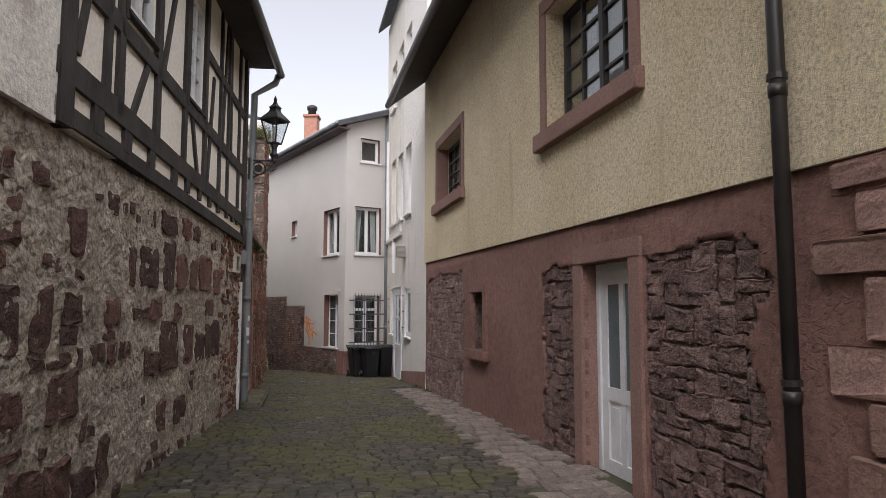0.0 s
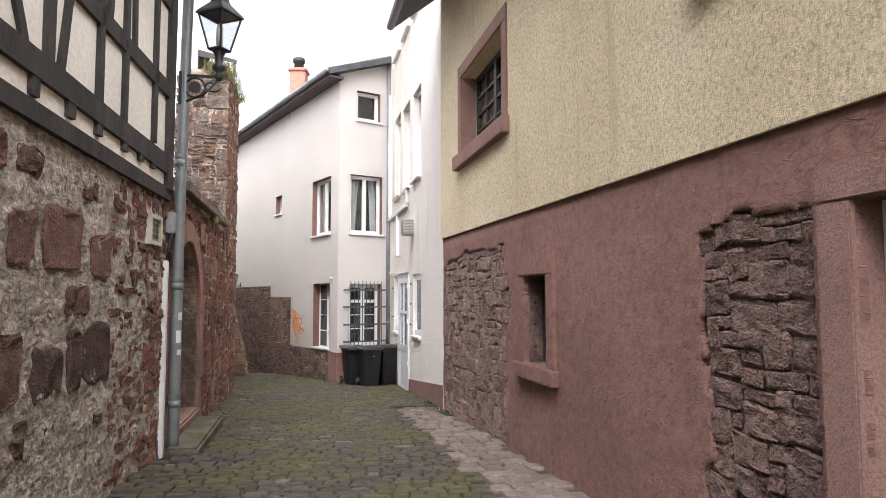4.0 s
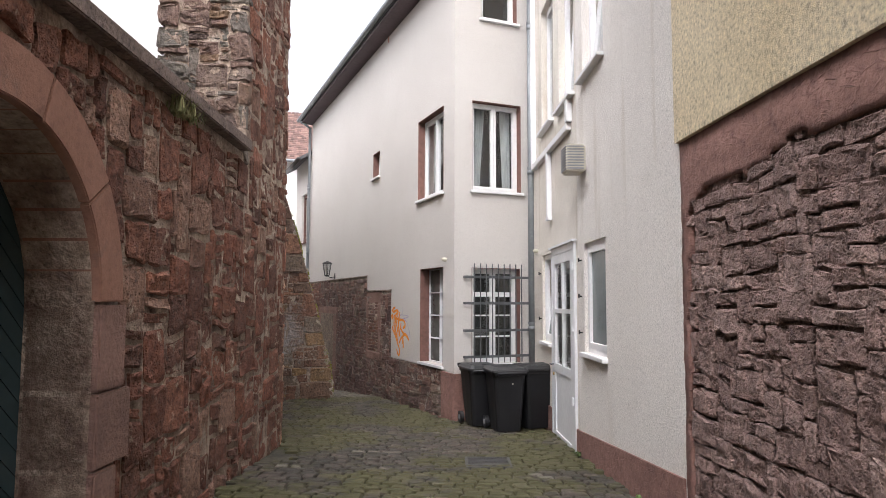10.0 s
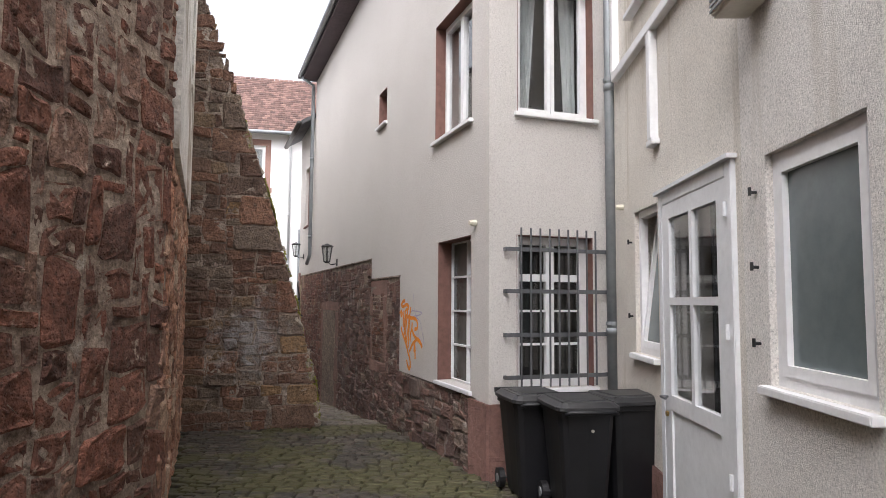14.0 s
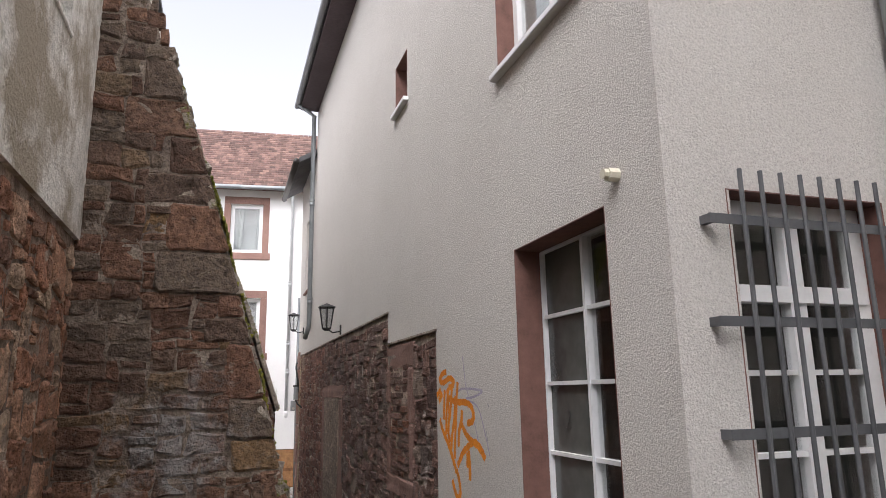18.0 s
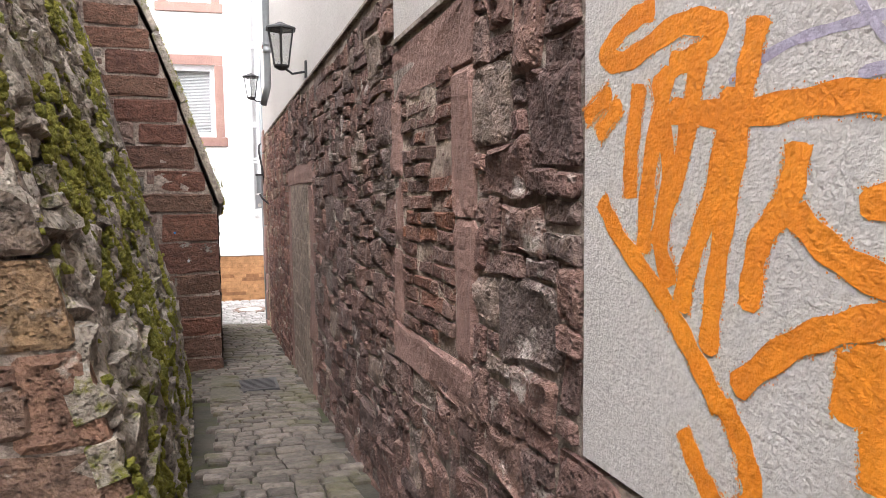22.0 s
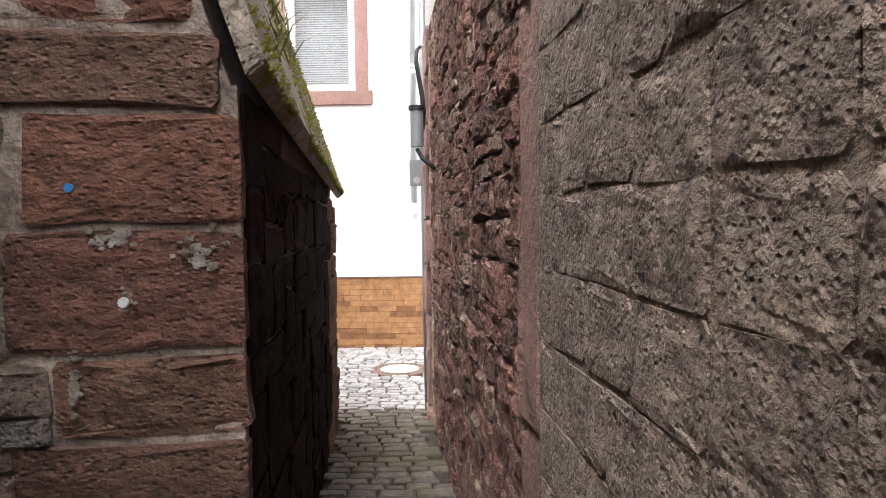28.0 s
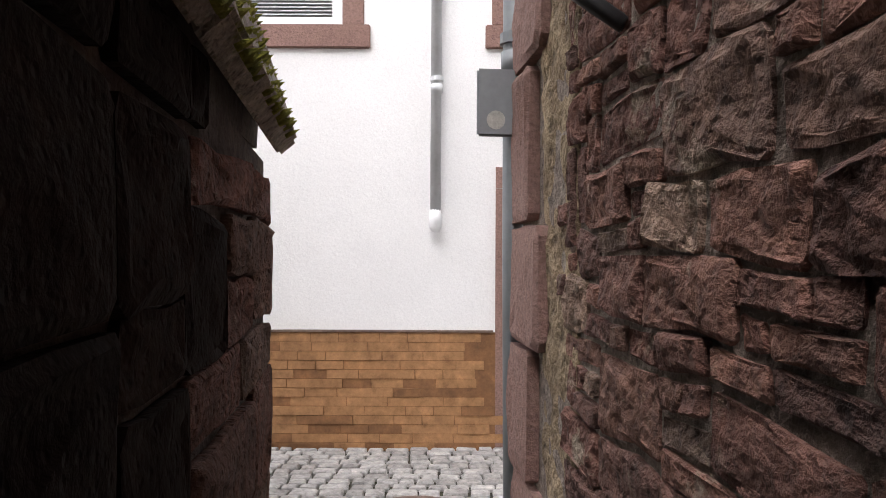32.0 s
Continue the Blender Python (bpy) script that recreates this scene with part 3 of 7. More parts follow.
def stone(fc, rect, joint, depth, rnd, amp=0.03, key=0.0, rough=0.012, base=0.0, sc=3.0, lean=None, poly=None, back=0.05):
    """One stone: an uneven rim, broken edges and a rough face."""
    u0, u1, z0, z1 = rect
    q4 = poly or [(u0, z0), (u1, z0), (u1, z1), (u0, z1)]
    cu, cz = sum(q[0] for q in q4) / 4, sum(q[1] for q in q4) / 4
    w, h = max(0.02, u1 - u0), max(0.02, z1 - z0)
    ku, kz = max(0.2, 1 - joint / w), max(0.2, 1 - joint / h)
    ch = rnd.uniform(0.05, 0.12)
    c1, c2 = ch * min(w, h) / w, ch * min(w, h) / h
    shape = [(-1, -1 + c2 * 2), (-1 + c1 * 2, -1), (-0.3, -1), (0.35, -1), (1 - c1 * 2, -1), (1, -1 + c2 * 2), (1, 0.05), (1, 1 - c2 * 2), (1 - c1 * 2, 1), (0.3, 1), (-0.35, 1), (-1 + c1 * 2, 1), (-1, 1 - c2 * 2), (-1, -0.05)]
    flat = []
    for a, e in shape:
        wts = ((1 - a) * (1 - e) / 4, (1 + a) * (1 - e) / 4, (1 + a) * (1 + e) / 4, (1 - a) * (1 + e) / 4)
        fu, fz = sum(k * q[0] for k, q in zip(wts, q4)), sum(k * q[1] for k, q in zip(wts, q4))
        flat.append((cu + (fu - cu) * ku, cz + (fz - cz) * kz))
    n = RIM
    rough *= min(1.0, min(w, h) / 0.17)
    d = depth * rnd.uniform(0.45, 1.2)
    pts = []
    for u, z in flat:
        du, dz = wobble(u, z, key, sc, amp)
        eu, ez = wobble(u, z, key + 4, 9.0, rough * 1.3)
        pts.append((u + du + eu + rnd.uniform(-1, 1) * rough * 0.4, z + dz + ez + rnd.uniform(-1, 1) * rough * 0.4))
    mu, mz = sum(p[0] for p in pts) / n, sum(p[1] for p in pts) / n
    place = (lambda u, z, o: fc.at(u, z, o)) if lean is None else lean
    tilt = rnd.uniform(-1, 1) * depth * 0.22, rnd.uniform(-1, 1) * depth * 0.22
    vs = [place(u, z, base - back) for u, z in pts]
    vs += [place(u, z, base + d * rnd.uniform(0.55, 0.9)) for u, z in pts]
    inset = min(0.020, w * 0.12, h * 0.12)
    hw, hh = max(w / 2, 0.02), max(h / 2, 0.02)
    for f in (0, 0.70, 0.36):
        for u, z in pts:
            r = Vector((u - mu, z - mz, 0))
            q = f or max(0.76, 1 - inset / max(r.length, 0.01) * 1.3)
            uu, zz = mu + r.x * q, mz + r.y * q
            lump = noise.noise(Vector((uu * 8, zz * 8, key + 2))) * rough * 1.9 + noise.noise(Vector((uu * 21, zz * 21, key + 5))) * rough * 1.3
            o = base + d + r.x * q / hw * tilt[0] + r.y * q / hh * tilt[1] + lump + rnd.uniform(-1, 1) * rough * 0.5
            vs.append(place(uu + rnd.uniform(-1, 1) * rough * 0.4, zz + rnd.uniform(-1, 1) * rough * 0.4, o))
    vs.append(place(mu, mz, base + d + rnd.uniform(-0.8, 1) * rough))
    fs = []
    for r in (0, n, 2 * n, 3 * n):
        fs += [(r + i, r + (i + 1) % n, r + n + (i + 1) % n, r + n + i) for i in range(n)]
    fs += [(4 * n + i, 4 * n + (i + 1) % n, 5 * n) for i in range(n)]
    return vs, fs


def worn(ob):
    """Broken edges stay hard, the faces of the stones are shaded smooth."""
    n = len(ob.data.polygons)
    ob.data.polygons.foreach_set("use_smooth", [i % (5 * RIM) >= 3 * RIM for i in range(n)])
    return ob


def rough_sheet(fc, u0, u1, z0, z1, step, amp, key, back=-0.3):
    """A lumpy mortar face with its sides and back."""
    nu, nz = int((u1 - u0) / step), int((z1 - z0) / step)
    vs, fs = [], []
    for j in range(nz + 1):
        for i in range(nu + 1):
            u, z = u0 + (u1 - u0) * i / nu, z0 + (z1 - z0) * j / nz
            p = Vector((u, z, key))
            o = noise.noise(p * 2.2) * 0.6 + noise.noise(p * 6.5) * 0.6 + noise.noise(p * 15.0) * 0.65
            vs.append(fc.at(u, z, -0.004 + amp * o))
    m = nu + 1
    for j in range(nz):
        fs += [(j * m + i, j * m + i + 1, (j + 1) * m + i + 1, (j + 1) * m + i) for i in range(nu)]
    edge = list(range(m)) + [j * m + nu for j in range(1, nz + 1)] + [nz * m + i for i in range(nu - 1, -1, -1)] + [j * m for j in range(nz - 1, 0, -1)]
    k = len(vs)
    vs += [Vector(vs[e]) + fc.n * back for e in edge]
    q = len(edge)
    fs += [(edge[(i + 1) % q], edge[i], k + i, k + (i + 1) % q) for i in range(q)]
    return Build().add(vs, fs)


def masonry(parent, fc, rects, mats, near, joint=0.02, depth=0.04, amp=0.03, seed=1, rough=0.012, base=0.0, name="stone", cap=300, sc=3.0, lean=None, skew=0.2, back=0.05):
    """Stones of a wall: those that near() picks as objects of their own, the rest joined. skew: how far their corners stray."""
    rnd = random.Random(seed)
    rest, count = Build(), 0
    for r, poly in zip(rects, cells(rects, rnd, skew)):
        vs, fs = stone(fc, r, joint * rnd.uniform(0.6, 1.5), depth, rnd, amp, seed * 7.3, rough, base, sc, lean, poly, back)
        if count < cap and near((r[0] + r[1]) / 2, (r[2] + r[3]) / 2):
            worn(part(name, Build().add(vs, fs), mats[0], parent))
            count += 1
        else:
            rest.add(vs, fs)
    if rest.v:
        worn(part(name + "_rest", rest, mats[1], parent, kind="stuff"))


# ---- the plan ----
YW = Face((1.45, 7.617), (-1.892, 22.906), -1)      # yellow house and white house
BS = Face((-3.193, 22.052), (-10.88, 33.75), -1)    # long side along the passage
BG = Face((-3.193, 22.052), (-1.892, 22.906), 1)    # its narrow end
TW = Face((-2.2, -0.5), (-3.6, 12.0), 1)            # half-timbered house
AW = Face((-3.6, 12.0), (-5.0, 19.1), 1)            # wall with the arch and the tower stump
RW = Face((-5.0, 19.1), (-8.07, 23.78), 1)          # wall after the bend
B1 = Face((-8.07, 23.78), (-6.234, 24.986), 1)      # first buttress, seen from the alley
B2 = Face((-11.583, 29.258), (-9.745, 30.465), 1)   # second buttress
FH = Face((-14.075, 37.445), (-13.184, 37.899), 1)  # house across the street

LEVELS = [(-400, 0.06), (-12, 0.06), (0, 0.03), (8, -0.02), (12, -0.09), (17, -0.28), (21.4, -0.50), (25.3, -0.66), (30.2, -1.14), (33, -1.34), (35, -1.45), (37.5, -1.50), (400, -1.50)]


def ground_z(x, y):
    for (a, p), (b, q) in zip(LEVELS, LEVELS[1:]):
        if a <= y <= b:
            return p + (q - p) * (y - a) / (b - a)
    return 0.0


# ---- ground ----
def grid_steps(a, b, s):
    n = int(round((b - a) / s))
    return [a + (b - a) * i / n for i in range(n + 1)]


gx = [-400, -120, -40] + grid_steps(-24, 16, 0.8) + [40, 120, 400]
gy = [-400, -120, -40] + grid_steps(-16, 48, 0.8) + [80, 150, 400]
gb = Build()
gb.add([(x, y, ground_z(x, y) - 0.035) for y in gy for x in gx],
       [(j * len(gx) + i, j * len(gx) + i + 1, (j + 1) * len(gx) + i + 1, (j + 1) * len(gx) + i) for j in range(len(gy) - 1) for i in range(len(gx) - 1)])
ground = part("ground", gb, GROUND, kind="structure", label="sandy earth and moss between the paving setts", category="ground", smooth=True)


# ---- windows and doors ----
def window(name, fc, u0, u1, z0, z1, label, cols=2, rows=1, depth=0.16, fw=0.06, bar=0.03, frame_mat=WHITEPVC, sill=0.10, sill_mat=WHITEPVC,
           sash=0.05, curtain=False, back=0.7, room=ROOMDARK, sill_over=0.04, glass=GLASS, blind=False, first=None, lean=0.0):
    """A window set back in its wall: outer frame, a sash with bars for each column, panes, a sill, a shallow box
    behind, by default coloured dark for a room's shade.
    """
    w = thing(name, label, "window", kind="structure")
    o = -depth
    b = Build()
    for a, c, p, q in ((u0, u0 + fw, z0, z1), (u1 - fw, u1, z0, z1), (u0 + fw, u1 - fw, z1 - fw, z1), (u0 + fw, u1 - fw, z0, z0 + fw)):
        b.box(fc, a, c, p, q, o - 0.07, o)
    part("window_frame", b, frame_mat, w)
    iu0, iu1, iz0, iz1 = u0 + fw, u1 - fw, z0 + fw, z1 - fw
    cw = (iu1 - iu0) / cols

    def leant(bb, p, q, r, t, back_, front_):
        """A box that leans inwards with its sash."""
        return bb.hexa([fc.at(u, z, oo - lean * (z - iz0)) for oo in (back_, front_) for u, z in ((p, r), (q, r), (q, t), (p, t))])

    for k in range(cols):
        a, c = iu0 + k * cw + 0.003, iu0 + (k + 1) * cw - 0.003
        b = Build()
        for p, q, r, t in ((a, a + sash, iz0, iz1), (c - sash, c, iz0, iz1), (a + sash, c - sash, iz1 - sash, iz1), (a + sash, c - sash, iz0, iz0 + sash)):
            leant(b, p, q, r, t, o - 0.055, o + 0.012)
        sob = part("casement", b, frame_mat, w)
        rh = (iz1 - iz0 - 2 * sash) / rows
        for j in range(1, rows):
            zz = iz0 + sash + j * rh
            part("glazing_bar", leant(Build(), a + sash, c - sash, zz - bar / 2, zz + bar / 2, o - 0.045, o + 0.004), frame_mat, sob)
        for j in range(rows):
            zz = iz0 + sash + j * rh
            part("pane", leant(Build(), a + sash - 0.004, c - sash + 0.004, zz - 0.004, zz + rh + 0.004, o - 0.03, o - 0.024), first if first and k else glass, sob).visible_shadow = False
    if curtain:
        for a, c in ((iu0, iu0 + (iu1 - iu0) * 0.42), (iu1 - (iu1 - iu0) * 0.25, iu1)):
            n = 26
            vs, fs = [], []
            for zz, k in ((iz1, 1.0), ((iz0 + iz1) / 2, 0.85), (iz0, 0.7)):
                vs += [fc.at(a + (c - a) * (i / n) * k if a == iu0 else c - (c - a) * (1 - i / n) * k, zz, o - 0.2 + 0.03 * math.sin(i * 1.9)) for i in range(n + 1)]
            fs = [(j * (n + 1) + i, j * (n + 1) + i + 1, (j + 1) * (n + 1) + i + 1, (j + 1) * (n + 1) + i) for j in range(2) for i in range(n)]
            part("curtain", Build().add(vs, fs), CURTAIN_GLARE, w, "pale net curtain", smooth=True)
    if blind:
        nb = int((iz1 - iz0) / 0.035)
        b = Build()
        for j in range(nb):
            zz = iz1 - 0.02 - j * 0.035
            b.hexa([fc.at(u, zz + dz + t, o - 0.12 + oo) for oo, dz in ((0, 0.022), (0.024, 0)) for u, t in ((iu0, 0), (iu1, 0), (iu1, 0.003), (iu0, 0.003))])
        part("blind", b, WHITEPVC, w, "white slatted blind")
    if sill:
        part("window_sill", Build().box(fc, u0 - sill_over, u1 + sill_over, z0 - 0.05, z0 - 0.002, -depth - 0.06, sill), sill_mat, w, bevel=0.006)
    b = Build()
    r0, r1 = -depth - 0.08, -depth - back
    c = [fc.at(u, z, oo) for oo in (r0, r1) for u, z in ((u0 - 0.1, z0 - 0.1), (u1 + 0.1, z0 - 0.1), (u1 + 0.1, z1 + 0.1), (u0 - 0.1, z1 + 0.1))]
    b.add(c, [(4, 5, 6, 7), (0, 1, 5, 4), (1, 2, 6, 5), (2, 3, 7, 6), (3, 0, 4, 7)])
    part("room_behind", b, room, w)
    return w


def stone_frame(parent, fc, u0, u1, z0, z1, jamb, head, sillh, mat_, proud=0.02, sill_proud=0.08, back=-0.2):
    """Dressed stone round an opening: two jambs, a lintel and, if it has height, a sill."""
    part("jamb", Build().box(fc, u0 - jamb, u0, z0, z1, back, proud), mat_, parent, bevel=0.008)
    part("jamb", Build().box(fc, u1, u1 + jamb, z0, z1, back, proud), mat_, parent, bevel=0.008)
    part("lintel", Build().box(fc, u0 - jamb, u1 + jamb, z1 + 0.004, z1 + head, back, proud), mat_, parent, bevel=0.008)
    if sillh:
        part("window_sill", Build().box(fc, u0 - jamb - 0.06, u1 + jamb + 0.06, z0 - sillh, z0 - 0.004, back, sill_proud), mat_, parent, bevel=0.01)


def pipe(name, points, r, material, label, clamps=(), fc=None):
    t = thing(name, label, "downpipe")
    part("pipe", Build().tube(points, r, 12), material, t, smooth=True)
    for p in clamps:
        p = Vector(p)
        part("clamp", Build().lathe(p - Vector((0, 0, 0.02)), [(r + 0.012, 0), (r + 0.012, 0.04)], 12), material, t, smooth=False)
        part("socket", Build().lathe(p - Vector((0, 0, 0.13)), [(r + 0.006, 0), (r + 0.008, 0.08)], 12), material, t, smooth=True)
    return t


# ---- yellow house ----
def trim_z(u):
    return 2.57 + 0.0175 * u


house_y = thing("yellow_house", "yellow roughcast house above a red-brown plastered ground floor", "house", kind="structure")
Y_END = 8.68
ztr = lambda u, z: trim_z(u) if z == 2.57 else z
DOOR_Y = (-1.32, -0.26, -0.06, 2.12)
NICHE = (3.63, 4.36, 0.95, 1.915)
part("wall_base", wall_cells(Build(), YW, [-22, -12, -6, -3, 0, 3, 6, Y_END], [-1.2, 2.57], [DOOR_Y, NICHE], -0.45, -0.042, ztr), MORTAR_BROWN, house_y)


def edge(z, k, amp=0.16):
    return noise.noise(Vector((k * 5.1, z * 1.7, 0.3))) * amp + noise.noise(Vector((k * 5.1, z * 6.3, 0.9))) * amp * 0.45


# where the plaster has come off and the rubble shows
PATCHES = [("A", 0.0, 1.2, -0.3, 2.2, lambda u, z: 0.01 < u < 0.95 + edge(z, 1) and z < 2.10 + edge(u, 4, 0.06)),
           ("B", -3.75, -1.45, -0.2, 2.2, lambda u, z: -3.05 + edge(z, 2, 0.4) < u < -1.55 and z < 2.10 - 0.02 * (u + 1.6) + edge(u, 5, 0.07)),
           ("C", 4.8, 8.68, -0.5, 2.6, lambda u, z: u > 5.05 + edge(z, 3, 0.2) and z < 2.36 - max(0, u - 7.2) * 0.12 + edge(u, 9, 0.14) and u < 8.56 + edge(z, 7, 0.06))]


def bare(u, z):
    return any(q[5](u, z) for q in PATCHES)


def plaster_coat():
    """Trowelled plaster, 6 cm thick with a broken edge, left out where the wall is bare, at the door and at the niche."""
    us = sorted(set([-22.0, -14.0, -8.0, -5.0] + [round(-4.4 + 0.045 * i, 4) for i in range(290)] + [Y_END, DOOR_Y[0], DOOR_Y[1], NICHE[0], NICHE[1]]))
    us = [u for u in us if u <= Y_END]
    zs = sorted(set([-1.2, -0.6] + [round(-0.3 + 0.045 * i, 4) for i in range(63)] + [2.57, DOOR_Y[3], NICHE[2], NICHE[3]]))

    def solid(i, j):
        if not (0 <= i < len(us) - 1 and 0 <= j < len(zs) - 1):
            return False
        cu, cz = (us[i] + us[i + 1]) / 2, (zs[j] + zs[j + 1]) / 2
        if bare(cu, cz):
            return False
        return not any(h[0] < cu < h[1] and h[2] < cz < h[3] for h in (DOOR_Y, NICHE))

    vs, fs, index = [], [], {}

    def vert(i, j, front):
        if (i, j, front) not in index:
            u, z = us[i], zs[j]
            p = Vector((u, z, 4.0))
            o = 0.010 * noise.noise(p * 1.6) + 0.007 * noise.noise(Vector((u * 3.0 + z * 2.0, z * 8.0 - u * 1.5, 1.0))) + 0.004 * noise.noise(p * 13.0)
            index[i, j, front] = len(vs)
            top = trim_z(u) if z == 2.57 else z
            vs.append(YW.at(u + 0.010 * noise.noise(p * 31.0), top + 0.010 * noise.noise(p * 37.0 + Vector((3, 0, 0))) * (z < 2.5), o - 0.004 if front else -0.055))
        return index[i, j, front]

    for i in range(len(us) - 1):
        for j in range(len(zs) - 1):
            if not solid(i, j):
                continue
            fs.append((vert(i, j, 1), vert(i, j + 1, 1), vert(i + 1, j + 1, 1), vert(i + 1, j, 1)))
            for di, dj, a, c in ((-1, 0, (i, j), (i, j + 1)), (1, 0, (i + 1, j + 1), (i + 1, j)), (0, -1, (i + 1, j), (i, j)), (0, 1, (i, j + 1), (i + 1, j + 1))):
                if not solid(i + di, j + dj):
                    fs.append((vert(*a, 1), vert(*a, 0), vert(*c, 0), vert(*c, 1)))
    return Build().add(vs, fs)


part("plaster_coat", plaster_coat(), REDPLASTER, house_y, "red-brown painted plaster, flaked off in places", smooth=True)
WY = [(-1.48, 0.65, 3.83, 5.36), (5.0, 7.12, 3.90, 5.13)]
part("wall_upper", wall_cells(Build(), YW, [-22, -12, -6, -3, 0, 3, 6, Y_END], [2.57, 7.4], WY, -0.45, 0.035, ztr), YELLOW, house_y)
b = Build()
b.box(YW, -22, Y_END, -1.0, 7.4, -7.0, -6.7).box(YW, -22, -21.7, -1.0, 7.4, -6.7, -0.45).box(YW, Y_END - 0.2, Y_END - 0.02, -1, 7.4, -6.7, -0.45)
part("rear_wall", b, YELLOW, house_y)
part("eave", Build().prism(Face((YW.at(-22, 0).x, YW.at(-22, 0).y), (YW.at(-22, 0, 1).x, YW.at(-22, 0, 1).y), 1),
                           [(0.9, 6.50), (0.9, 6.62), (-3.6, 10.2), (-7.9, 6.62), (-7.9, 6.50), (-3.6, 10.05)], 0, 22 + Y_END + 0.05), SOFFIT, house_y, "dark boarded overhanging eave")
part("gutter", Build().tube([YW.at(-22, 6.53, 0.95), YW.at(Y_END + 0.05, 6.53, 0.95)], 0.07, 10), DARKPIPE, house_y, smooth=True)
for k, (u0, u1, z0, z1) in enumerate(WY):
    w = window("window_%d" % (k + 1), YW, u0, u1, z0, z1, "dark brown barred window in a pink sandstone surround", 2, 4, 0.20, 0.05, 0.035, DARKWOOD, 0, sash=0.045, back=0.5, room=CURTAIN_GLARE)
    for i in range(2):
        cw = (u1 - u0 - 0.1) / 2
        cu = u0 + 0.05 + cw * (i + 0.5)
        part("glazing_bar", Build().box(YW, cu - 0.018, cu + 0.018, z0 + 0.09, z1 - 0.09, -0.245, -0.196), DARKWOOD, w)
    stone_frame(w, YW, u0, u1, z0, z1, 0.19, 0.20, 0.22, PINKSTONE, 0.06, 0.14, -0.2)

# door of the yellow house
door = thing("door_1", "white panelled door with two frosted panes in a pink stone surround", "door", kind="structure")
u0, u1, z0, z1 = DOOR_Y
stone_frame(door, YW, u0, u1, -0.1, z1, 0.21, 0.19, 0, PINKSTONE, 0.035, back=-0.40)
part("threshold", Build().box(YW, u0 - 0.17, u1 + 0.17, -0.5, -0.06, -0.44, 0.06), PINKSTONE, door, bevel=0.01)
o = -0.17
b = Build()
for a, c, p, q in ((u0, u0 + 0.07, z0, z1), (u1 - 0.07, u1, z0, z1), (u0 + 0.07, u1 - 0.07, z1 - 0.07, z1)):
    b.box(YW, a, c, p, q, o - 0.05, o + 0.02)
part("door_frame", b, WHITEPAINT, door, bevel=0.004)
leaf = Build()
a, c, p, q = u0 + 0.073, u1 - 0.073, z0 + 0.01, z1 - 0.073
m = (a + c) / 2
for s in ((a, a + 0.13, p, q), (c - 0.13, c, p, q), (m - 0.05, m + 0.05, p + 0.14, q - 0.15), (a + 0.13, c - 0.13, p, p + 0.14), (a + 0.13, c - 0.13, q - 0.15, q), (a + 0.13, m - 0.05, p + 0.74, p + 0.88), (m + 0.05, c - 0.13, p + 0.74, p + 0.88)):
    leaf.box(YW, *s, o - 0.04, o)
leaf_ob = part("door_leaf", leaf, WHITEPAINT, door)
for l, r in ((a + 0.13, m - 0.05), (m + 0.05, c - 0.13)):
    part("pane", Build().box(YW, l, r, p + 0.88, q - 0.15, o - 0.03, o - 0.02), FROST, leaf_ob, "frosted blue-grey pane")
    part("door_panel", Build().box(YW, l, r, p + 0.14, p + 0.74, o - 0.03, o - 0.022).box(YW, l + 0.06, r - 0.06, p + 0.20, p + 0.68, o - 0.03, o - 0.012), WHITEPAINT, leaf_ob, bevel=0.004)
part("handle", Build().tube([YW.at(a + 0.06, 1.08, o + 0.0), YW.at(a + 0.06, 1.08, o + 0.05), YW.at(a + 0.18, 1.08, o + 0.05)], 0.009, 8).box(YW, a + 0.04, a + 0.08, 0.98, 1.2, o, o + 0.006), STEEL, leaf_ob, "metal lever handle")
# dark block in place of the unlit room
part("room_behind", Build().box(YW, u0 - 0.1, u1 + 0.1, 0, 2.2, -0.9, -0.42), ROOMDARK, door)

# small niche window
niche = thing("window_3", "small deep window niche in a red-painted stone surround", "window", kind="structure")
u0, u1, z0, z1 = NICHE
stone_frame(niche, YW, u0, u1, z0, z1, 0.19, 0.25, 0.16, REDPLASTER, 0.04, 0.10, -0.21)
# shallow box, its dark colour standing for the niche's shade
cc = [YW.at(u, z, oo) for oo in (-0.205, -1.5) for u, z in ((u0 + 0.004, z0 + 0.004), (u1 - 0.004, z0 + 0.004), (u1 - 0.004, z1 - 0.004), (u0 + 0.004, z1 - 0.004))]
part("room_behind", Build().add(cc, [(4, 5, 6, 7), (0, 1, 5, 4), (1, 2, 6, 5), (2, 3, 7, 6), (3, 0, 4, 7)]), ROOMDARK, niche)
part("window_frame", wall_cells(Build(), YW, [u0, u1], [z0, z1], [(u0 + 0.05, u1 - 0.05, z0 + 0.09, z1 - 0.05)], -0.27, -0.22), DARKWOOD, niche)
for zz in (1.12, 1.37, 1.62, 1.85):
    # black disc on the reveal for the shade inside an old bar hole
    part("bar_hole", Build().tube([YW.at(u1 - 0.004, zz, -0.12), YW.at(u1 + 0.002, zz, -0.12)], 0.016, 8), IRON, niche)

# rubble where the plaster is gone
SIZES_RUBBLE = [(2, 1), (2, 2), (3, 2), (2, 1), (3, 1), (1, 1), (2, 2), (3, 2), (2, 1), (4, 2)]
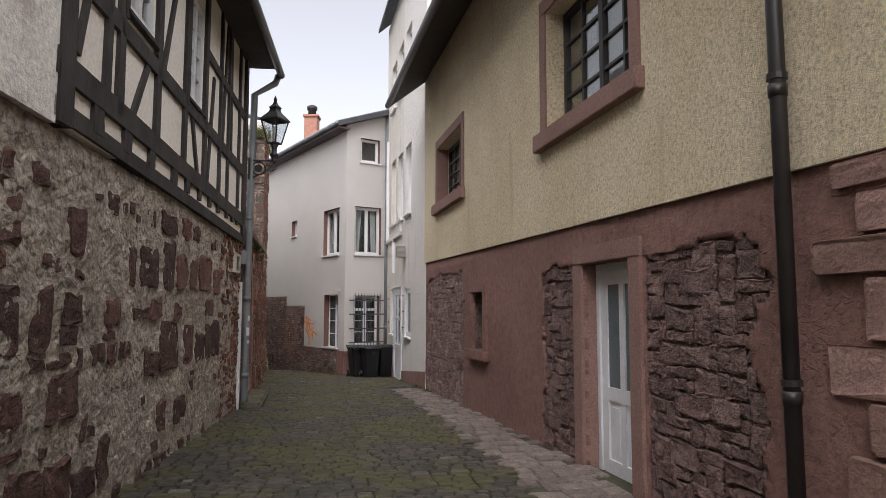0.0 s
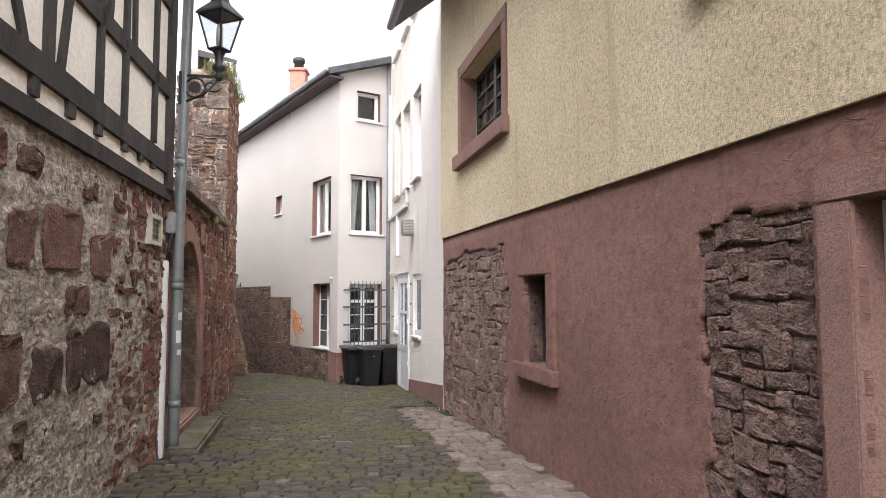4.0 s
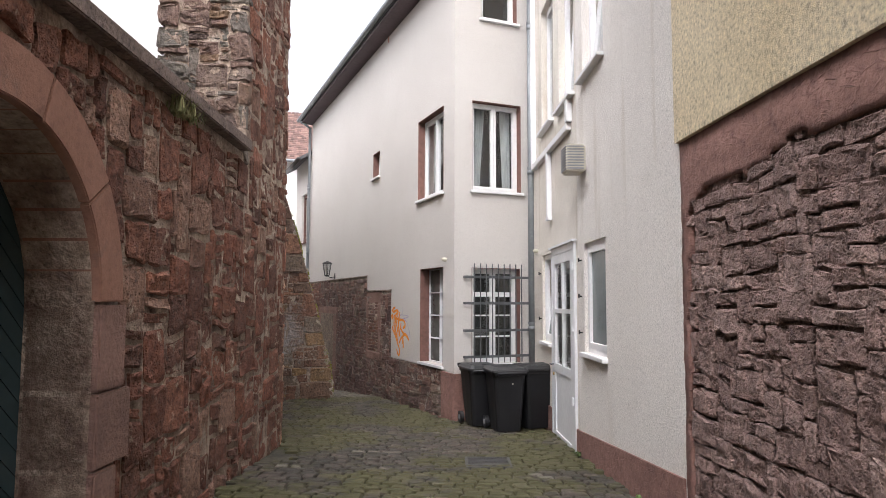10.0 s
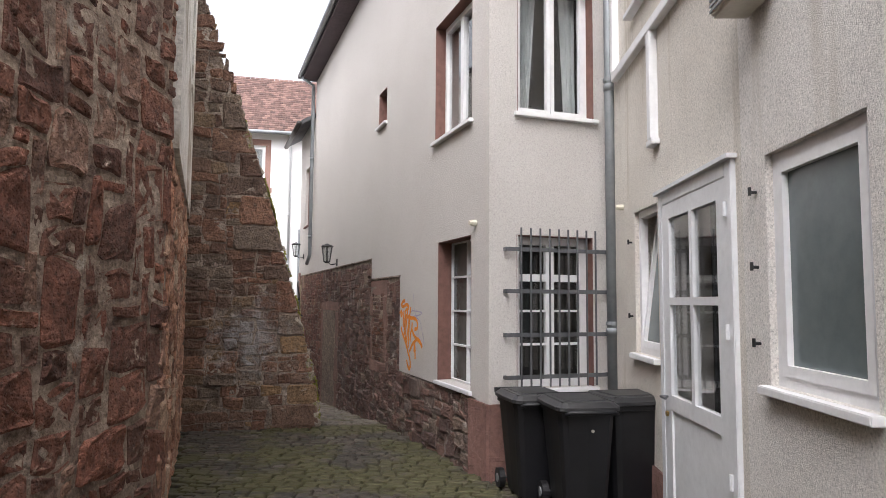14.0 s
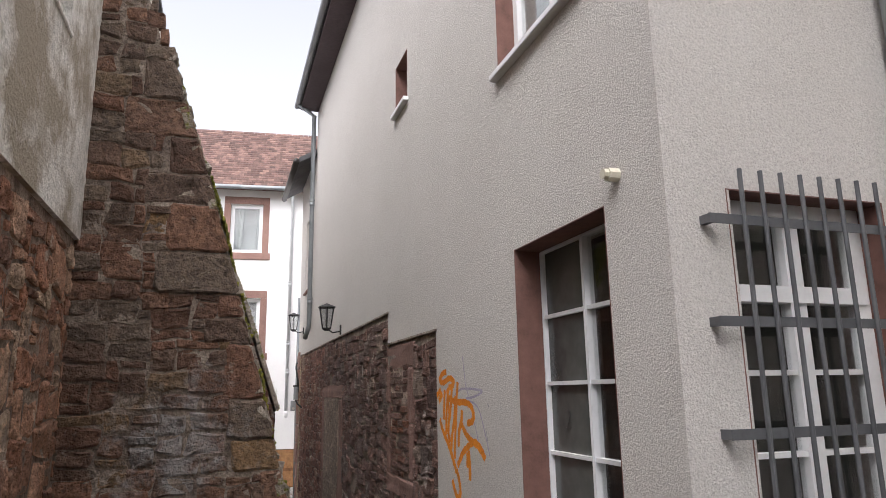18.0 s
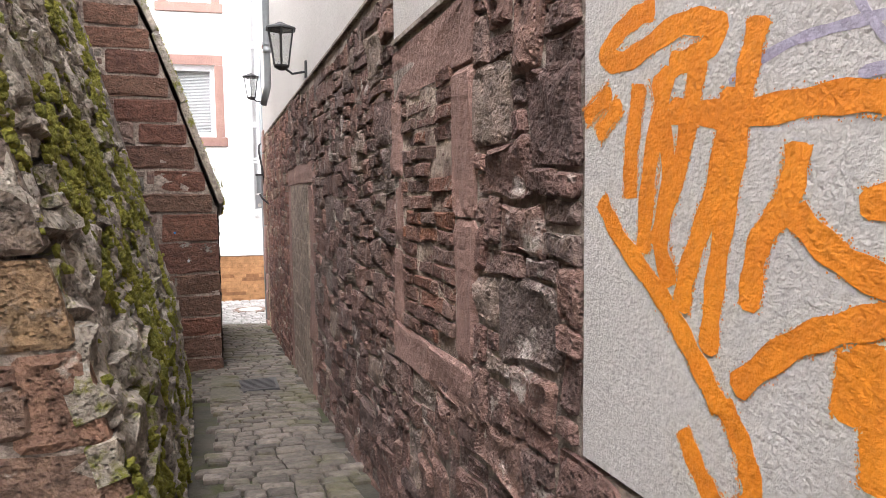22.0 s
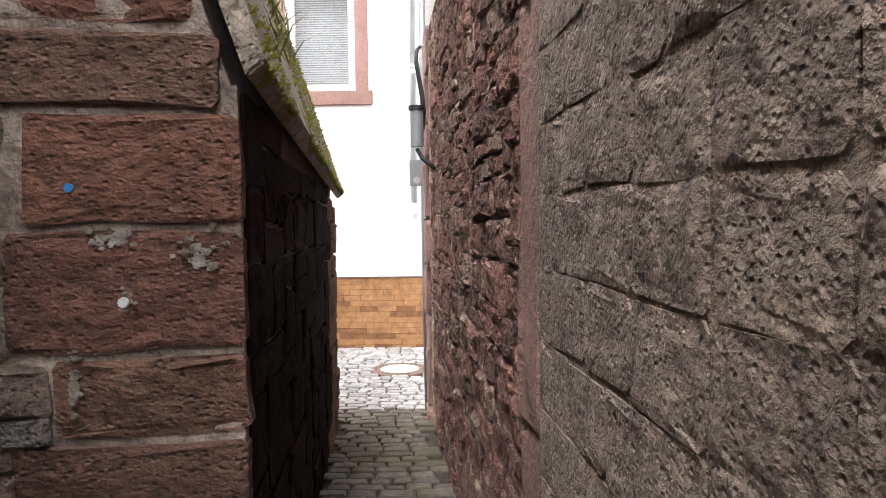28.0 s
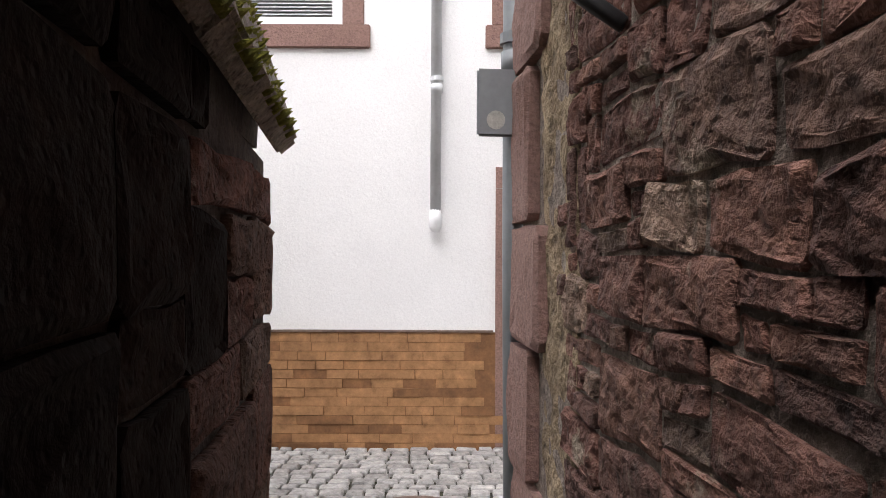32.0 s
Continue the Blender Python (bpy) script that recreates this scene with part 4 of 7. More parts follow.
for key, u0, u1, z0, z1, ins in PATCHES:
    rects = pack(u0, u1, z0, z1, 0.105, 0.098, ins, SIZES_RUBBLE, random.Random(ord(key)))
    masonry(house_y, YW, rects, M_PATCH if key != "C" else M_PATCH_PALE, lambda u, z: True, 0.012, 0.026, 0.026, ord(key), 0.011, base=-0.034, cap=290, sc=4.0, skew=0.15)

# corner blocks of pink stone
for k, (ul, z0, z1) in enumerate(((-3.77, 2.33, 2.485), (-3.94, 2.06, 2.31), (-3.60, 1.84, 2.05), (-3.96, 1.47, 1.82), (-3.68, 1.15, 1.45), (-3.95, 0.86, 1.14), (-3.79, 0.50, 0.84), (-3.96, 0.12, 0.47), (-3.68, -0.30, 0.10))):
    worn(part("quoin", Build().add(*stone(YW, (-6.2 + 0.4 * (k % 2), ul, z0, z1), 0.012, 0.036, random.Random(k), 0.008, 3.0, 0.008, base=0.006)), PALEQUOIN if k in (0, 1, 3, 4, 7) else QUOIN, house_y, "pink tooled sandstone block"))

pipe("downpipe", [YW.at(-3.49, 7.0, 0.14), YW.at(-3.49, -0.1, 0.11)], 0.051, DARKPIPE, "dark painted downpipe on the yellow house",
     [YW.at(-3.49, 3.1, 0.125), YW.at(-3.49, 1.2, 0.115)])

# ---- white house ----
house_w = thing("white_house", "tall off-white roughcast house with plastic windows", "house", kind="structure")
W1, W0, WD = (10.82, 11.80, 0.87, 2.20), (13.90, 14.68, 0.84, 2.24), (12.26, 13.72, -0.47, 2.22)
UP = [(10.80, 11.78, 4.27, 6.25), (12.22, 13.22, 4.27, 6.3), (13.62, 14.64, 4.30, 6.4)]
UP3 = [(10.80, 11.78, 8.1, 9.7), (12.22, 13.22, 8.1, 9.7), (13.62, 14.64, 8.05, 9.6)]
part("wall_front", wall_cells(Build(), YW, [Y_END, 12.12], [-1.4, 11.4], [W1, UP[0], UP3[0]], -0.40, 0.0), ROUGHWHITE, house_w)
part("wall_front", wall_cells(Build(), YW, [12.12, 15.66], [-1.4, 11.4], [W0, WD] + UP[1:] + UP3[1:], -0.40, 0.0), ROUGHTAN, house_w, "stained cream roughcast beside the door")
part("plinth", wall_cells(Build(), YW, [Y_END + 0.004, 10.5, 12.1, 15.6], [-1.4, -0.13], [(12.2, 13.78, -1.4, -0.13)], 0.002, 0.025, lambda u, z: max(-0.13, 0.154 - 0.083 * (u - Y_END)) if z == -0.13 else z), REDPLASTER, house_w, "red-brown painted plinth")
b = Build()
b.box(YW, Y_END, 15.66, -1.0, 11.4, -7.0, -6.7).box(YW, Y_END, Y_END + 0.2, 2, 11.4, -6.7, -0.40).box(YW, 15.4, 15.64, -1, 11.4, -6.7, -0.40)
part("rear_wall", b, ROUGHWHITE, house_w)
part("roof", Build().prism(Face((YW.at(Y_END, 0).x, YW.at(Y_END, 0).y), (YW.at(Y_END, 0, 1).x, YW.at(Y_END, 0, 1).y), 1),
                           [(0.35, 11.3), (0.35, 11.42), (-3.4, 14.8), (-7.3, 11.42), (-7.3, 11.3), (-3.4, 14.6)], -0.1, 7.1), ROOFDARK, house_w, "dark slate roof")
for k, (q, lab, cu) in enumerate([(W1, "white plastic window with a dim greenish pane", False), (W0, "white plastic window tilted open", False)] + [(q, "white plastic upper floor window tilted open" if i < 2 else "white plastic upper floor window", True) for i, q in enumerate(UP + UP3)]):
    window("window_%d" % (k + 4), YW, *q, lab, 1, 1, 0.045 if k < 2 else 0.10, 0.065, sash=0.06, sill=0.065 if k < 2 else 0.09, curtain=cu and k % 2 == 0, back=0.5, glass=DIMPANE if k < 2 else GLASS, lean=(0.0, 0.13, 0.12, 0.10, 0.0)[k] if k < 5 else 0.0)

# glazed side door of the white house
door = thing("door_2", "white door with four glass panes and a flat lower panel", "door", kind="structure")
u0, u1, z0, z1 = WD
b = Build()
for a, c, p, q in ((u0 - 0.05, u0 + 0.05, z0, z1 + 0.05), (u1 - 0.05, u1 + 0.05, z0, z1 + 0.05), (u0 + 0.05, u1 - 0.05, z1 - 0.05, z1 + 0.05)):
    b.box(YW, a, c, p, q, -0.06, 0.035)
part("door_frame", b, WHITEPAINT, door, bevel=0.006)
part("drip_cap", Build().box(YW, u0 - 0.08, u1 + 0.08, z1 + 0.05, z1 + 0.08, 0, 0.07), WHITEPAINT, door)
leaf = Build()
a, c, p, q = u0 + 0.054, u1 - 0.054, z0 + 0.02, z1 - 0.054
m = (a + c) / 2
zm, zp = 0.58, 1.32
for s in ((a, a + 0.16, p, q), (c - 0.16, c, p, q), (a + 0.16, c - 0.16, p, p + 0.05), (a + 0.16, c - 0.16, zm - 0.12, zm), (a + 0.16, c - 0.16, q - 0.13, q), (m - 0.03, m + 0.03, zm, q - 0.13), (a + 0.16, m - 0.03, zp, zp + 0.06), (m + 0.03, c - 0.16, zp, zp + 0.06)):
    leaf.box(YW, *s, -0.02, 0.03)
leaf_ob = part("door_leaf", leaf, WHITEPAINT, door)
for l, r in ((a + 0.16, m - 0.03), (m + 0.03, c - 0.16)):
    for s, t in ((zm, zp), (zp + 0.06, q - 0.13)):
        part("pane", Build().box(YW, l, r, s, t, 0.0, 0.006), GLASS, leaf_ob).visible_shadow = False
part("door_panel", Build().box(YW, a + 0.16, c - 0.16, p + 0.05, zm - 0.12, -0.01, 0.012), WHITEPAINT, leaf_ob, bevel=0.003)
part("handle", Build().tube([YW.at(c - 0.07, 0.56, 0.03), YW.at(c - 0.07, 0.56, 0.09), YW.at(c - 0.20, 0.56, 0.09)], 0.012, 8), STEEL, leaf_ob, "metal lever handle")
part("lock", Build().tube([YW.at(c - 0.07, 0.42, 0.03), YW.at(c - 0.07, 0.42, 0.05)], 0.022, 10), BRASS, leaf_ob, "brass lock rose")
for zz in (0.15, 1.1, 1.9):
    part("hinge", Build().tube([YW.at(u0 + 0.03, zz, 0.045), YW.at(u0 + 0.03, zz + 0.1, 0.045)], 0.014, 8), WHITEPAINT, door)
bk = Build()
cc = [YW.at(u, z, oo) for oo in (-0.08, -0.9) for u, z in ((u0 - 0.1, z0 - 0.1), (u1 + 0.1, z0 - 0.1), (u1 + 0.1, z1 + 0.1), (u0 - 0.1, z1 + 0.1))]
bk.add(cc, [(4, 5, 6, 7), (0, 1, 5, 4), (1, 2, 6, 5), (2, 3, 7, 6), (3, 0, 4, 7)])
# the unlit hall's shade is in the colour of this box
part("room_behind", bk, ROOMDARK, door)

# cable trunking and ventilation unit on the white house
tr = thing("cable_trunking", "white plastic cable trunking across the wall", "trunking")
for q in ((12.42, 15.3, 3.80, 3.90), (13.82, 13.93, 2.80, 3.80), (13.78, 13.97, 2.74, 2.80), (12.36, 12.50, 3.90, 4.35), (15.22, 15.34, 3.90, 7.3)):
    part("duct", Build().box(YW, *q, 0.0, 0.075), WHITEPVC, tr, bevel=0.008)
ac = thing("ventilation_unit", "beige plastic ventilation unit with louvres", "vent unit")
part("housing", Build().box(YW, 11.63, 11.95, 3.08, 3.42, 0.0, 0.24), BEIGE, ac, bevel=0.02)
for j in range(9):
    part("louvre", Build().box(YW, 11.65, 11.93, 3.11 + j * 0.034, 3.125 + j * 0.034, 0.235, 0.25), GREYBOX, ac)
    part("louvre", Build().hexa([YW.at(u, z, oo) for oo in (0.03, 0.23) for u, z in ((11.62, 3.11 + j * 0.034), (11.635, 3.11 + j * 0.034), (11.635, 3.125 + j * 0.034), (11.62, 3.125 + j * 0.034))]), GREYBOX, ac)

# ---- bay house: long side and narrow end ----
house_b = thing("bay_house", "smooth white rendered house with a narrow gable end", "house", kind="structure")
SH = [(0.49, 1.80, 3.46, 5.05), (4.36, 4.90, 4.42, 5.02), (0.50, 1.64, 0.33, 2.10)]
GH = [(0.34, 1.32, 3.44, 5.05), (0.33, 1.29, 0.40, 2.07), (0.52, 1.25, 6.58, 7.40)]
L2END = 12.25
part("wall_side", wall_cells(Build(), BS, [0, 2, L2END], [0.27, 7.75], SH + [(3.42, 5.29, 0.27, 1.73), (5.29, L2END, 0.27, 2.1)], -0.35, 0.0).box(BS, 0, 15.0, -2.2, 0.27, -0.35, -0.075).box(BS, 3.44, 15.0, 0.27, 2.1, -0.34, -0.075), WHITE, house_b)
b = wall_cells(Build(), BG, [0.0, 1.556], [-1.0, 7.6], GH, -0.35, 0.0)
b.prism(BG, [(0, 7.6), (1.556, 7.6), (1.556, 8.35), (0.0, 7.75)], -0.35, 0.0)
part("wall_end", b, WHITE, house_b)
bodyb = Build()
bodyb.box(BS, 0.4, 12.2, -1.5, 7.7, -4.3, -4.0)
part("rear_wall", bodyb, WHITE, house_b)
EP = Face((BS.at(0, 0).x, BS.at(0, 0).y), (BS.at(0, 0, 1).x, BS.at(0, 0, 1).y), 1)
part("roof", Build().prism(EP, [(0.42, 7.62), (0.42, 7.78), (-2.6, 8.86), (-4.6, 8.1), (-4.6, 7.95), (-2.6, 8.7)], -0.28, L2END + 0.1), ROOFDARK, house_b, "dark slate roof")
part("soffit", Build().box(BS, -0.22, L2END, 7.56, 7.615, -0.02, 0.40), BAYSOFFIT, house_b, "violet-brown painted eave boards")
part("gutter", Build().tube([BS.at(-0.25, 7.72, 0.47), BS.at(L2END + 0.1, 7.68, 0.47)], 0.065, 10), ZINC, house_b, smooth=True)
part("verge", Build().prism(BG, [(-0.40, 7.66), (1.56, 8.40), (1.56, 8.54), (-0.45, 7.80)], -0.05, 0.22), ZINC, house_b, "zinc verge flashing")
ch = thing("chimney", "orange brick chimney with a dark cap", "chimney")
cc = BS.at(3.85, 0, -0.32)
part("shaft", Build().hexa([(cc.x + dx, cc.y + dy, z) for z in (7.4, 8.95) for dx, dy in ((-0.25, -0.25), (0.25, -0.25), (0.25, 0.25), (-0.25, 0.25))]), CHIMNEY, ch, bevel=0.02)
part("cap", Build().hexa([(cc.x + dx, cc.y + dy, z) for z in (8.95, 9.05) for dx, dy in ((-0.3, -0.3), (0.3, -0.3), (0.3, 0.3), (-0.3, 0.3))]), CHIMNEY, ch, bevel=0.02)
part("pot", Build().lathe((cc.x, cc.y, 9.05), [(0.17, 0), (0.15, 0.2), (0.2, 0.24), (0.2, 0.36), (0.1, 0.42)], 14), IRON, ch, smooth=True)

def reveal(fc, q, depth, material, parent):
    u0, u1, z0, z1 = q
    b = Build()
    b.box(fc, u0, u0 + 0.006, z0, z1, -depth, 0.001).box(fc, u1 - 0.006, u1, z0, z1, -depth, 0.001).box(fc, u0 + 0.006, u1 - 0.006, z1 - 0.006, z1, -depth, 0.001)
    part("painted_reveal", b, material, parent)


for k, (fc, q, lab, cols, rows, cu) in enumerate(((BG, GH[0], "white two-casement window with net curtains", 2, 1, True), (BG, GH[1], "white barred ground floor window with many panes", 2, 4, False),
                                     (BG, GH[2], "small dark attic window", 1, 1, False), (BS, SH[0], "white two-casement window in a brown reveal", 2, 1, True),
                                     (BS, SH[1], "tiny window in a brown reveal", 1, 1, False))):
    w = window("window_%d" % (k + 20), fc, *q, lab, cols, rows, 0.14, 0.05, 0.025, WHITEPVC, 0.06, sash=0.045, curtain=cu, back=0.6)
    reveal(fc, q, 0.14, BROWNREVEAL, w)
# the black room box here stands for the darkness behind the panes
w = window("window_30", BS, *SH[2], "tall grid window with frosted panes in a brown reveal", 2, 4, 0.19, 0.014, 0.024, WHITEPAINT, 0.045, WHITEPAINT, sash=0.011, back=0.5, room=IRON, first=FROSTPANE)
reveal(BS, SH[2], 0.2, BROWNREVEAL, w)
part("transom", Build().box(BG, GH[1][0] + 0.05, GH[1][1] - 0.05, 1.565, 1.645, -0.20, -0.115), WHITEPVC, bpy.data.objects["window_21"])
bars = thing("window_grille", "grey steel bar grille in front of the window", "grille")
for j, zz in enumerate((0.53, 0.98, 1.45, 1.905)):
    part("rail", Build().box(BG, 0.17, 1.47, zz - 0.022, zz + 0.022, 0.06, 0.068), STEEL, bars)
    for uu in (0.17, 1.44):
        part("bracket", Build().box(BG, uu, uu + 0.03, zz - 0.02, zz + 0.02, 0.0, 0.06), STEEL, bars)
for i in range(9):
    uu = 0.35 + i * 0.116
    part("bar", Build().tube([BG.at(uu, 0.42, 0.078), BG.at(uu, 2.14, 0.078)], 0.011, 8), STEEL, bars)
pipe("downpipe", [BG.at(1.47, 8.3, 0.10), BG.at(1.47, -0.6, 0.10)], 0.058, ZINC, "grey zinc downpipe in the corner of the two houses", [BG.at(1.47, z, 0.10) for z in (1.1, 3.9, 6.6)])
al = thing("wall_sensor", "yellowed octagonal plastic sensor on the wall", "sensor")
part("body", Build().tube([BS.at(0.36, 2.22, 0.0), BS.at(0.36, 2.22, 0.06)], 0.036, 8), YELLOWED, al)
part("cover", Build().tube([BS.at(0.36, 2.22, 0.06), BS.at(0.36, 2.22, 0.085)], 0.028, 8), YELLOWED, al)

al = thing("wall_sensor", "yellowed plastic sensor on the roughcast wall", "sensor")
part("body", Build().tube([YW.at(15.12, 2.36, 0.0), YW.at(15.12, 2.36, 0.06)], 0.032, 8), YELLOWED, al)
part("cover", Build().tube([YW.at(15.12, 2.36, 0.06), YW.at(15.12, 2.36, 0.08)], 0.024, 8), YELLOWED, al)
for uu, zz in ((11.92, 1.1), (11.92, 1.55), (11.92, 2.0), (14.78, 1.2), (14.78, 1.95)):
    sp_ = thing("shutter_pin", "small iron shutter pin in the roughcast wall", "pin", group="shutter pins beside the windows")
    part("pin", Build().tube([YW.at(uu, zz, -0.01), YW.at(uu, zz, 0.03)], 0.010, 6), IRON, sp_)
    part("socket", Build().tube([YW.at(uu, zz - 0.02, 0.04), YW.at(uu, zz + 0.03, 0.04)], 0.010, 6), IRON, sp_)

# lower annexe at the end of the long side
annexe = thing("annexe", "low white annexe at the end of the passage wall", "house", kind="structure")
AX = (13.0, 13.9, 3.55, 5.3)
part("wall_side", wall_cells(Build(), BS, [L2END, 15.0], [2.1, 6.6], [AX], -0.3, 0.0), WHITE, annexe)
part("wall_end", Build().box(BS, 14.7, 15.0, 0.0, 6.6, -4.0, -0.3), WHITE, annexe)
part("roof", Build().prism(EP, [(0.4, 6.3), (0.4, 6.42), (-4.2, 9.2), (-4.2, 9.0)], L2END, 15.3), ROOFDARK, annexe)
part("gutter", Build().tube([BS.at(L2END, 6.33, 0.46), BS.at(15.35, 6.3, 0.46)], 0.07, 10), DARKPIPE, annexe, smooth=True)
w = window("window_31", BS, *AX, "narrow window in a brown frame", 1, 1, 0.08, 0.07, 0.03, BROWNREVEAL, 0.05, BROWNREVEAL, back=0.4)
pipe("downpipe", [BS.at(12.1, 7.62, 0.45), BS.at(12.15, 7.4, 0.10), BS.at(12.2, 2.6, 0.10), BS.at(12.35, 2.35, 0.16)], 0.05, ZINC, "zinc downpipe with a bent foot", [BS.at(12.17, z, 0.10) for z in (3.2, 5.4)])


# ---- stone foot of the long side ----
wall_p = thing("passage_wall", "old purple sandstone rubble wall with a bricked-up window and door", "stone wall", kind="structure")


def wall_top(u):
    return 0.25 if u < 3.42 else (1.71 if u < 5.29 else 2.05 + 0.008 * (u - 5.3))


bb = Build()
for a, c, t in ((0.0, 3.42, 0.25), (3.42, 5.29, 1.71), (5.29, 15.02, 2.08)):
    wall_cells(bb, BS, [a, c], [-2.2, t], [(4.42, 5.18, 0.30, 1.43)] if a == 3.42 else [], -0.074, -0.010 if a else -0.008)
part("mortar_bed", bb, MORTAR_PINK, wall_p)
b = Build()
for a, c, t in ((3.40, 5.29, 1.715), (5.27, 15.02, 2.085)):
    b.box(BS, a, c, t, t + 0.02, -0.05, 0.014)
part("ledge", b, MORTAR_PINK, wall_p, "thin sloping mortar ledge on top of the stones")
PAN = (4.17, 5.36, 0.17, 1.70)
DR = (8.35, 10.61, -1.4, 1.12)


def passage_in(u, z):
    if z > wall_top(u) - 0.03 or z < ground_z(0, BS.at(u, 0).y) - 0.1:
        return False
    if PAN[0] < u < PAN[1] and PAN[2] < z < PAN[3]:
        return False
    return u < 14.44 + 0.09 * noise.noise(Vector((z * 4.0, 0.3, 2.0))) and not (DR[0] < u < DR[1] and z < 1.32 and z > -1.5)


SIZES_WALL = [(2, 1), (3, 1), (3, 2), (2, 2), (2, 1), (4, 2), (3, 2), (1, 1), (4, 3), (2, 1)]
rects = pack(0.50, 10.5, -1.6, 2.1, 0.105, 0.088, passage_in, SIZES_WALL, random.Random(5))
masonry(wall_p, BS, rects, M_WALL, lambda u, z: 3.3 < u < 9.5 and z > -0.75, 0.018, 0.034, 0.04, 5, 0.010, base=-0.018, cap=420, sc=3.5, skew=0.14)
rects = pack(10.5, 12.9, -1.6, 2.1, 0.10, 0.085, passage_in, [(2, 2), (3, 2), (2, 1), (2, 2), (3, 1), (4, 2)], random.Random(6)) + pack(12.9, 15.0, -1.6, 2.1, 0.09, 0.072, passage_in, SIZES_WALL, random.Random(7))
masonry(wall_p, BS, rects, M_END, lambda u, z: z > -0.9, 0.014, 0.026, 0.022, 6, 0.010, base=-0.016, cap=300, sc=4.0, skew=0.10)
part("mortar_strip", rough_sheet(BS, 14.33, 14.70, -1.7, 2.05, 0.03, 0.018, 9.0, back=-0.07), LIMETAN, wall_p, "pale lime mortar beside the corner blocks", smooth=True)
# dressed corner blocks where the wall meets the street
z = -1.75
k = 0
while z < 2.0:
    h = (0.42, 0.55, 0.33, 0.47)[k % 4]
    part("quoin", Build().add(*stone(BS, (14.62 + 0.14 * (k % 2), 15.08, z, z + h), 0.02, 0.03, random.Random(40 + k), 0.008, 3.0, 0.006, base=0.012)), PINKSTONE, wall_p, "pink sandstone corner block")
    z += h
    k += 1
# bricked-up window
def dressed(nm, a, c, p, q, cuts, seed, label, base=-0.03):
    """A jamb or lintel of roughly dressed blocks, cut along its longer side."""
    for i in range(cuts):
        r = (a, c, p + (q - p) * i / cuts, p + (q - p) * (i + 1) / cuts) if q - p > c - a else (a + (c - a) * i / cuts, a + (c - a) * (i + 1) / cuts, p, q)
        worn(part(nm, Build().add(*stone(BS, r, 0.010, 0.040, random.Random(seed + i), 0.008, seed, 0.006, base=base)), QUOIN, wall_p, label))


for a, c, p, q, nm, n in ((PAN[0], PAN[0] + 0.25, 0.30, 1.43, "jamb", 2), (PAN[1] - 0.18, PAN[1], 0.30, 1.43, "jamb", 3), (PAN[0] - 0.02, PAN[1], 1.43, 1.69, "lintel", 1), (PAN[0] - 0.05, PAN[1] + 0.03, 0.10, 0.30, "sill_stone", 2)):
    dressed(nm, a, c, p, q, n, 200 + int(a * 10 + p * 7), "dressed sandstone round the bricked-up window")
rects = pack(PAN[0] + 0.25, PAN[1] - 0.18, 0.30, 1.44, 0.076, 0.0735, lambda u, z: True, [(3, 1), (3, 1), (2, 1), (3, 1), (1, 1), (4, 1)], random.Random(9))
masonry(wall_p, BS, rects, M_BRICK, lambda u, z: True, 0.014, 0.035, 0.010, 9, 0.006, base=-0.032, name="brick", sc=5.0, skew=0.08)
part("brick_bed", Build().box(BS, PAN[0] + 0.2, PAN[1] - 0.14, 0.25, 1.46, -0.074, -0.012), MORTAR_RED, wall_p)
# walled-up door
for a, c, p, q, nm, n in ((8.38, 8.80, -1.3, 1.09, "jamb", 3), (10.37, 10.61, -1.5, 1.10, "jamb", 2), (8.25, 10.66, 1.10, 1.33, "lintel", 1)):
    dressed(nm, a, c, p, q, n, 230 + int(a * 10 + p * 7), "dressed sandstone of the walled-up door", -0.034)
rects = pack(8.82, 10.37, -1.45, 1.09, 0.14, 0.195, lambda u, z: True, [(2, 1), (3, 1), (2, 1), (2, 1)], random.Random(11))
part("ashlar_bed", Build().box(BS, 8.80, 10.37, -1.5, 1.10, -0.07, 0.002), M_ASHLAR[1], wall_p)
masonry(wall_p, BS, rects, M_ASHLAR, lambda u, z: True, 0.009, 0.006, 0.005, 11, 0.0035, base=0.003, name="ashlar_block", skew=0.06)
part("corner_plinth", Build().box(BS, -0.02, 0.50, -1.0, 0.25, 0.0, 0.035).box(BG, 0.0, 1.55, -1.0, 0.25, 0.002, 0.03), REDPLASTER, wall_p, "red-brown rendered plinth at the corner")

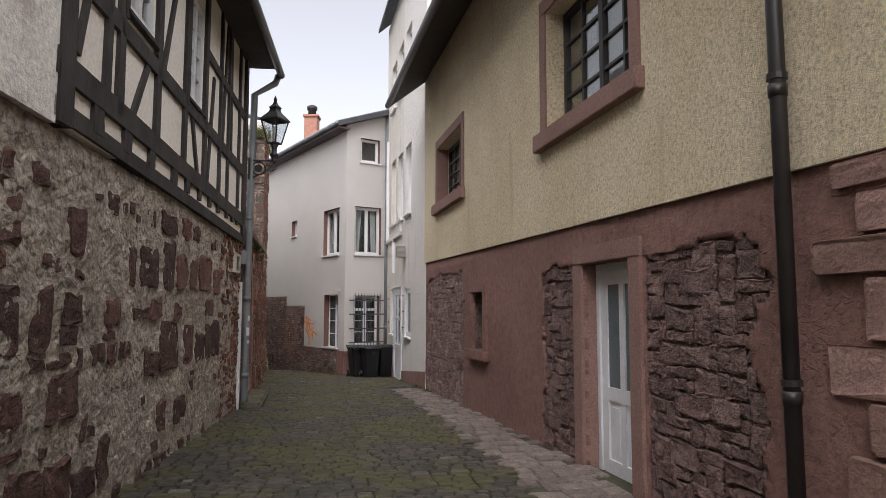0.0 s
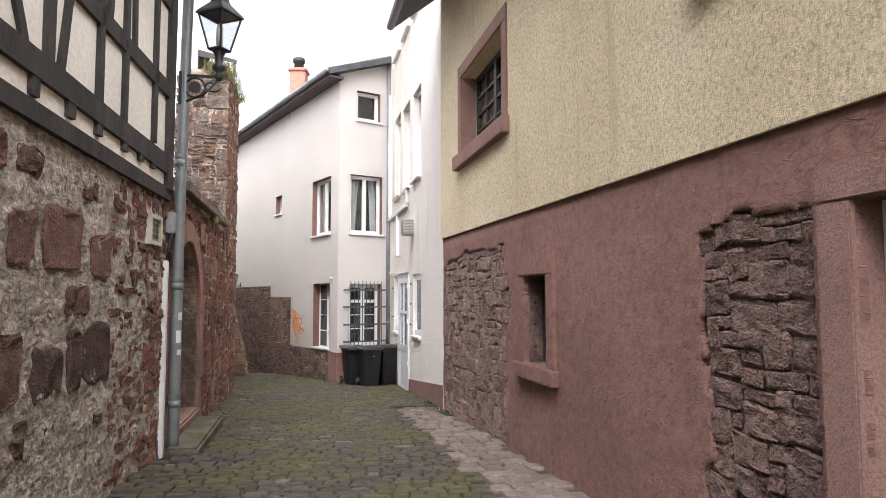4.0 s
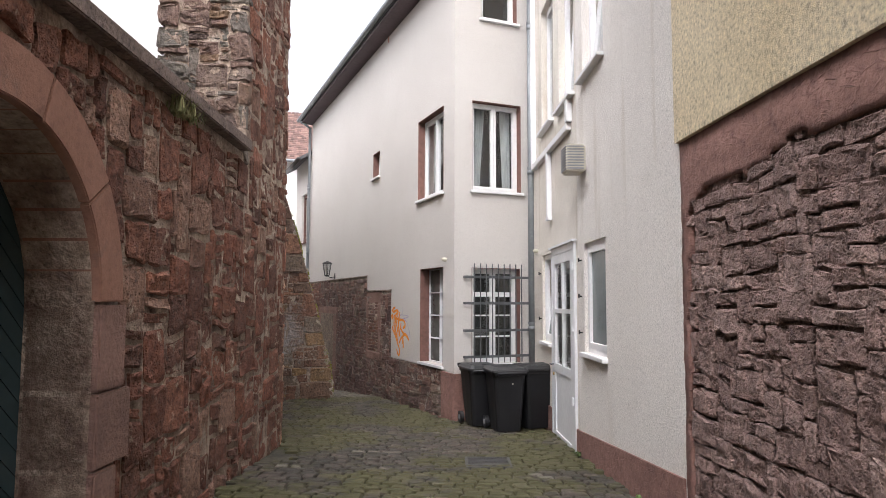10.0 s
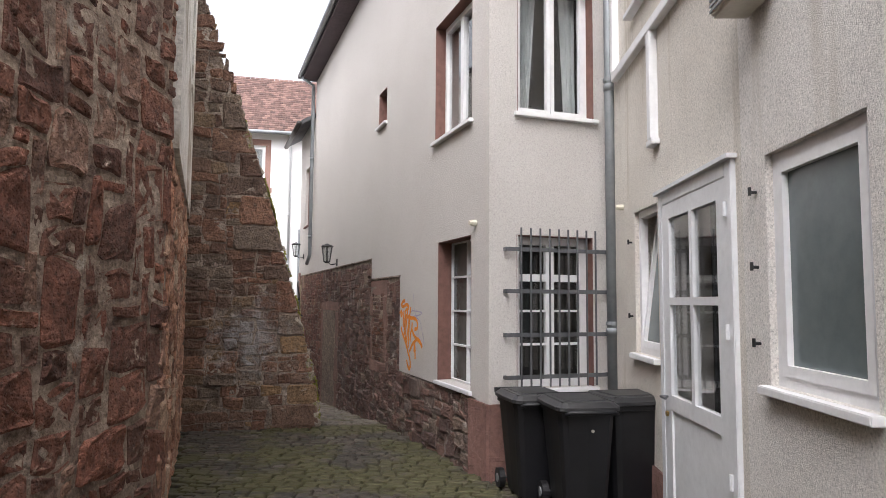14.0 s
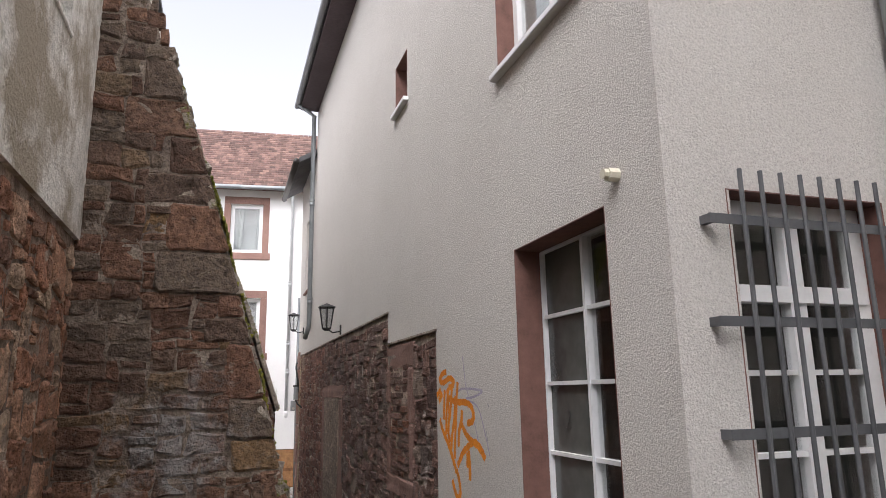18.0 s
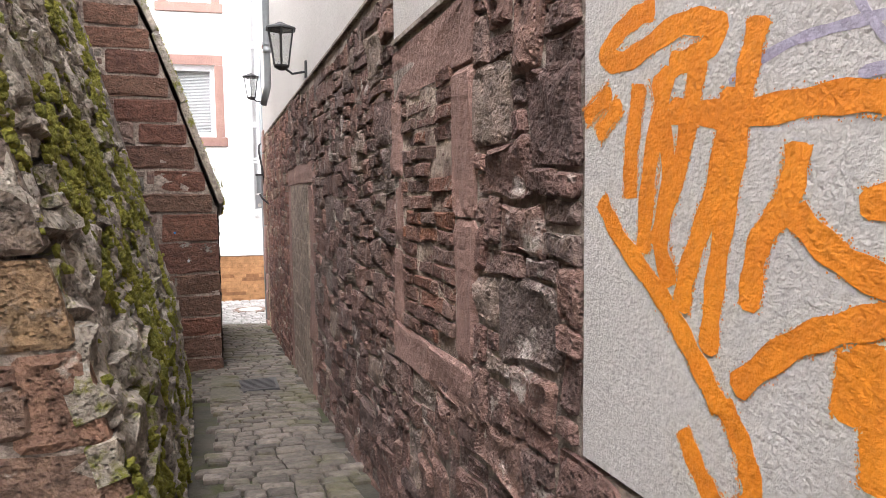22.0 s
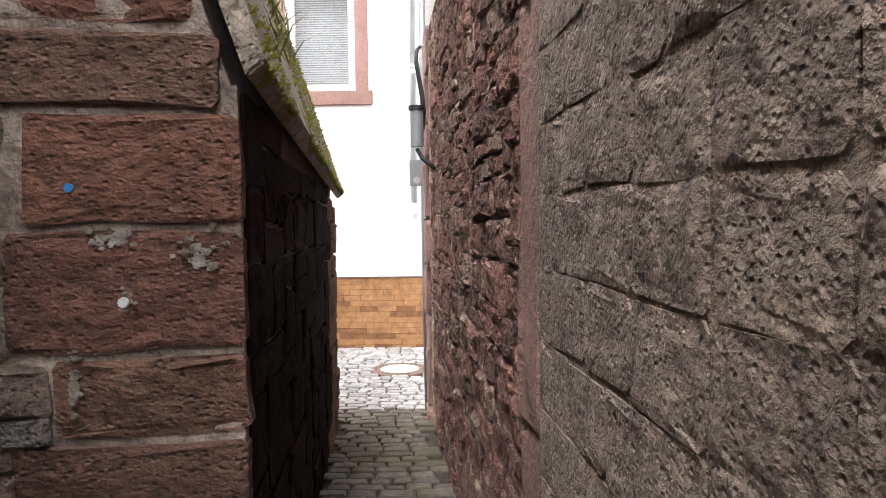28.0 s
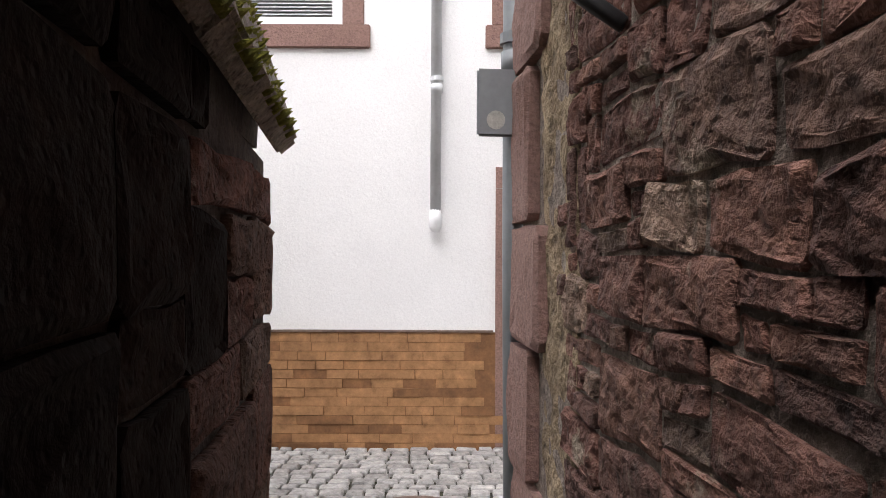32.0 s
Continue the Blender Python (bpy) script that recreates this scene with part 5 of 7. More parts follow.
# graffiti
def stroke(fc, pts, w, off):
    """A sprayed line as one thin ribbon that follows the wall."""
    pts = [Vector((p[0], p[1], 0)) for p in pts]
    fine = []
    for i in range(len(pts) - 1):
        p0, p1, p2, p3 = pts[max(i - 1, 0)], pts[i], pts[i + 1], pts[min(i + 2, len(pts) - 1)]
        for k in range(8):
            t = k / 8
            fine.append(0.5 * ((2 * p1) + (p2 - p0) * t + (2 * p0 - 5 * p1 + 4 * p2 - p3) * t * t + (3 * p1 - p0 - 3 * p2 + p3) * t ** 3))
    fine.append(pts[-1])
    vs, fs, n = [], [], len(fine)
    for k, p in enumerate(fine):
        d = fine[min(k + 1, n - 1)] - fine[max(k - 1, 0)]
        d = d.normalized() if d.length > 1e-6 else Vector((1, 0, 0))
        wk = w / 2 * (0.55 if k in (0, n - 1) else 1.0) * (1 + 0.12 * math.sin(k * 1.3))
        s = Vector((-d.y, d.x, 0)) * wk
        h = off + 0.0005 + 0.00001 * k
        vs += [fc.at((p + s).x, (p + s).y, h), fc.at((p - s).x, (p - s).y, h), fc.at((p - s).x, (p - s).y, off), fc.at((p + s).x, (p + s).y, off)]
    for k in range(n - 1):
        fs += [(4 * k + i, 4 * k + (i + 1) % 4, 4 * k + 4 + (i + 1) % 4, 4 * k + 4 + i) for i in range(4)]
    fs += [(3, 2, 1, 0), (4 * n - 4, 4 * n - 3, 4 * n - 2, 4 * n - 1)]
    return Build().add(vs, fs)


def overspray(fc, lines_, w, seed, count):
    """Fine drops of paint scattered about the sprayed lines."""
    rr, b = random.Random(seed), Build()
    for _ in range(count):
        pts = rr.choice(lines_)
        i = rr.randrange(len(pts) - 1)
        t = rr.random()
        g = rr.choice((-1, 1)) * (w * 0.46 + abs(rr.gauss(0, w * 0.10)))
        du, dz = pts[i + 1][0] - pts[i][0], pts[i + 1][1] - pts[i][1]
        ln = math.hypot(du, dz) or 1.0
        u, z = pts[i][0] + du * t - dz / ln * g, pts[i][1] + dz * t + du / ln * g
        r = rr.uniform(0.0008, 0.0024)
        b.add([fc.at(u + r * math.cos(k * math.tau / 5), z + r * math.sin(k * math.tau / 5), 0.0009) for k in range(5)] + [fc.at(u, z, 0.0012)], [(k, (k + 1) % 5, 5) for k in range(5)])
    return b


tag = thing("graffiti", "orange spray-painted tag on the white render", "graffiti")
hook = [(3.14, 1.34), (3.24, 1.33), (3.33, 1.28), (3.24, 1.25), (3.06, 1.285), (2.95, 1.255), (3.0, 1.215), (3.09, 1.21)]
scribble = [[(3.19, 1.19), (3.22, 1.04), (3.22, 0.94)], [(3.09, 1.21), (3.15, 1.01), (3.17, 0.82)], [(3.0, 1.21), (3.04, 1.04), (3.11, 0.86), (3.07, 0.76)],
            [(2.91, 1.14), (2.95, 0.96), (3.02, 0.8), (3.04, 0.71)], [(3.13, 1.2), (3.09, 1.0), (3.13, 0.84)], [(3.42, 1.14), (3.30, 1.19)], [(3.36, 1.09), (3.26, 1.16)]]
bars_ = [[(2.85, 1.25), (2.88, 1.14), (2.90, 1.01), (2.94, 0.81), (2.96, 0.64)], [(3.34, 0.94), (3.26, 0.85), (3.10, 0.73), (2.99, 0.62), (2.92, 0.54)],
         [(2.92, 0.56), (2.86, 0.48), (2.84, 0.39), (2.90, 0.345), (2.97, 0.39), (3.03, 0.47)]]
letter = [[(3.09, 1.12), (2.89, 1.09), (2.68, 1.09), (2.55, 1.06), (2.50, 1.0), (2.53, 0.95), (2.65, 0.93)], [(2.76, 1.03), (2.78, 0.94), (2.84, 0.86), (2.86, 0.74)],
          [(2.77, 0.92), (2.68, 0.85), (2.54, 0.80), (2.41, 0.77), (2.29, 0.70)], [(2.89, 0.59), (2.76, 0.70), (2.63, 0.76), (2.49, 0.80), (2.36, 0.76), (2.28, 0.69)],
          [(2.65, 0.71), (2.66, 0.60)], [(2.63, 0.73), (2.61, 0.61), (2.61, 0.51)]]
every = [hook] + scribble + bars_ + letter
for i, pts in enumerate(every):
    part("stroke", stroke(BS, pts, 0.040 if i in (5, 6, 7) else 0.050, 0.0003 * (i % 5)), ORANGE, tag)
part("overspray", overspray(BS, every, 0.046, 5, 9000), ORANGE, tag, kind="stuff")
tag2 = thing("graffiti", "faint violet sprayed scrawl on the white render", "graffiti")
for pts, w in (([(2.72, 1.45), (2.69, 1.32), (2.66, 1.22), (2.60, 1.14)], 0.014), ([(2.92, 1.15), (2.79, 1.19), (2.66, 1.195), (2.48, 1.19), (2.31, 1.175), (2.38, 1.15), (2.51, 1.13), (2.66, 1.12)], 0.018), ([(2.77, 1.09), (2.66, 1.10), (2.51, 1.09), (2.40, 1.05), (2.33, 0.97), (2.27, 0.87), (2.23, 0.80), (2.19, 0.72)], 0.015), ([(2.59, 1.02), (2.49, 0.94), (2.44, 0.86), (2.40, 0.80)], 0.012)):
    part("stroke", stroke(BS, pts, w, 0.0), VIOLET, tag2)
for pts in ([(2.205, 1.085), (2.18, 1.06)], [(2.245, 0.89), (2.225, 0.82)]):
    part("scratch", stroke(BS, pts, 0.010, 0.0), GREYBOX, tag2)

# the number on the frosted pane
num = bpy.data.curves.new("pane_number", "FONT")
num.body = "2"
num.size = 0.17
num.offset = -0.004
num.extrude = 0.001
nob = new("pane_number", num)
nob.data.materials.append(IRON)
pn = BS.at(1.435, 0.94, -0.207)
nob.matrix_world = Matrix.Translation(pn) @ Matrix((( -BS.d.x, 0, BS.n.x, 0), (-BS.d.y, 0, BS.n.y, 0), (0, 1, 0, 0), (0, 0, 0, 1)))
tagged(nob, "black hand-painted number two on the pane", "number")

# ---- half-timbered house over its rubble wall ----
house_t = thing("timbered_house", "half-timbered house with cream panels on a rubble stone wall", "house", kind="structure")
part("wall_core", Build().box(TW, -14, 12.56, -1.0, 2.92, -0.6, -0.08), MORTAR, house_t)
part("rubble_wall", rough_sheet(TW, 0.6, 12.58, -0.5, 2.92, 0.03, 0.026, 3.0), MORTAR, house_t, "pale rough mortar rubble wall", smooth=True)
part("rubble_wall", rough_sheet(TW, -14, 0.59, -1.0, 2.92, 0.25, 0.02, 3.0), MORTAR, house_t, "pale rough mortar rubble wall")
rnd = random.Random(21)
rects, small = [], []
ROWS = ((-0.12, 0.10, 0), (0.12, 0.56, 1), (0.58, 0.78, 0), (0.80, 1.16, 2), (1.18, 1.34, 0), (1.36, 1.80, 1), (1.84, 2.02, 0), (2.04, 2.42, 3), (2.46, 2.66, 0))
for z0, z1, k in ROWS:
    u = 0.8 + rnd.uniform(0, 0.4)
    while u < (10.1 if k else 10.95):
        h = z1 - z0
        if k:
            w = rnd.choice((0.20, 0.28, 0.36, 0.46, 0.52)) * rnd.uniform(0.85, 1.1)
            t = h * rnd.choice((1.0, 0.92, 0.8, 0.6))
            if rnd.random() < (0.0, 0.80, 0.6, 0.36)[k]:
                b0 = z0 + (h - t) * rnd.random()
                rects.append((u, u + w, b0, b0 + t))
                if t < 0.7 * h and b0 - z0 > 0.08:
                    small.append((u, u + w * 0.8, z0, b0 - 0.03))
            u += w + rnd.choice((0.03, 0.05, 0.09, 0.16))
        else:
            w = rnd.choice((0.09, 0.13, 0.18, 0.25)) * rnd.uniform(0.8, 1.2)
            t = min(h, rnd.choice((0.07, 0.1, 0.14, 0.18)))
            if rnd.random() < 0.4:
                b0 = z0 + (h - t) * rnd.random()
                small.append((u, u + w, b0, b0 + t))
            u += w + rnd.choice((0.02, 0.04, 0.10))
BLOCKS = {1.86: ((6.89, 7.1, 2.21), (7.21, 7.8, 2.28), (7.93, 8.39, 2.39), (8.5, 8.96, 2.3), (9.1, 9.47, 2.27), (9.59, 10.21, 2.33), (10.36, 10.86, 2.24)),
          2.48: ((7.86, 8.41, 2.69), (8.66, 9.01, 2.75), (9.14, 9.53, 2.72)), 1.53: ((7.63, 7.95, 1.74), (7.04, 7.54, 1.65), (8.47, 8.76, 1.7), (9.97, 10.36, 1.76)),
          0.94: ((7.43, 7.92, 1.22), (7.98, 8.61, 1.49), (8.87, 9.34, 1.47), (9.51, 9.98, 1.31), (10.06, 10.30, 1.40), (10.36, 10.90, 1.48)), 0.3: ((7.9, 8.21, 0.62), (8.55, 9.02, 0.6))}
rects = [r for r in rects if r[1] < 6.8 and r[0] > 0.8] + [(a, c, z0, z1) for z0, row in BLOCKS.items() for a, c, z1 in row]
small = [q for q in small if not any(q[0] < r[1] + 0.04 and q[1] > r[0] - 0.04 and q[2] < r[3] + 0.02 and q[3] > r[2] - 0.02 for r in rects)]
masonry(house_t, TW, rects, M_DARK, lambda u, z: True, 0.012, 0.02, 0.06, 21, 0.014, base=0.0, sc=5.0, skew=0.08)
masonry(house_t, TW, small, M_DARK, lambda u, z: 4 < u < 11, 0.006, 0.014, 0.05, 24, 0.012, base=0.0, name="small_stone", sc=6.0, skew=0.08)
rects = pack(10.9, 12.54, -0.3, 2.86, 0.11, 0.095, lambda u, z: rnd.random() < 0.35 + (u - 10.9) * 0.4, [(2, 1), (3, 2), (2, 2), (1, 1), (3, 1)], random.Random(25))
masonry(house_t, TW, rects, M_RED, lambda u, z: True, 0.03, 0.018, 0.06, 25, 0.013, base=-0.004, sc=5.0)
TTOP = 6.55
part("infill_panel", wall_cells(Build(), TW, [5.2, 12.50], [2.95, TTOP], [(6.48, 7.30, 4.34, 5.75), (8.58, 9.33, 4.20, 5.6)], -0.35, 0.02), INFILL, house_t, "cream plaster panels between the timbers")
part("plaster_wall", Build().box(TW, -14, 5.18, 2.925, TTOP, -0.5, 0.05), OLDPLASTER, house_t, "rough pale roughcast wall")
timbers = []


def beam(p, q, w, nm="beam", off=0.055):
    (u0, z0), (u1, z1) = p, q
    d = Vector((u1 - u0, z1 - z0, 0)).normalized()
    s = Vector((-d.y, d.x, 0)) * (w / 2)
    n = 5
    rr = random.Random(int(u0 * 37 + z0 * 91))
    left, right = [], []
    for i in range(n + 1):
        c = Vector((u0 + (u1 - u0) * i / n, z0 + (z1 - z0) * i / n, 0))
        k1, k2 = 1 + rr.uniform(-0.12, 0.12), 1 + rr.uniform(-0.12, 0.12)
        left.append((c + s * k1)[:2])
        right.append((c - s * k2)[:2])
    part(nm, Build().prism(TW, right + left[::-1], -0.1, off), TIMBER, house_t)


beam((5.15, 3.05), (12.5, 2.85), 0.14, "sill_beam", 0.05)
beam((5.15, 3.39), (12.5, 3.17), 0.20, "rail", 0.06)
beam((5.3, 2.95), (5.3, TTOP), 0.24, "post", 0.07)
beam((12.38, 2.9), (12.38, TTOP), 0.20, "post", 0.07)
beam((5.4, 4.14), (12.3, 4.03), 0.16, "rail", 0.06)
beam((9.45, 5.10), (12.3, 5.03), 0.13, "rail", 0.055)
for u, w in ((5.93, 0.20), (6.60, 0.19), (7.30, 0.17), (8.12, 0.18), (8.69, 0.16), (9.28, 0.11), (9.85, 0.13), (10.39, 0.12), (11.0, 0.11), (11.44, 0.10), (11.84, 0.10)):
    beam((u, 3.04), (u, 3.28), w, "stud")
for u, w in ((6.07, 0.12), (6.36, 0.14), (7.42, 0.15), (8.47, 0.13), (9.46, 0.12), (10.37, 0.10), (10.96, 0.09), (11.84, 0.10)):
    beam((u, 3.32), (u - 0.02, TTOP), w, "post", 0.06)
for p, q in (((6.70, 3.40), (7.12, 4.08)), ((9.15, 3.32), (8.80, 4.05)), ((9.66, 3.32), (9.92, 4.9)), ((7.6, 4.2), (8.2, 5.9)), ((5.5, 3.55), (5.95, 5.2)), ((10.55, 4.1), (10.85, TTOP)), ((11.2, 4.1), (11.05, TTOP))):
    beam(p, q, 0.09, "brace", 0.05)
for k, q in enumerate(((6.48, 7.30, 4.34, 5.75), (8.58, 9.33, 4.20, 5.6))):
    w = window("window_%d" % (k + 40), TW, *q, "grey-painted timber casement window with small panes", 2, 4, 0.0, 0.07, 0.03, WHITEPAINT, 0.08, TIMBER, sash=0.04, back=0.4)
    beam((q[0] - 0.06, q[2] - 0.1), (q[0] - 0.06, TTOP), 0.10, "post", 0.065)
    beam((q[1] + 0.06, q[2] - 0.1), (q[1] + 0.06, TTOP), 0.10, "post", 0.065)
ET = Face((TW.at(-14, 0).x, TW.at(-14, 0).y), (TW.at(-14, 0, 1).x, TW.at(-14, 0, 1).y), 1)
part("roof", Build().prism(ET, [(0.55, 5.98), (0.55, 6.10), (-3.4, 11.5), (-7.0, 6.1), (-7.0, 5.98), (-3.4, 11.3)], 0, -26.75), ROOFDARK, house_t, "dark roof with a deep overhanging eave")
part("gutter", Build().tube([TW.at(-14, 5.96, 0.6), TW.at(12.75, 5.96, 0.6)], 0.065, 10), DARKPIPE, house_t, smooth=True)
part("soffit", Build().box(TW, -14, 12.7, 6.06, 6.10, -0.1, 0.5), SOFFIT, house_t)
part("rear_wall", Build().box(TW, -14, 12.5, 0.0, 6.5, -6.5, -6.2).box(TW, 12.3, 12.5, -0.6, 9.0, -6.2, -0.4), OLDPLASTER, house_t)
pipe("downpipe", [TW.at(12.72, 5.95, 0.55), TW.at(12.72, 5.80, 0.50), TW.at(12.66, 5.55, 0.14), TW.at(12.66, 2.5, 0.10), TW.at(12.66, 0.10, 0.10), TW.at(12.66, -0.05, 0.10)], 0.062, ZINC,
     "grey downpipe at the corner of the half-timbered house", [TW.at(12.66, z, 0.10) for z in (0.55, 1.9, 3.35)])

sk = thing("sticker", "torn white stickers on the downpipe", "sticker")
for z, h, a0 in ((1.42, 0.09, 0.2), (1.16, 0.14, 0.5), (1.02, 0.06, 0.3)):
    c0 = TW.at(12.66, z, 0.10)
    vs = [c0 + (TW.n * math.cos(a0 + 0.8 - 0.2 * i) - TW.d * math.sin(a0 + 0.8 - 0.2 * i)) * 0.0632 + Vector((0, 0, h * j + 0.012 * math.sin(3 * i + j))) for j in (0, 1) for i in range(6)]
    part("scrap", Build().add(vs, [(i, i + 1, i + 7, i + 6) for i in range(5)]), WHITEPAINT, sk)

# vent grille, junction box and cable duct beside the pipe
vg = thing("vent_grille", "beige plastic louvred vent on the rubble wall", "vent")
part("frame", wall_cells(Build(), TW, [11.79, 12.17], [2.24, 2.56], [(11.83, 12.13, 2.28, 2.52)], 0.0, 0.06), BEIGE, vg)
part("backing", Build().box(TW, 11.832, 12.128, 2.282, 2.518, 0.0, 0.022), GREYBOX, vg)
for j in range(4):
    part("louvre", Build().hexa([TW.at(u, 2.295 + j * 0.058 + dz, oo) for oo, dz in ((0.01, 0.03), (0.05, 0.0)) for u, dz2 in ((11.83, 0), (12.13, 0), (12.13, 0.02), (11.83, 0.02))]), BEIGE, vg)
jb = thing("junction_box", "grey junction box beside the downpipe", "junction box")
part("body", Build().box(TW, 12.45, 12.56, 2.42, 2.66, 0.0, 0.10), GREYBOX, jb, bevel=0.01)
part("cable", Build().tube([TW.at(12.5, 2.42, 0.05), TW.at(12.48, 2.25, 0.04), TW.at(12.47, 2.1, 0.03)], 0.015, 8), IRON, jb, smooth=True)
cd = thing("cable_duct", "white plastic cable duct beside the downpipe", "duct")
for z in (0.15, 0.75, 1.35, 1.95):
    part("screw", Build().tube([TW.at(12.44, z, 0.045), TW.at(12.44, z, 0.053)], 0.008, 8), IRON, cd)
part("duct", Build().box(TW, 12.40, 12.48, -0.1, 2.1, 0.0, 0.05), WHITEPVC, cd, bevel=0.006)

# street lantern on its bracket
def lantern(top, facing, side):
    lp = thing("street_lamp", "black wrought-iron lantern on a scrolled wall bracket", "street lamp")
    f = Vector((facing.x, facing.y, 0)).normalized()
    c = Vector(top)
    wallp = c - f * 0.44 + Vector((0, 0, -0.32))
    fcL = Face((wallp.x, wallp.y), ((wallp + f).x, (wallp + f).y), 1)
    part("bracket_arm", Build().box(fcL, 0, 0.48, -0.0 + wallp.z, wallp.z + 0.03, -0.012, 0.012), IRON, lp)
    part("wall_plate", Build().box(fcL, -0.01, 0.02, wallp.z - 0.34, wallp.z + 0.06, -0.03, 0.03), IRON, lp)
    ring = [fcL.at(0.17 + 0.115 * math.cos(a), wallp.z - 0.125 + 0.115 * math.sin(a)) for a in [k * math.tau / 20 for k in range(21)]]
    part("ring_scroll", Build().tube(ring, 0.014, 6), IRON, lp, smooth=True)
    part("rosette", Build().tube([fcL.at(0.17, wallp.z - 0.125, -0.016), fcL.at(0.17, wallp.z - 0.125, 0.016)], 0.072, 8), IRON, lp)
    sp = [fcL.at(0.36 + (0.02 + 0.009 * k) * math.cos(k * 0.55), wallp.z - 0.10 + (0.02 + 0.006 * k) * math.sin(k * 0.55)) for k in range(12)]
    part("spiral_scroll", Build().tube(sp, 0.011, 6), IRON, lp, smooth=True)
    part("brace_scroll", Build().tube([fcL.at(0.02, wallp.z - 0.32), fcL.at(0.12, wallp.z - 0.27), fcL.at(0.28, wallp.z - 0.2), fcL.at(0.43, wallp.z - 0.03)], 0.014, 6), IRON, lp, smooth=True)
    part("socket", Build().lathe((c.x, c.y, c.z - 0.36), [(0.02, 0), (0.045, 0.03), (0.05, 0.07), (0.03, 0.10), (0.075, 0.14), (0.08, 0.18), (0.045, 0.21), (0.05, 0.30), (0.09, 0.38)], 12), IRON, lp, smooth=True)
    z0, z1 = c.z + 0.02, c.z + 0.44
    r0, r1 = 0.125, 0.245
    gl = []
    for k in range(4):
        a0, a1 = k * math.tau / 4 + 0.4, (k + 1) * math.tau / 4 + 0.4
        p = [c + Vector((r * math.cos(a), r * math.sin(a), z - c.z)) for r, z, a in ((r0, z0, a0), (r0, z0, a1), (r1, z1, a1), (r1, z1, a0))]
        gl.append(p)
        for q0, q1 in ((0, 3), (0, 1), (3, 2)):
            part("cage_bar", Build().tube([p[q0], p[q1]], 0.0135, 6), IRON, lp)
    for p in gl:
        n = (p[1] - p[0]).cross(p[3] - p[0]).normalized() * 0.003
        part("pane", Build().hexa([q - n for q in p] + [q + n for q in p]), GLASS, lp).visible_shadow = False
    part("roof", Build().lathe((c.x, c.y, z1), [(0.285, 0.0), (0.27, 0.03), (0.12, 0.16), (0.10, 0.2), (0.10, 0.235), (0.125, 0.245), (0.05, 0.31), (0.03, 0.36), (0.035, 0.40), (0.006, 0.47)], 4, 0.4), IRON, lp)
    part("mantle", Build().lathe((c.x, c.y, z0 + 0.02), [(0.03, 0), (0.045, 0.1), (0.04, 0.25), (0.02, 0.3)], 10), MILKGLASS, lp, "milky lamp glass", smooth=True)
    return lp


lantern(TW.at(12.62, 4.62, 0.52), TW.n, 1)

# ---- wall with the arch ----
wall_a = thing("arch_wall", "red sandstone rubble wall with a round-arched gateway", "stone wall", kind="structure")
AU, AR, AO, AS = 1.33, 0.97, 1.25, 1.47
seg = 16
b = Build()
b.box(AW, 0.0, AU - AR, -1.0, 3.04, -0.43, -0.014).box(AW, AU + AR, 5.3, -1.0, 3.04, -0.43, -0.014)
for k in range(seg):
    ua, ub = AU - AR * math.cos(math.pi * k / seg), AU - AR * math.cos(math.pi * (k + 1) / seg)
    za, zc = AS + AR * math.sin(math.pi * k / seg), AS + AR * math.sin(math.pi * (k + 1) / seg)
    b.prism(AW, [(ua, za), (ub, zc), (ub, 3.04), (ua, 3.04)], -0.43, -0.03)
part("mortar_core", b, MORTAR_RED, wall_a)
for k in range(5):
    a0, a1 = math.pi * k / 5 + 0.004, math.pi * (k + 1) / 5 - 0.004
    pts = [(AU - AO * math.cos(a0 + (a1 - a0) * i / 7), AS + AO * math.sin(a0 + (a1 - a0) * i / 7)) for i in range(8)]
    pts += [(AU - AR * math.cos(a1 - (a1 - a0) * i / 7), AS + AR * math.sin(a1 - (a1 - a0) * i / 7)) for i in range(8)]
    part("voussoir", Build().prism(AW, pts[::-1], -0.42, 0.03), ARCHSTONE, wall_a, "pink sandstone arch block", bevel=0.008)
for side, ue in ((-1, AU - AR), (1, AU + AR)):
    z = -0.45
    for k, h in enumerate((0.42, 0.5, 0.46, 0.53)):
        w = (0.40, 0.28, 0.44, 0.34)[k]
        q = (ue - w, ue, z, z + h) if side < 0 else (ue, ue + w, z, z + h)
        part("jamb_block", Build().box(AW, q[0], q[1], q[2] + 0.006, q[3] - 0.006, -0.42, 0.03), QUOIN, wall_a, "pink sandstone jamb block", bevel=0.012)
        z += h
TOW_U0, TOW_U1 = 5.12, 7.24


def arch_in(u, z):
    if u > 5.3:
        return z < 6.05 + 0.1 * noise.noise(Vector((u * 2, 3, 1)))
    if z > 2.98:
        return False
    if AU - AR - 0.36 < u < AU + AR + 0.36 and z < AS:
        return not (AU - AR - 0.36 < u < AU + AR + 0.36)
    return (u - AU) ** 2 + max(0, z - AS) ** 2 > (AO + 0.02) ** 2


SIZES_RED = [(3, 3), (2, 1), (3, 2), (3, 4), (2, 2), (1, 1), (2, 3), (4, 3), (3, 1), (2, 2), (2, 1)]
rects = pack(0.0, 7.24, -0.9, 6.3, 0.13, 0.105, arch_in, SIZES_RED, random.Random(31))
masonry(wall_a, AW, rects, M_RED, lambda u, z: 3.0 < u and -0.5 < z < 2.6, 0.036, 0.034, 0.05, 31, 0.012, base=-0.024, cap=330, sc=3.4, skew=0.13)
tb = Build()
tb.box(AW, 5.3, 7.24, -1.0, 6.02, -0.9, -0.006)
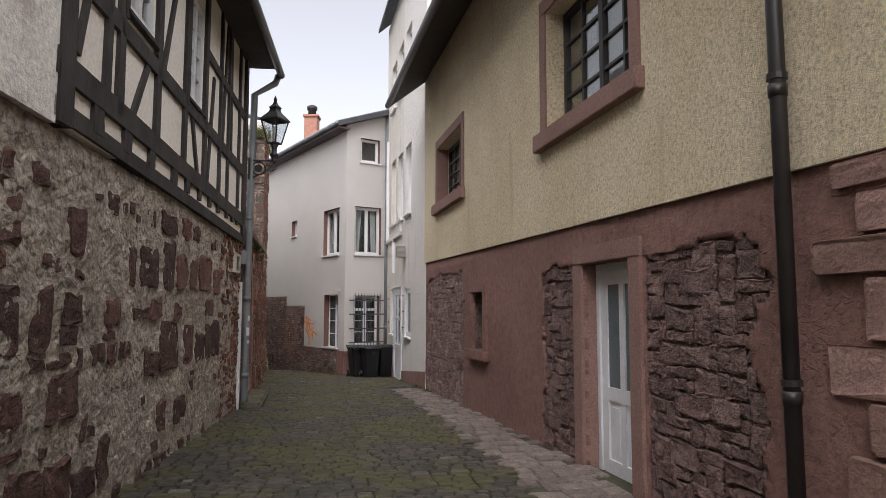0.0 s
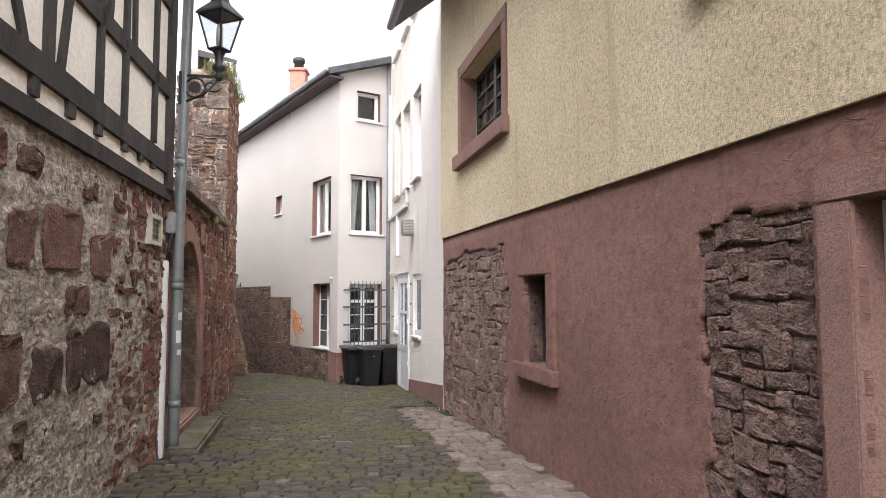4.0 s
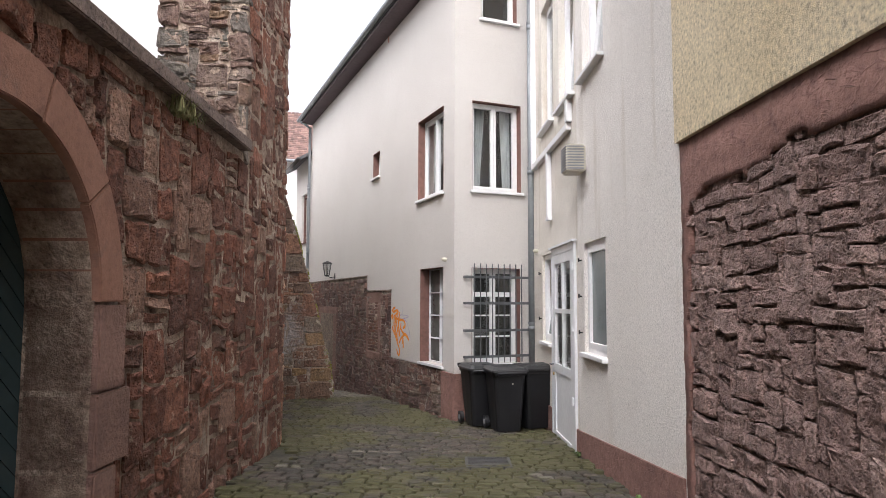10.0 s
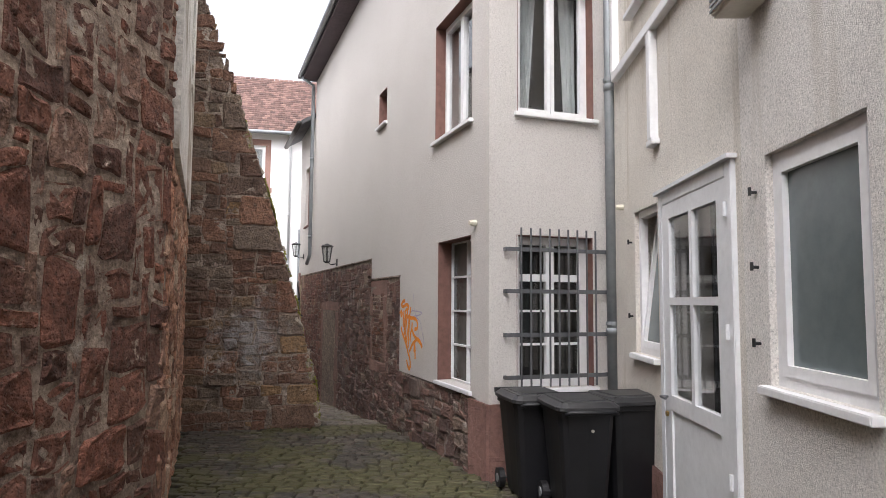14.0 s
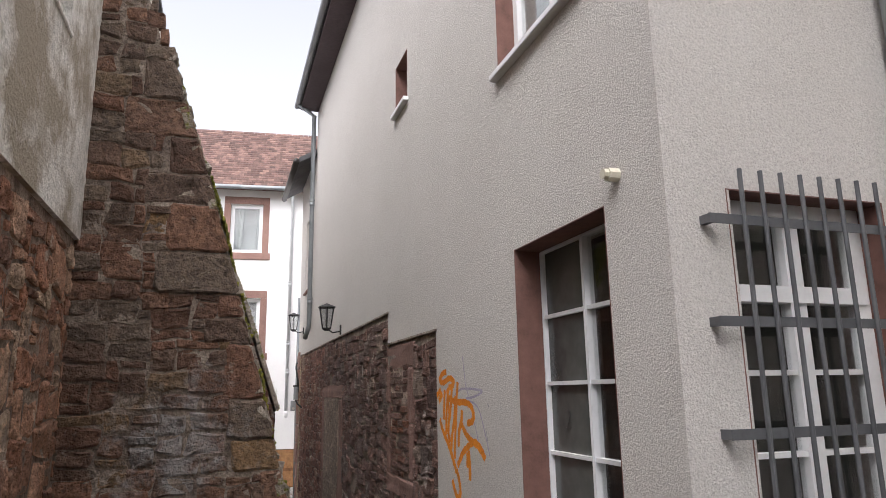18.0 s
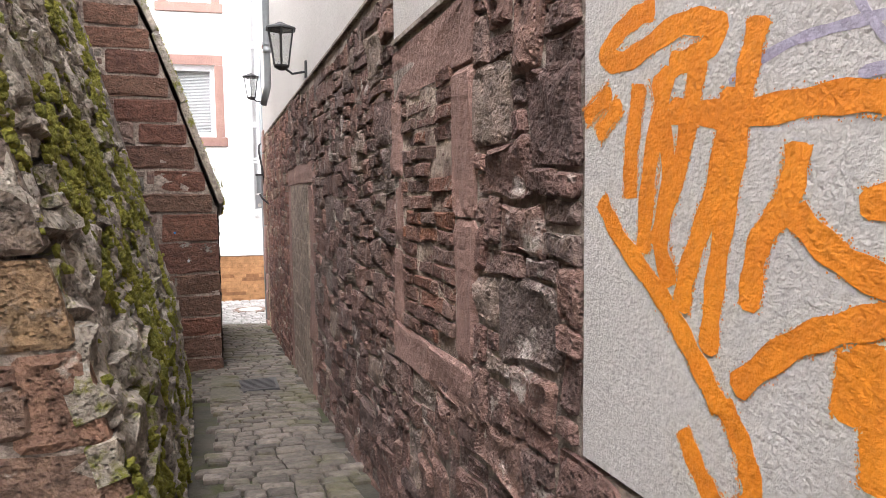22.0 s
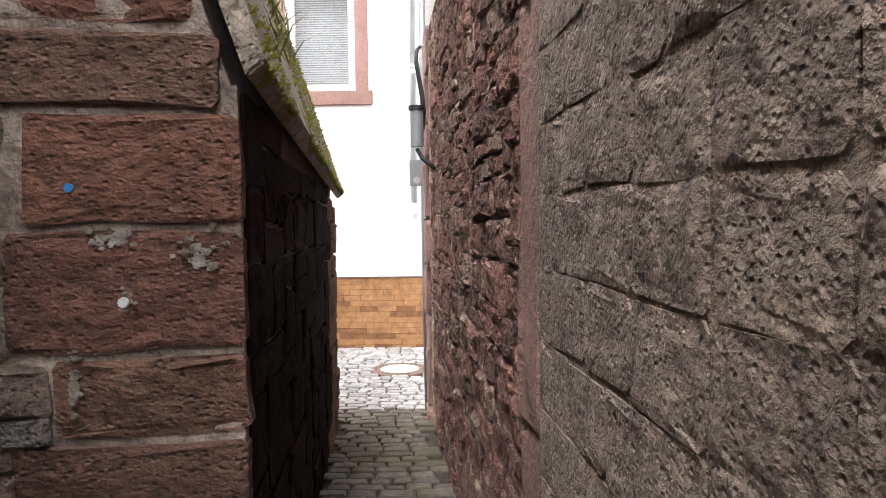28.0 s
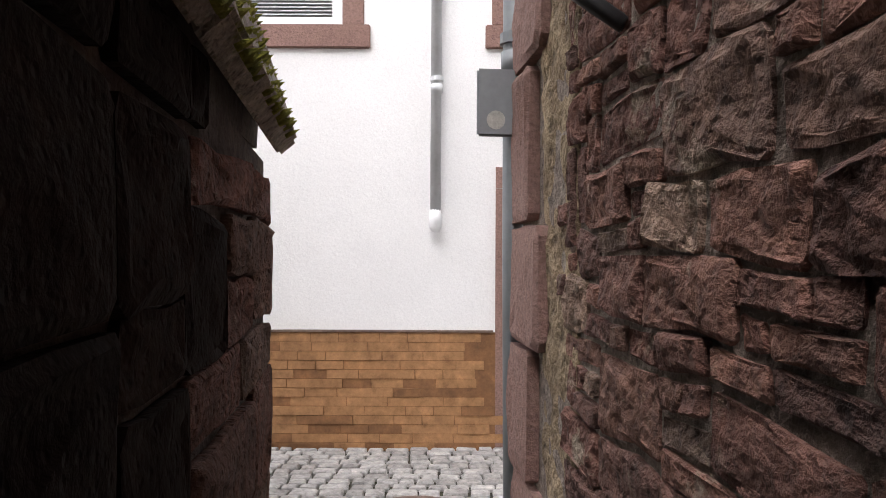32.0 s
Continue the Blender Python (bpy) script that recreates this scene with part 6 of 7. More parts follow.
tb.prism(AW, [(5.3, 6.02), (7.24, 6.02), (6.9, 6.2), (6.3, 6.34), (5.7, 6.3)], -0.85, -0.06)
part("tower_core", tb, MORTAR_RED, wall_a)
TF = Face((AW.at(5.3, 0, -0.92).x, AW.at(5.3, 0, -0.92).y), (AW.at(5.3, 0, 0.03).x, AW.at(5.3, 0, 0.03).y), 1)
TF.n = -AW.d
rects = pack(-0.05, 0.95, 2.6, 6.2, 0.11, 0.08, lambda u, z: z < 6.02, SIZES_RED, random.Random(33))
masonry(wall_a, TF, rects, M_GREY, lambda u, z: True, 0.02, 0.05, 0.035, 33, 0.018, base=-0.02, skew=0.15)
# coping slabs
for k in range(5):
    u0 = 0.75 + k * 0.89
    part("coping_slab", Build().prism(Face((AW.at(u0, 0).x, AW.at(u0, 0).y), (AW.at(u0, 0, 1).x, AW.at(u0, 0, 1).y), 1), [(-0.6, 3.06), (0.10, 3.04), (0.10, 3.15), (0.02, 3.20), (-0.6, 3.30)], -0.004, -0.878),
         COPING, wall_a, "weathered sandstone coping slab", bevel=0.012)


def tuft(c, n, h, spread, seed, parent):
    rr = random.Random(seed)
    b = Build()
    for _ in range(n):
        p = Vector(c) + Vector((rr.gauss(0, spread), rr.gauss(0, spread), rr.uniform(-0.02, 0.02)))
        d = Vector((rr.gauss(0, 0.5), rr.gauss(0, 0.5), 1)).normalized()
        hh = h * rr.uniform(0.4, 1.1)
        s = Vector((d.y, -d.x, 0.01)).normalized() * 0.006
        mid = p + d * hh * 0.6
        tip = p + d * hh + Vector((d.x, d.y, -0.4)) * hh * 0.35
        b.add([p - s, p + s, mid + s * 0.7, mid - s * 0.7, tip], [(0, 1, 2, 3), (3, 2, 4)])
    return part("blades", b, GRASS, parent)


gt = thing("grass_tuft", "dry grass growing on top of the tower stump", "grass", kind="stuff")
for k in range(7):
    tuft(AW.at(5.32 + 0.27 * k, 6.05 + 0.1 * math.sin(k), -0.1 - 0.14 * (k % 3)), 300, 0.42, 0.12, k, gt)
gt2 = thing("grass_tuft", "grass growing below the coping", "grass", kind="stuff")
for k in range(3):
    tuft(AW.at(3.3 + 0.16 * k, 2.92, 0.03), 60, 0.2, 0.05, 20 + k, gt2)

# gate leaf, step and courtyard behind the arch
gate = thing("gate_leaf", "closed dark teal gate leaf with slanting boards", "gate")
LU0, LU1 = 1.54, AU + AR + 0.07


def leaf_top(u):
    return AS + math.sqrt(max(0.0, (AR + 0.07) ** 2 - (u - AU) ** 2))


def board_poly(k):
    """One slanting board of the leaf: a band that falls towards the hinges, cut off at the leaf's edge and its round top."""
    lo, hi = [], []
    for i in range(11):
        u = LU0 + 0.09 + (LU1 - LU0 - 0.12) * i / 10
        z = -1.0 + k * 0.142 + 0.62 * (1 - i / 10)
        t = leaf_top(u) - 0.05
        a, e = max(0.02, min(z + 0.006, t)), max(0.02, min(z + 0.134, t))
        if e - a > 0.004:
            lo.append((u, a))
            hi.append((u, e))
    return lo + hi[::-1] if len(lo) > 1 else None


leafp = [(LU0, -0.02), (LU1, -0.02), (LU1, AS)] + [(LU1 - (LU1 - LU0) * k / 12, leaf_top(LU1 - (LU1 - LU0) * k / 12)) for k in range(1, 13)]
part("leaf", Build().prism(AW, leafp, -0.49, -0.445), TEAL, gate)
for k in range(26):
    q = board_poly(k)
    if q:
        part("board", Build().prism(AW, q, -0.446, -0.436), TEAL, gate)
part("edge_strip", Build().box(AW, LU0 - 0.015, LU0 + 0.075, -0.01, leaf_top(LU0) - 0.05, -0.47, -0.425), TEAL, gate)
st = thing("door_step", "worn stone step in front of the gateway", "step")
part("slab", Build().box(AW, -0.15, 2.05, -0.6, -0.005, 0.05, 0.42), SLAB, st, bevel=0.03)
part("threshold", Build().box(AW, AU - AR - 0.05, AU + AR + 0.05, -0.6, 0.08, -0.5, 0.06), QUOIN, st, bevel=0.03)
yard = thing("courtyard_house", "white plastered building behind the gateway wall", "house", kind="structure")
part("wall_front", Build().box(AW, -0.5, 8.5, -0.5, 9.5, -3.6, -3.3), FACADEWHITE, yard)
part("wall_end", Build().box(AW, 7.32, 7.55, -0.5, 8.6, -3.3, -0.95), FACADEWHITE, yard)
part("wall_near", Build().box(AW, -0.5, -0.3, -0.5, 7, -3.6, -0.6), FACADEWHITE, yard)
part("roof", Build().box(AW, -0.6, 8.6, 9.5, 9.7, -6.0, -3.1), ROOFDARK, yard)
YC, YS = 6.0, 1.4
ring2 = [(YC - 0.95 * math.cos(math.pi * k / 14), YS + 0.95 * math.sin(math.pi * k / 14)) for k in range(15)]
ring1 = [(YC - 1.33 * math.cos(math.pi * k / 14), YS + 1.33 * math.sin(math.pi * k / 14)) for k in range(15)]
dy = thing("door_3", "dark teal arched door in an orange sandstone arch across the courtyard", "door", kind="structure")
part("arch_frame", Build().prism(AW, [(YC - 1.33, -0.3)] + ring1 + [(YC + 1.33, -0.3), (YC + 0.95, -0.3)] + ring2[::-1] + [(YC - 0.95, -0.3)], -3.3, -3.22), ORANGESTONE, dy)
part("door_leaf", Build().prism(AW, [(YC - 0.94, -0.3)] + ring2 + [(YC + 0.94, -0.3)], -3.299, -3.27), TEAL, dy)
for k in range(17):
    z = -0.25 + k * 0.14
    for g in (-1, 1):
        if z + 0.4 < YS + 0.75:
            part("board", Build().prism(AW, [(YC + g * 0.03, z + 0.4), (YC + g * 0.82, z), (YC + g * 0.82, z + 0.128), (YC + g * 0.03, z + 0.528)][::g], -3.272, -3.262), TEAL, dy)
part("kick_board", Build().box(AW, YC - 0.93, YC + 0.93, -0.31, -0.24, -3.30, -3.255), IRON, dy)
part("window_surround", Build().box(AW, 0.55, 1.3, 3.6, 5.2, -3.3, -3.25), QUOIN, yard)


# ---- wall after the bend, and the house above it ----
wall_r = thing("bend_wall", "red sandstone rubble wall below stained old plaster", "stone wall", kind="structure")
part("mortar_core", Build().box(RW, -0.05, 16.5, -2.0, 2.55, -0.6, -0.014), MORTAR_RED, wall_r)
part("plaster_wall", wall_cells(Build(), RW, [0.6, 16.5], [2.55, 7.2], [(3.6, 4.5, 4.0, 5.5)], -0.5, 0.03), PEELED, wall_r, "stained old plaster wall above the stones")
part("rear_wall", Build().box(RW, 0.8, 16.5, -1.5, 7.2, -5.0, -4.7).box(RW, 16.3, 16.5, -2, 7.2, -4.7, -0.5), OLDPLASTER, wall_r)
part("roof", Build().prism(Face((RW.at(0.6, 0).x, RW.at(0.6, 0).y), (RW.at(0.6, 0, 1).x, RW.at(0.6, 0, 1).y), 1), [(0.1, 7.2), (0.1, 7.28), (-2.6, 7.5), (-5.3, 7.28), (-5.3, 7.2)], 0, -16.0), ROOFDARK, wall_r)
window("window_50", RW, 3.6, 4.5, 4.0, 5.5, "dark window high in the old plaster", 1, 1, 0.12, 0.06, 0.03, DARKWOOD, 0.05, OLDPLASTER, back=0.4)
rects = pack(-0.05, 6.0, -1.1, 2.58, 0.13, 0.105, lambda u, z: z < 2.5, SIZES_RED, random.Random(41))
masonry(wall_r, RW, rects, M_BEND, lambda u, z: z > -0.6, 0.034, 0.036, 0.055, 41, 0.013, base=-0.026, cap=250, sc=3.4, skew=0.16)

# ---- first buttress ----
but1 = thing("buttress", "battered stone buttress with a mossy sloping flank", "buttress", kind="structure")
PROF = [(2.09, -0.9), (2.05, -0.55), (1.99, 0.03), (1.48, 1.93), (1.20, 2.94), (0.70, 4.47), (0.60, 4.85), (0.30, 5.6), (-0.3, 7.0)]


def flank(z):
    """Where the sloping flank stands at a height, along the buttress's front."""
    for (a, p), (c, q) in zip(PROF, PROF[1:]):
        if p <= z <= q:
            return a + (c - a) * (z - p) / (q - p)
    return PROF[0][0] if z < PROF[0][1] else PROF[-1][0]


DEPTH1 = 4.5
part("core", Build().prism(B1, [(-0.4, -2.0), (1.96, -2.0)] + [(a - 0.13, z) for a, z in PROF] + [(-0.5, 7.0)], -DEPTH1, -0.02), MORTAR_DARK, but1)
part("joint_bed", Build().prism(B1, [(-0.4, -2.0), (1.96, -2.0)] + [(a - 0.10, z) for a, z in PROF] + [(-0.5, 7.0)], -0.03, -0.010), MORTAR_PINK, but1)
# dressed blocks up the sloping edge: how far each reaches in, its foot and its head
EDGE1 = ((1.30, -0.62, -0.28), (1.52, -0.28, 0.03), (1.55, 0.03, 0.20), (1.66, 0.20, 0.50), (1.40, 0.50, 0.79), (1.36, 0.79, 1.14), (1.31, 1.14, 1.64), (1.11, 1.64, 1.88), (1.22, 1.88, 2.10), (0.66, 2.10, 2.49), (0.74, 2.49, 2.95), (0.50, 2.95, 3.25), (0.72, 3.25, 3.60), (0.30, 3.60, 3.98), (0.45, 3.98, 4.4))
for k, (ul, p, q) in enumerate(EDGE1):
    e0, e1 = flank(p) - 0.015, flank(q) - 0.015
    worn(part("edge_block", Build().add(*stone(B1, (ul, (e0 + e1) / 2, p, q), 0.014, 0.045, random.Random(500 + k), 0.016, 5.1, 0.012, base=-0.025, poly=[(ul, p), (e0, p), (e1, q), (ul, q)])), M_FRONT[0], but1, "larger block at the buttress's edge"))
rects = pack(-0.02, 2.12, -0.95, 6.2, 0.115, 0.09, lambda u, z: u < flank(z) - 0.02 and not any(p < z < q and u > ul for ul, p, q in EDGE1), [(3, 2), (2, 2), (3, 2), (4, 2), (2, 1), (3, 1), (3, 2), (2, 2)], random.Random(51))
rects = [(a, flank((p + q) / 2) - 0.01 if c > flank((p + q) / 2) - 0.10 else c, p, q) for a, c, p, q in rects]
masonry(but1, B1, rects, M_FRONT, lambda u, z: True, 0.016, 0.035, 0.045, 51, 0.012, base=-0.022, cap=280, sc=3.6, skew=0.17)
S1 = Face((B1.at(0, 0).x, B1.at(0, 0).y), (B1.at(0, 0, -1).x, B1.at(0, 0, -1).y), 1)


def lean1(u, z, o):
    """The flank: u runs away from the alley, z up, o outwards."""
    f = flank(z) - 0.03 - 0.03 * u
    return B1.at(f + o * 0.95, z + o * 0.3, -u)


rects = pack(0.0, DEPTH1, -1.3, 4.6, 0.15, 0.085, lambda u, z: True, [(2, 1), (3, 2), (2, 2), (2, 1), (3, 1), (4, 2), (2, 3)], random.Random(53))
masonry(but1, S1, rects, M_MOSSY, lambda u, z: z < 2.4, 0.02, 0.055, 0.045, 53, 0.020, cap=300, lean=lean1, sc=3.5, base=-0.02, skew=0.25)
rm = random.Random(55)
cush = Build()
for k in range(34000):
    u, z = rm.uniform(0.0, DEPTH1), rm.uniform(-0.9, 3.4)
    if noise.noise(Vector((u * 1.5, z * 1.5, 8.0))) + 0.55 * noise.noise(Vector((u * 6, z * 6, 3.0))) + 0.06 * max(0.0, 1.5 - u) < 0.10:
        continue
    r = rm.uniform(0.009, 0.022)
    c = lean1(u, z, 0.022 + 0.02 * noise.noise(Vector((u * 5, z * 5, 1.0))))
    dn = (lean1(u, z, 0.1) - lean1(u, z, 0.0)).normalized()
    t1 = dn.orthogonal().normalized()
    t2 = dn.cross(t1)
    tip = c + dn * rm.uniform(0.012, 0.034) + t1 * rm.uniform(-0.012, 0.012) + t2 * rm.uniform(-0.012, 0.012)
    base = [c + (t1 * math.cos(j * math.tau / 4) + t2 * math.sin(j * math.tau / 4)) * r for j in range(4)]
    cush.add(base + [p + (tip - c) * 0.7 for p in base] + [tip], [(i, (i + 1) % 4, 4 + (i + 1) % 4, 4 + i) for i in range(4)] + [(4 + i, 4 + (i + 1) % 4, 8) for i in range(4)])
part("moss_cushion", cush, MOSS, but1, "bright green moss on the flank", smooth=True, kind="stuff")
# ---- second buttress ----
but2 = thing("buttress", "red sandstone buttress with a mossy sloping slab top", "buttress", kind="structure")
W2 = B2.length
B2TOP, D2 = 0.86, 4.02
PROF2 = [(W2, B2TOP), (W2 - 0.40, 2.10), (W2 - 0.68, 2.92), (W2 - 1.06, 3.85), (W2 - 2.2, 6.4)]


def flank2(z):
    if z < B2TOP:
        return W2
    for (a, p), (c, q) in zip(PROF2, PROF2[1:]):
        if p <= z <= q:
            return a + (c - a) * (z - p) / (q - p)
    return PROF2[-1][0]


part("core", Build().hexa([B2.at(u, z, o) for o, dz in ((-D2, -0.24), (-0.04, 0)) for u, z in ((-0.6, -2), (W2 - 0.03, -2), (W2 - 0.03, B2TOP + dz), (-0.6, B2TOP + dz))])
     .prism(B2, [(-0.6, B2TOP - 0.2), (W2 - 0.05, B2TOP - 0.2)] + [(a - 0.04, z) for a, z in PROF2] + [(-0.6, 6.4)], -D2, -0.04), MORTAR_DARK, but2)
part("joint_bed", Build().prism(B2, [(-0.6, -2), (W2 - 0.02, -2), (W2 - 0.02, B2TOP)] + [(a - 0.04, z) for a, z in PROF2] + [(-0.6, 6.4)], -0.05, -0.006), MORTAR_PINK, but2)
COURSES2 = ((-1.55, 0.62), (-1.26, 0.85), (-1.0, 0.55), (-0.74, 0.80), (-0.49, 0.72), (-0.22, 0.61), (0.04, 0.74), (0.43, 0.67), (0.78, 0.95), (1.03, 0.6), (1.31, 0.85), (1.60, 0.55), (1.86, 0.72), (2.15, 0.9), (2.41, 0.6), (2.70, 0.8), (2.96, 0.6), (3.22, 0.0))
for k, ((z, L), (z1, _)) in enumerate(zip(COURSES2, COURSES2[1:])):
    h = z1 - z
    right = min(flank2(z1), flank2(z)) + 0.004
    worn(part("quoin_block", Build().add(*stone(B2, (right - L, right, z, z1), 0.030, 0.026, random.Random(60 + k), 0.014, 2.0, 0.009, base=-0.012)), M_BLOCK[0], but2, "dressed red sandstone block"))
    rects = pack(-0.5, right - L, z, z1, 0.10, h / 3, lambda u, z: True, [(2, 1), (3, 2), (2, 1), (3, 1), (2, 2), (3, 2)], random.Random(80 + k))
    masonry(but2, B2, rects, M_GREY, lambda u, z: True, 0.016, 0.035, 0.02, 61 + k, 0.010, base=-0.022, skew=0.14)
S2 = Face((B2.at(W2, 0).x, B2.at(W2, 0).y), (B2.at(W2, 0, -1).x, B2.at(W2, 0, -1).y), 1)
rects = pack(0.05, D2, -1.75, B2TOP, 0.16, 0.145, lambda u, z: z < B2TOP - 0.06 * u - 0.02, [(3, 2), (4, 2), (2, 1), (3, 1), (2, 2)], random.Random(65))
# the inner flank gets the shade-dark stone
masonry(but2, S2, [r for r in rects if r[1] < 3.55], M_SHADE, lambda u, z: True, 0.014, 0.018, 0.02, 65, 0.007, base=-0.022, skew=0.08)
# the end that the street lights keeps the ordinary red stone
masonry(but2, S2, [r for r in rects if r[1] >= 3.55], M_BLOCK, lambda u, z: True, 0.014, 0.018, 0.02, 66, 0.008, base=-0.022, skew=0.08)
# slab cap: five slabs up the slope, along the depth
for j in range(4):
    o0, o1 = 0.02 - j * 1.02, 0.02 - (j + 1) * 1.02 + 0.012
    dz0, dz1 = -0.06 * max(0, -o0), -0.06 * -o1
    for (a, p), (c, q) in zip(PROF2[:3], PROF2[1:4]):
        lo = (a + (0.012 if a == W2 else 0.02), p + (0.02 if a == W2 else 0))
        cs = [B2.at(u, zz + dz, o) for o, dz in ((o1, dz1), (o0, dz0)) for u, zz in (lo, (lo[0] + 0.06, lo[1] + 0.05), (c + 0.08, q + 0.02), (c + 0.0, q - 0.02))]
        part("cap_slab", Build().hexa(cs), M_MOSSY[0], but2, "mossy stone slab", bevel=0.012)
cush2 = Build()
rm = random.Random(56)
for k in range(5200):
    o_, s_ = rm.uniform(-3.9, 0.0), rm.random() ** 1.3
    if noise.noise(Vector((o_ * 1.5, s_ * 3, 5.0))) + 0.5 * noise.noise(Vector((o_ * 7, s_ * 9, 2.0))) < -0.05:
        continue
    i = min(2, int(s_ * 3))
    (a, p), (c_, q) = PROF2[i], PROF2[i + 1]
    f = s_ * 3 - i
    pt = B2.at(a + (c_ - a) * f + 0.075, p + (q - p) * f + 0.045 + 0.06 * o_, o_)
    up = (B2.d * 0.9 + Vector((0, 0, 0.45))).normalized()
    t1 = up.orthogonal().normalized()
    t2 = up.cross(t1)
    r = rm.uniform(0.005, 0.013)
    tip = pt + up * rm.uniform(0.008, 0.03) + t1 * rm.uniform(-0.01, 0.01)
    ring_ = [pt - up * 0.02 + (t1 * math.cos(j * math.tau / 4) + t2 * math.sin(j * math.tau / 4)) * r for j in range(4)]
    cush2.add(ring_ + [v + (tip - pt) * 0.8 for v in ring_] + [tip], [(j, (j + 1) % 4, 4 + (j + 1) % 4, 4 + j) for j in range(4)] + [(4 + j, 4 + (j + 1) % 4, 8) for j in range(4)])
part("moss_cushion", cush2, MOSS, but2, "bright green moss on the slabs", kind="stuff")
tf = thing("grass_tuft", "weeds growing on the buttress top", "grass", kind="stuff")
for k in range(4):
    tuft(B2.at(W2 - 0.02 - 0.08 * k, 1.1 + 0.22 * k, -0.7 - 0.5 * k), 26, 0.22, 0.04, 70 + k, tf)
for nm, lab, cat, mt, u, z, r in (("paint_dab", "small blue paint dab on the stone", "paint dab", BLUE, W2 - 0.51, 0.55, 0.014), ("metal_bolt", "lead plug with a bolt end in the stone", "bolt", PALEZINC, W2 - 0.365, 0.205, 0.016)):
    t = thing(nm, lab, cat)
    part("spot", Build().tube([B2.at(u, z, -0.02), B2.at(u, z, 0.026)], r, 9), mt, t)
rm = random.Random(58)
for k, (cu, cz, ru, rz) in enumerate(((2.07, 0.35, 0.06, 0.055), (1.79, 0.395, 0.06, 0.02), (1.835, 0.205, 0.03, 0.03), (1.68, -0.06, 0.008, 0.08))):
    b = Build()
    for _ in range(26):
        u, z, r = cu + rm.gauss(0, 0.5) * ru, cz + rm.gauss(0, 0.5) * rz, rm.uniform(0.004, 0.015)
        rim = [(u + math.cos(i * math.tau / 9) * r * rm.uniform(0.7, 1.5), z + math.sin(i * math.tau / 9) * r * rm.uniform(0.5, 1.1)) for i in range(9)]
        h = 0.014 + rm.uniform(0, 0.004)
        b.add([B2.at(u, z, h)] + [B2.at(p, q, h - 0.001) for p, q in rim] + [B2.at(p, q, 0.0) for p, q in rim], [(0, 1 + i, 1 + (i + 1) % 9) for i in range(9)] + [(1 + i, 10 + i, 10 + (i + 1) % 9, 1 + (i + 1) % 9) for i in range(9)])
    part("lime_patch", b, LIMEGREY, but2, "grey lime stain")
gs = thing("graffiti", "green sprayed hook on the stones", "graffiti")
part("stroke", stroke(B2, [(W2 - 1.30, 0.20), (W2 - 1.14, 0.25), (W2 - 0.98, 0.19), (W2 - 1.0, 0.08), (W2 - 1.16, -0.02)], 0.05, 0.03), GREEN_SPRAY, gs)

# ---- house across the street ----
house_f = thing("street_house", "white plastered house with pink window frames and a tiled roof", "house", kind="structure")
FW = [(-1.22, -0.17, 2.42, 4.09), (-1.17, -0.19, 5.52, 7.08), (1.42, 2.4, 2.42, 4.09)]
FD_ = (1.44, 2.5, -1.5, 0.86)
part("wall_front", wall_cells(Build(), FH, [-9, 9], [-2.0, 7.55], FW + [FD_], -0.4, 0.0), FACADEWHITE, house_f)
part("rear_wall", Build().box(FH, -9, 9, -2.0, 7.5, -7.2, -6.9).box(FH, -9, -8.7, -2, 7.5, -6.9, -0.4).box(FH, 8.7, 9, -2, 7.5, -6.9, -0.4), FACADEWHITE, house_f)
for k, q in enumerate(FW):
    # the pale room box puts the panes' bright reflection into colour
    w = window("window_%d" % (k + 60), FH, *q, "white window with a slatted blind in a pink stone frame", 1, 1, 0.12, 0.05, sash=0.06, sill=0, curtain=k == 1, blind=k != 1, back=0.4, room=CURTAIN_GLARE)
    stone_frame(w, FH, *q, 0.2, 0.24, 0.22, PINKSTONE, 0.015, 0.04, -0.1)
dd = thing("door_4", "brown door in a pink stone frame", "door", kind="structure")
part("jamb", Build().box(FH, 1.26, 1.44, -1.5, 0.9, -0.2, 0.03), PINKSTONE, dd)
part("lintel", Build().box(FH, 1.26, 2.7, 0.904, 1.1, -0.2, 0.03), PINKSTONE, dd)
part("door_leaf", Build().box(FH, 1.44, 2.5, -1.5, 0.86, -0.2, -0.15), BROWNREVEAL, dd)
rects = []
zz = -1.545
k = 0
rr = random.Random(90)
while zz < -0.47:
    h = 0.085
    u = -6.0 + rr.uniform(-0.3, 0)
    while u < 6:
        w = rr.choice((0.26, 0.38, 0.52, 0.30))
        if not 1.2 < u + w / 2 < 2.6:
            rects.append((u, u + w, zz, zz + h))
        u += w
    zz += h
part("plinth", wall_cells(Build(), FH, [-9, 9], [-2.0, -0.435], [(1.26, 2.7, -2.0, -0.435)], 0.0, 0.03), CLADDING[0], house_f, "orange-brown stone-look cladding")
pl_ = Build()
rnd = random.Random(91)
cnt = 0
for q in rects:
    dpt = rnd.choice((0.032, 0.033, 0.034, 0.036, 0.042))
    bx = Build().hexa([FH.at(u, z, o) for o, s in ((0.02, 0), (dpt, 0.003)) for u, z in ((q[0] + s * rnd.uniform(0, 3), q[2] + 0.0005 + s * 0.5), (q[1] - 0.0005 - s, q[2] + 0.0005 + s * rnd.random()), (q[1] - 0.002 - s, q[3] - 0.002 - s * rnd.random()), (q[0] + s, q[3] - 0.002 - s))])
    if -2.0 < q[0] < 1.3:
        part("cladding_stone", bx, CLADDING[0], house_f)
    else:
        pl_.add(bx.v, bx.f)
part("cladding_rest", pl_, CLADDING[1], house_f, kind="stuff")
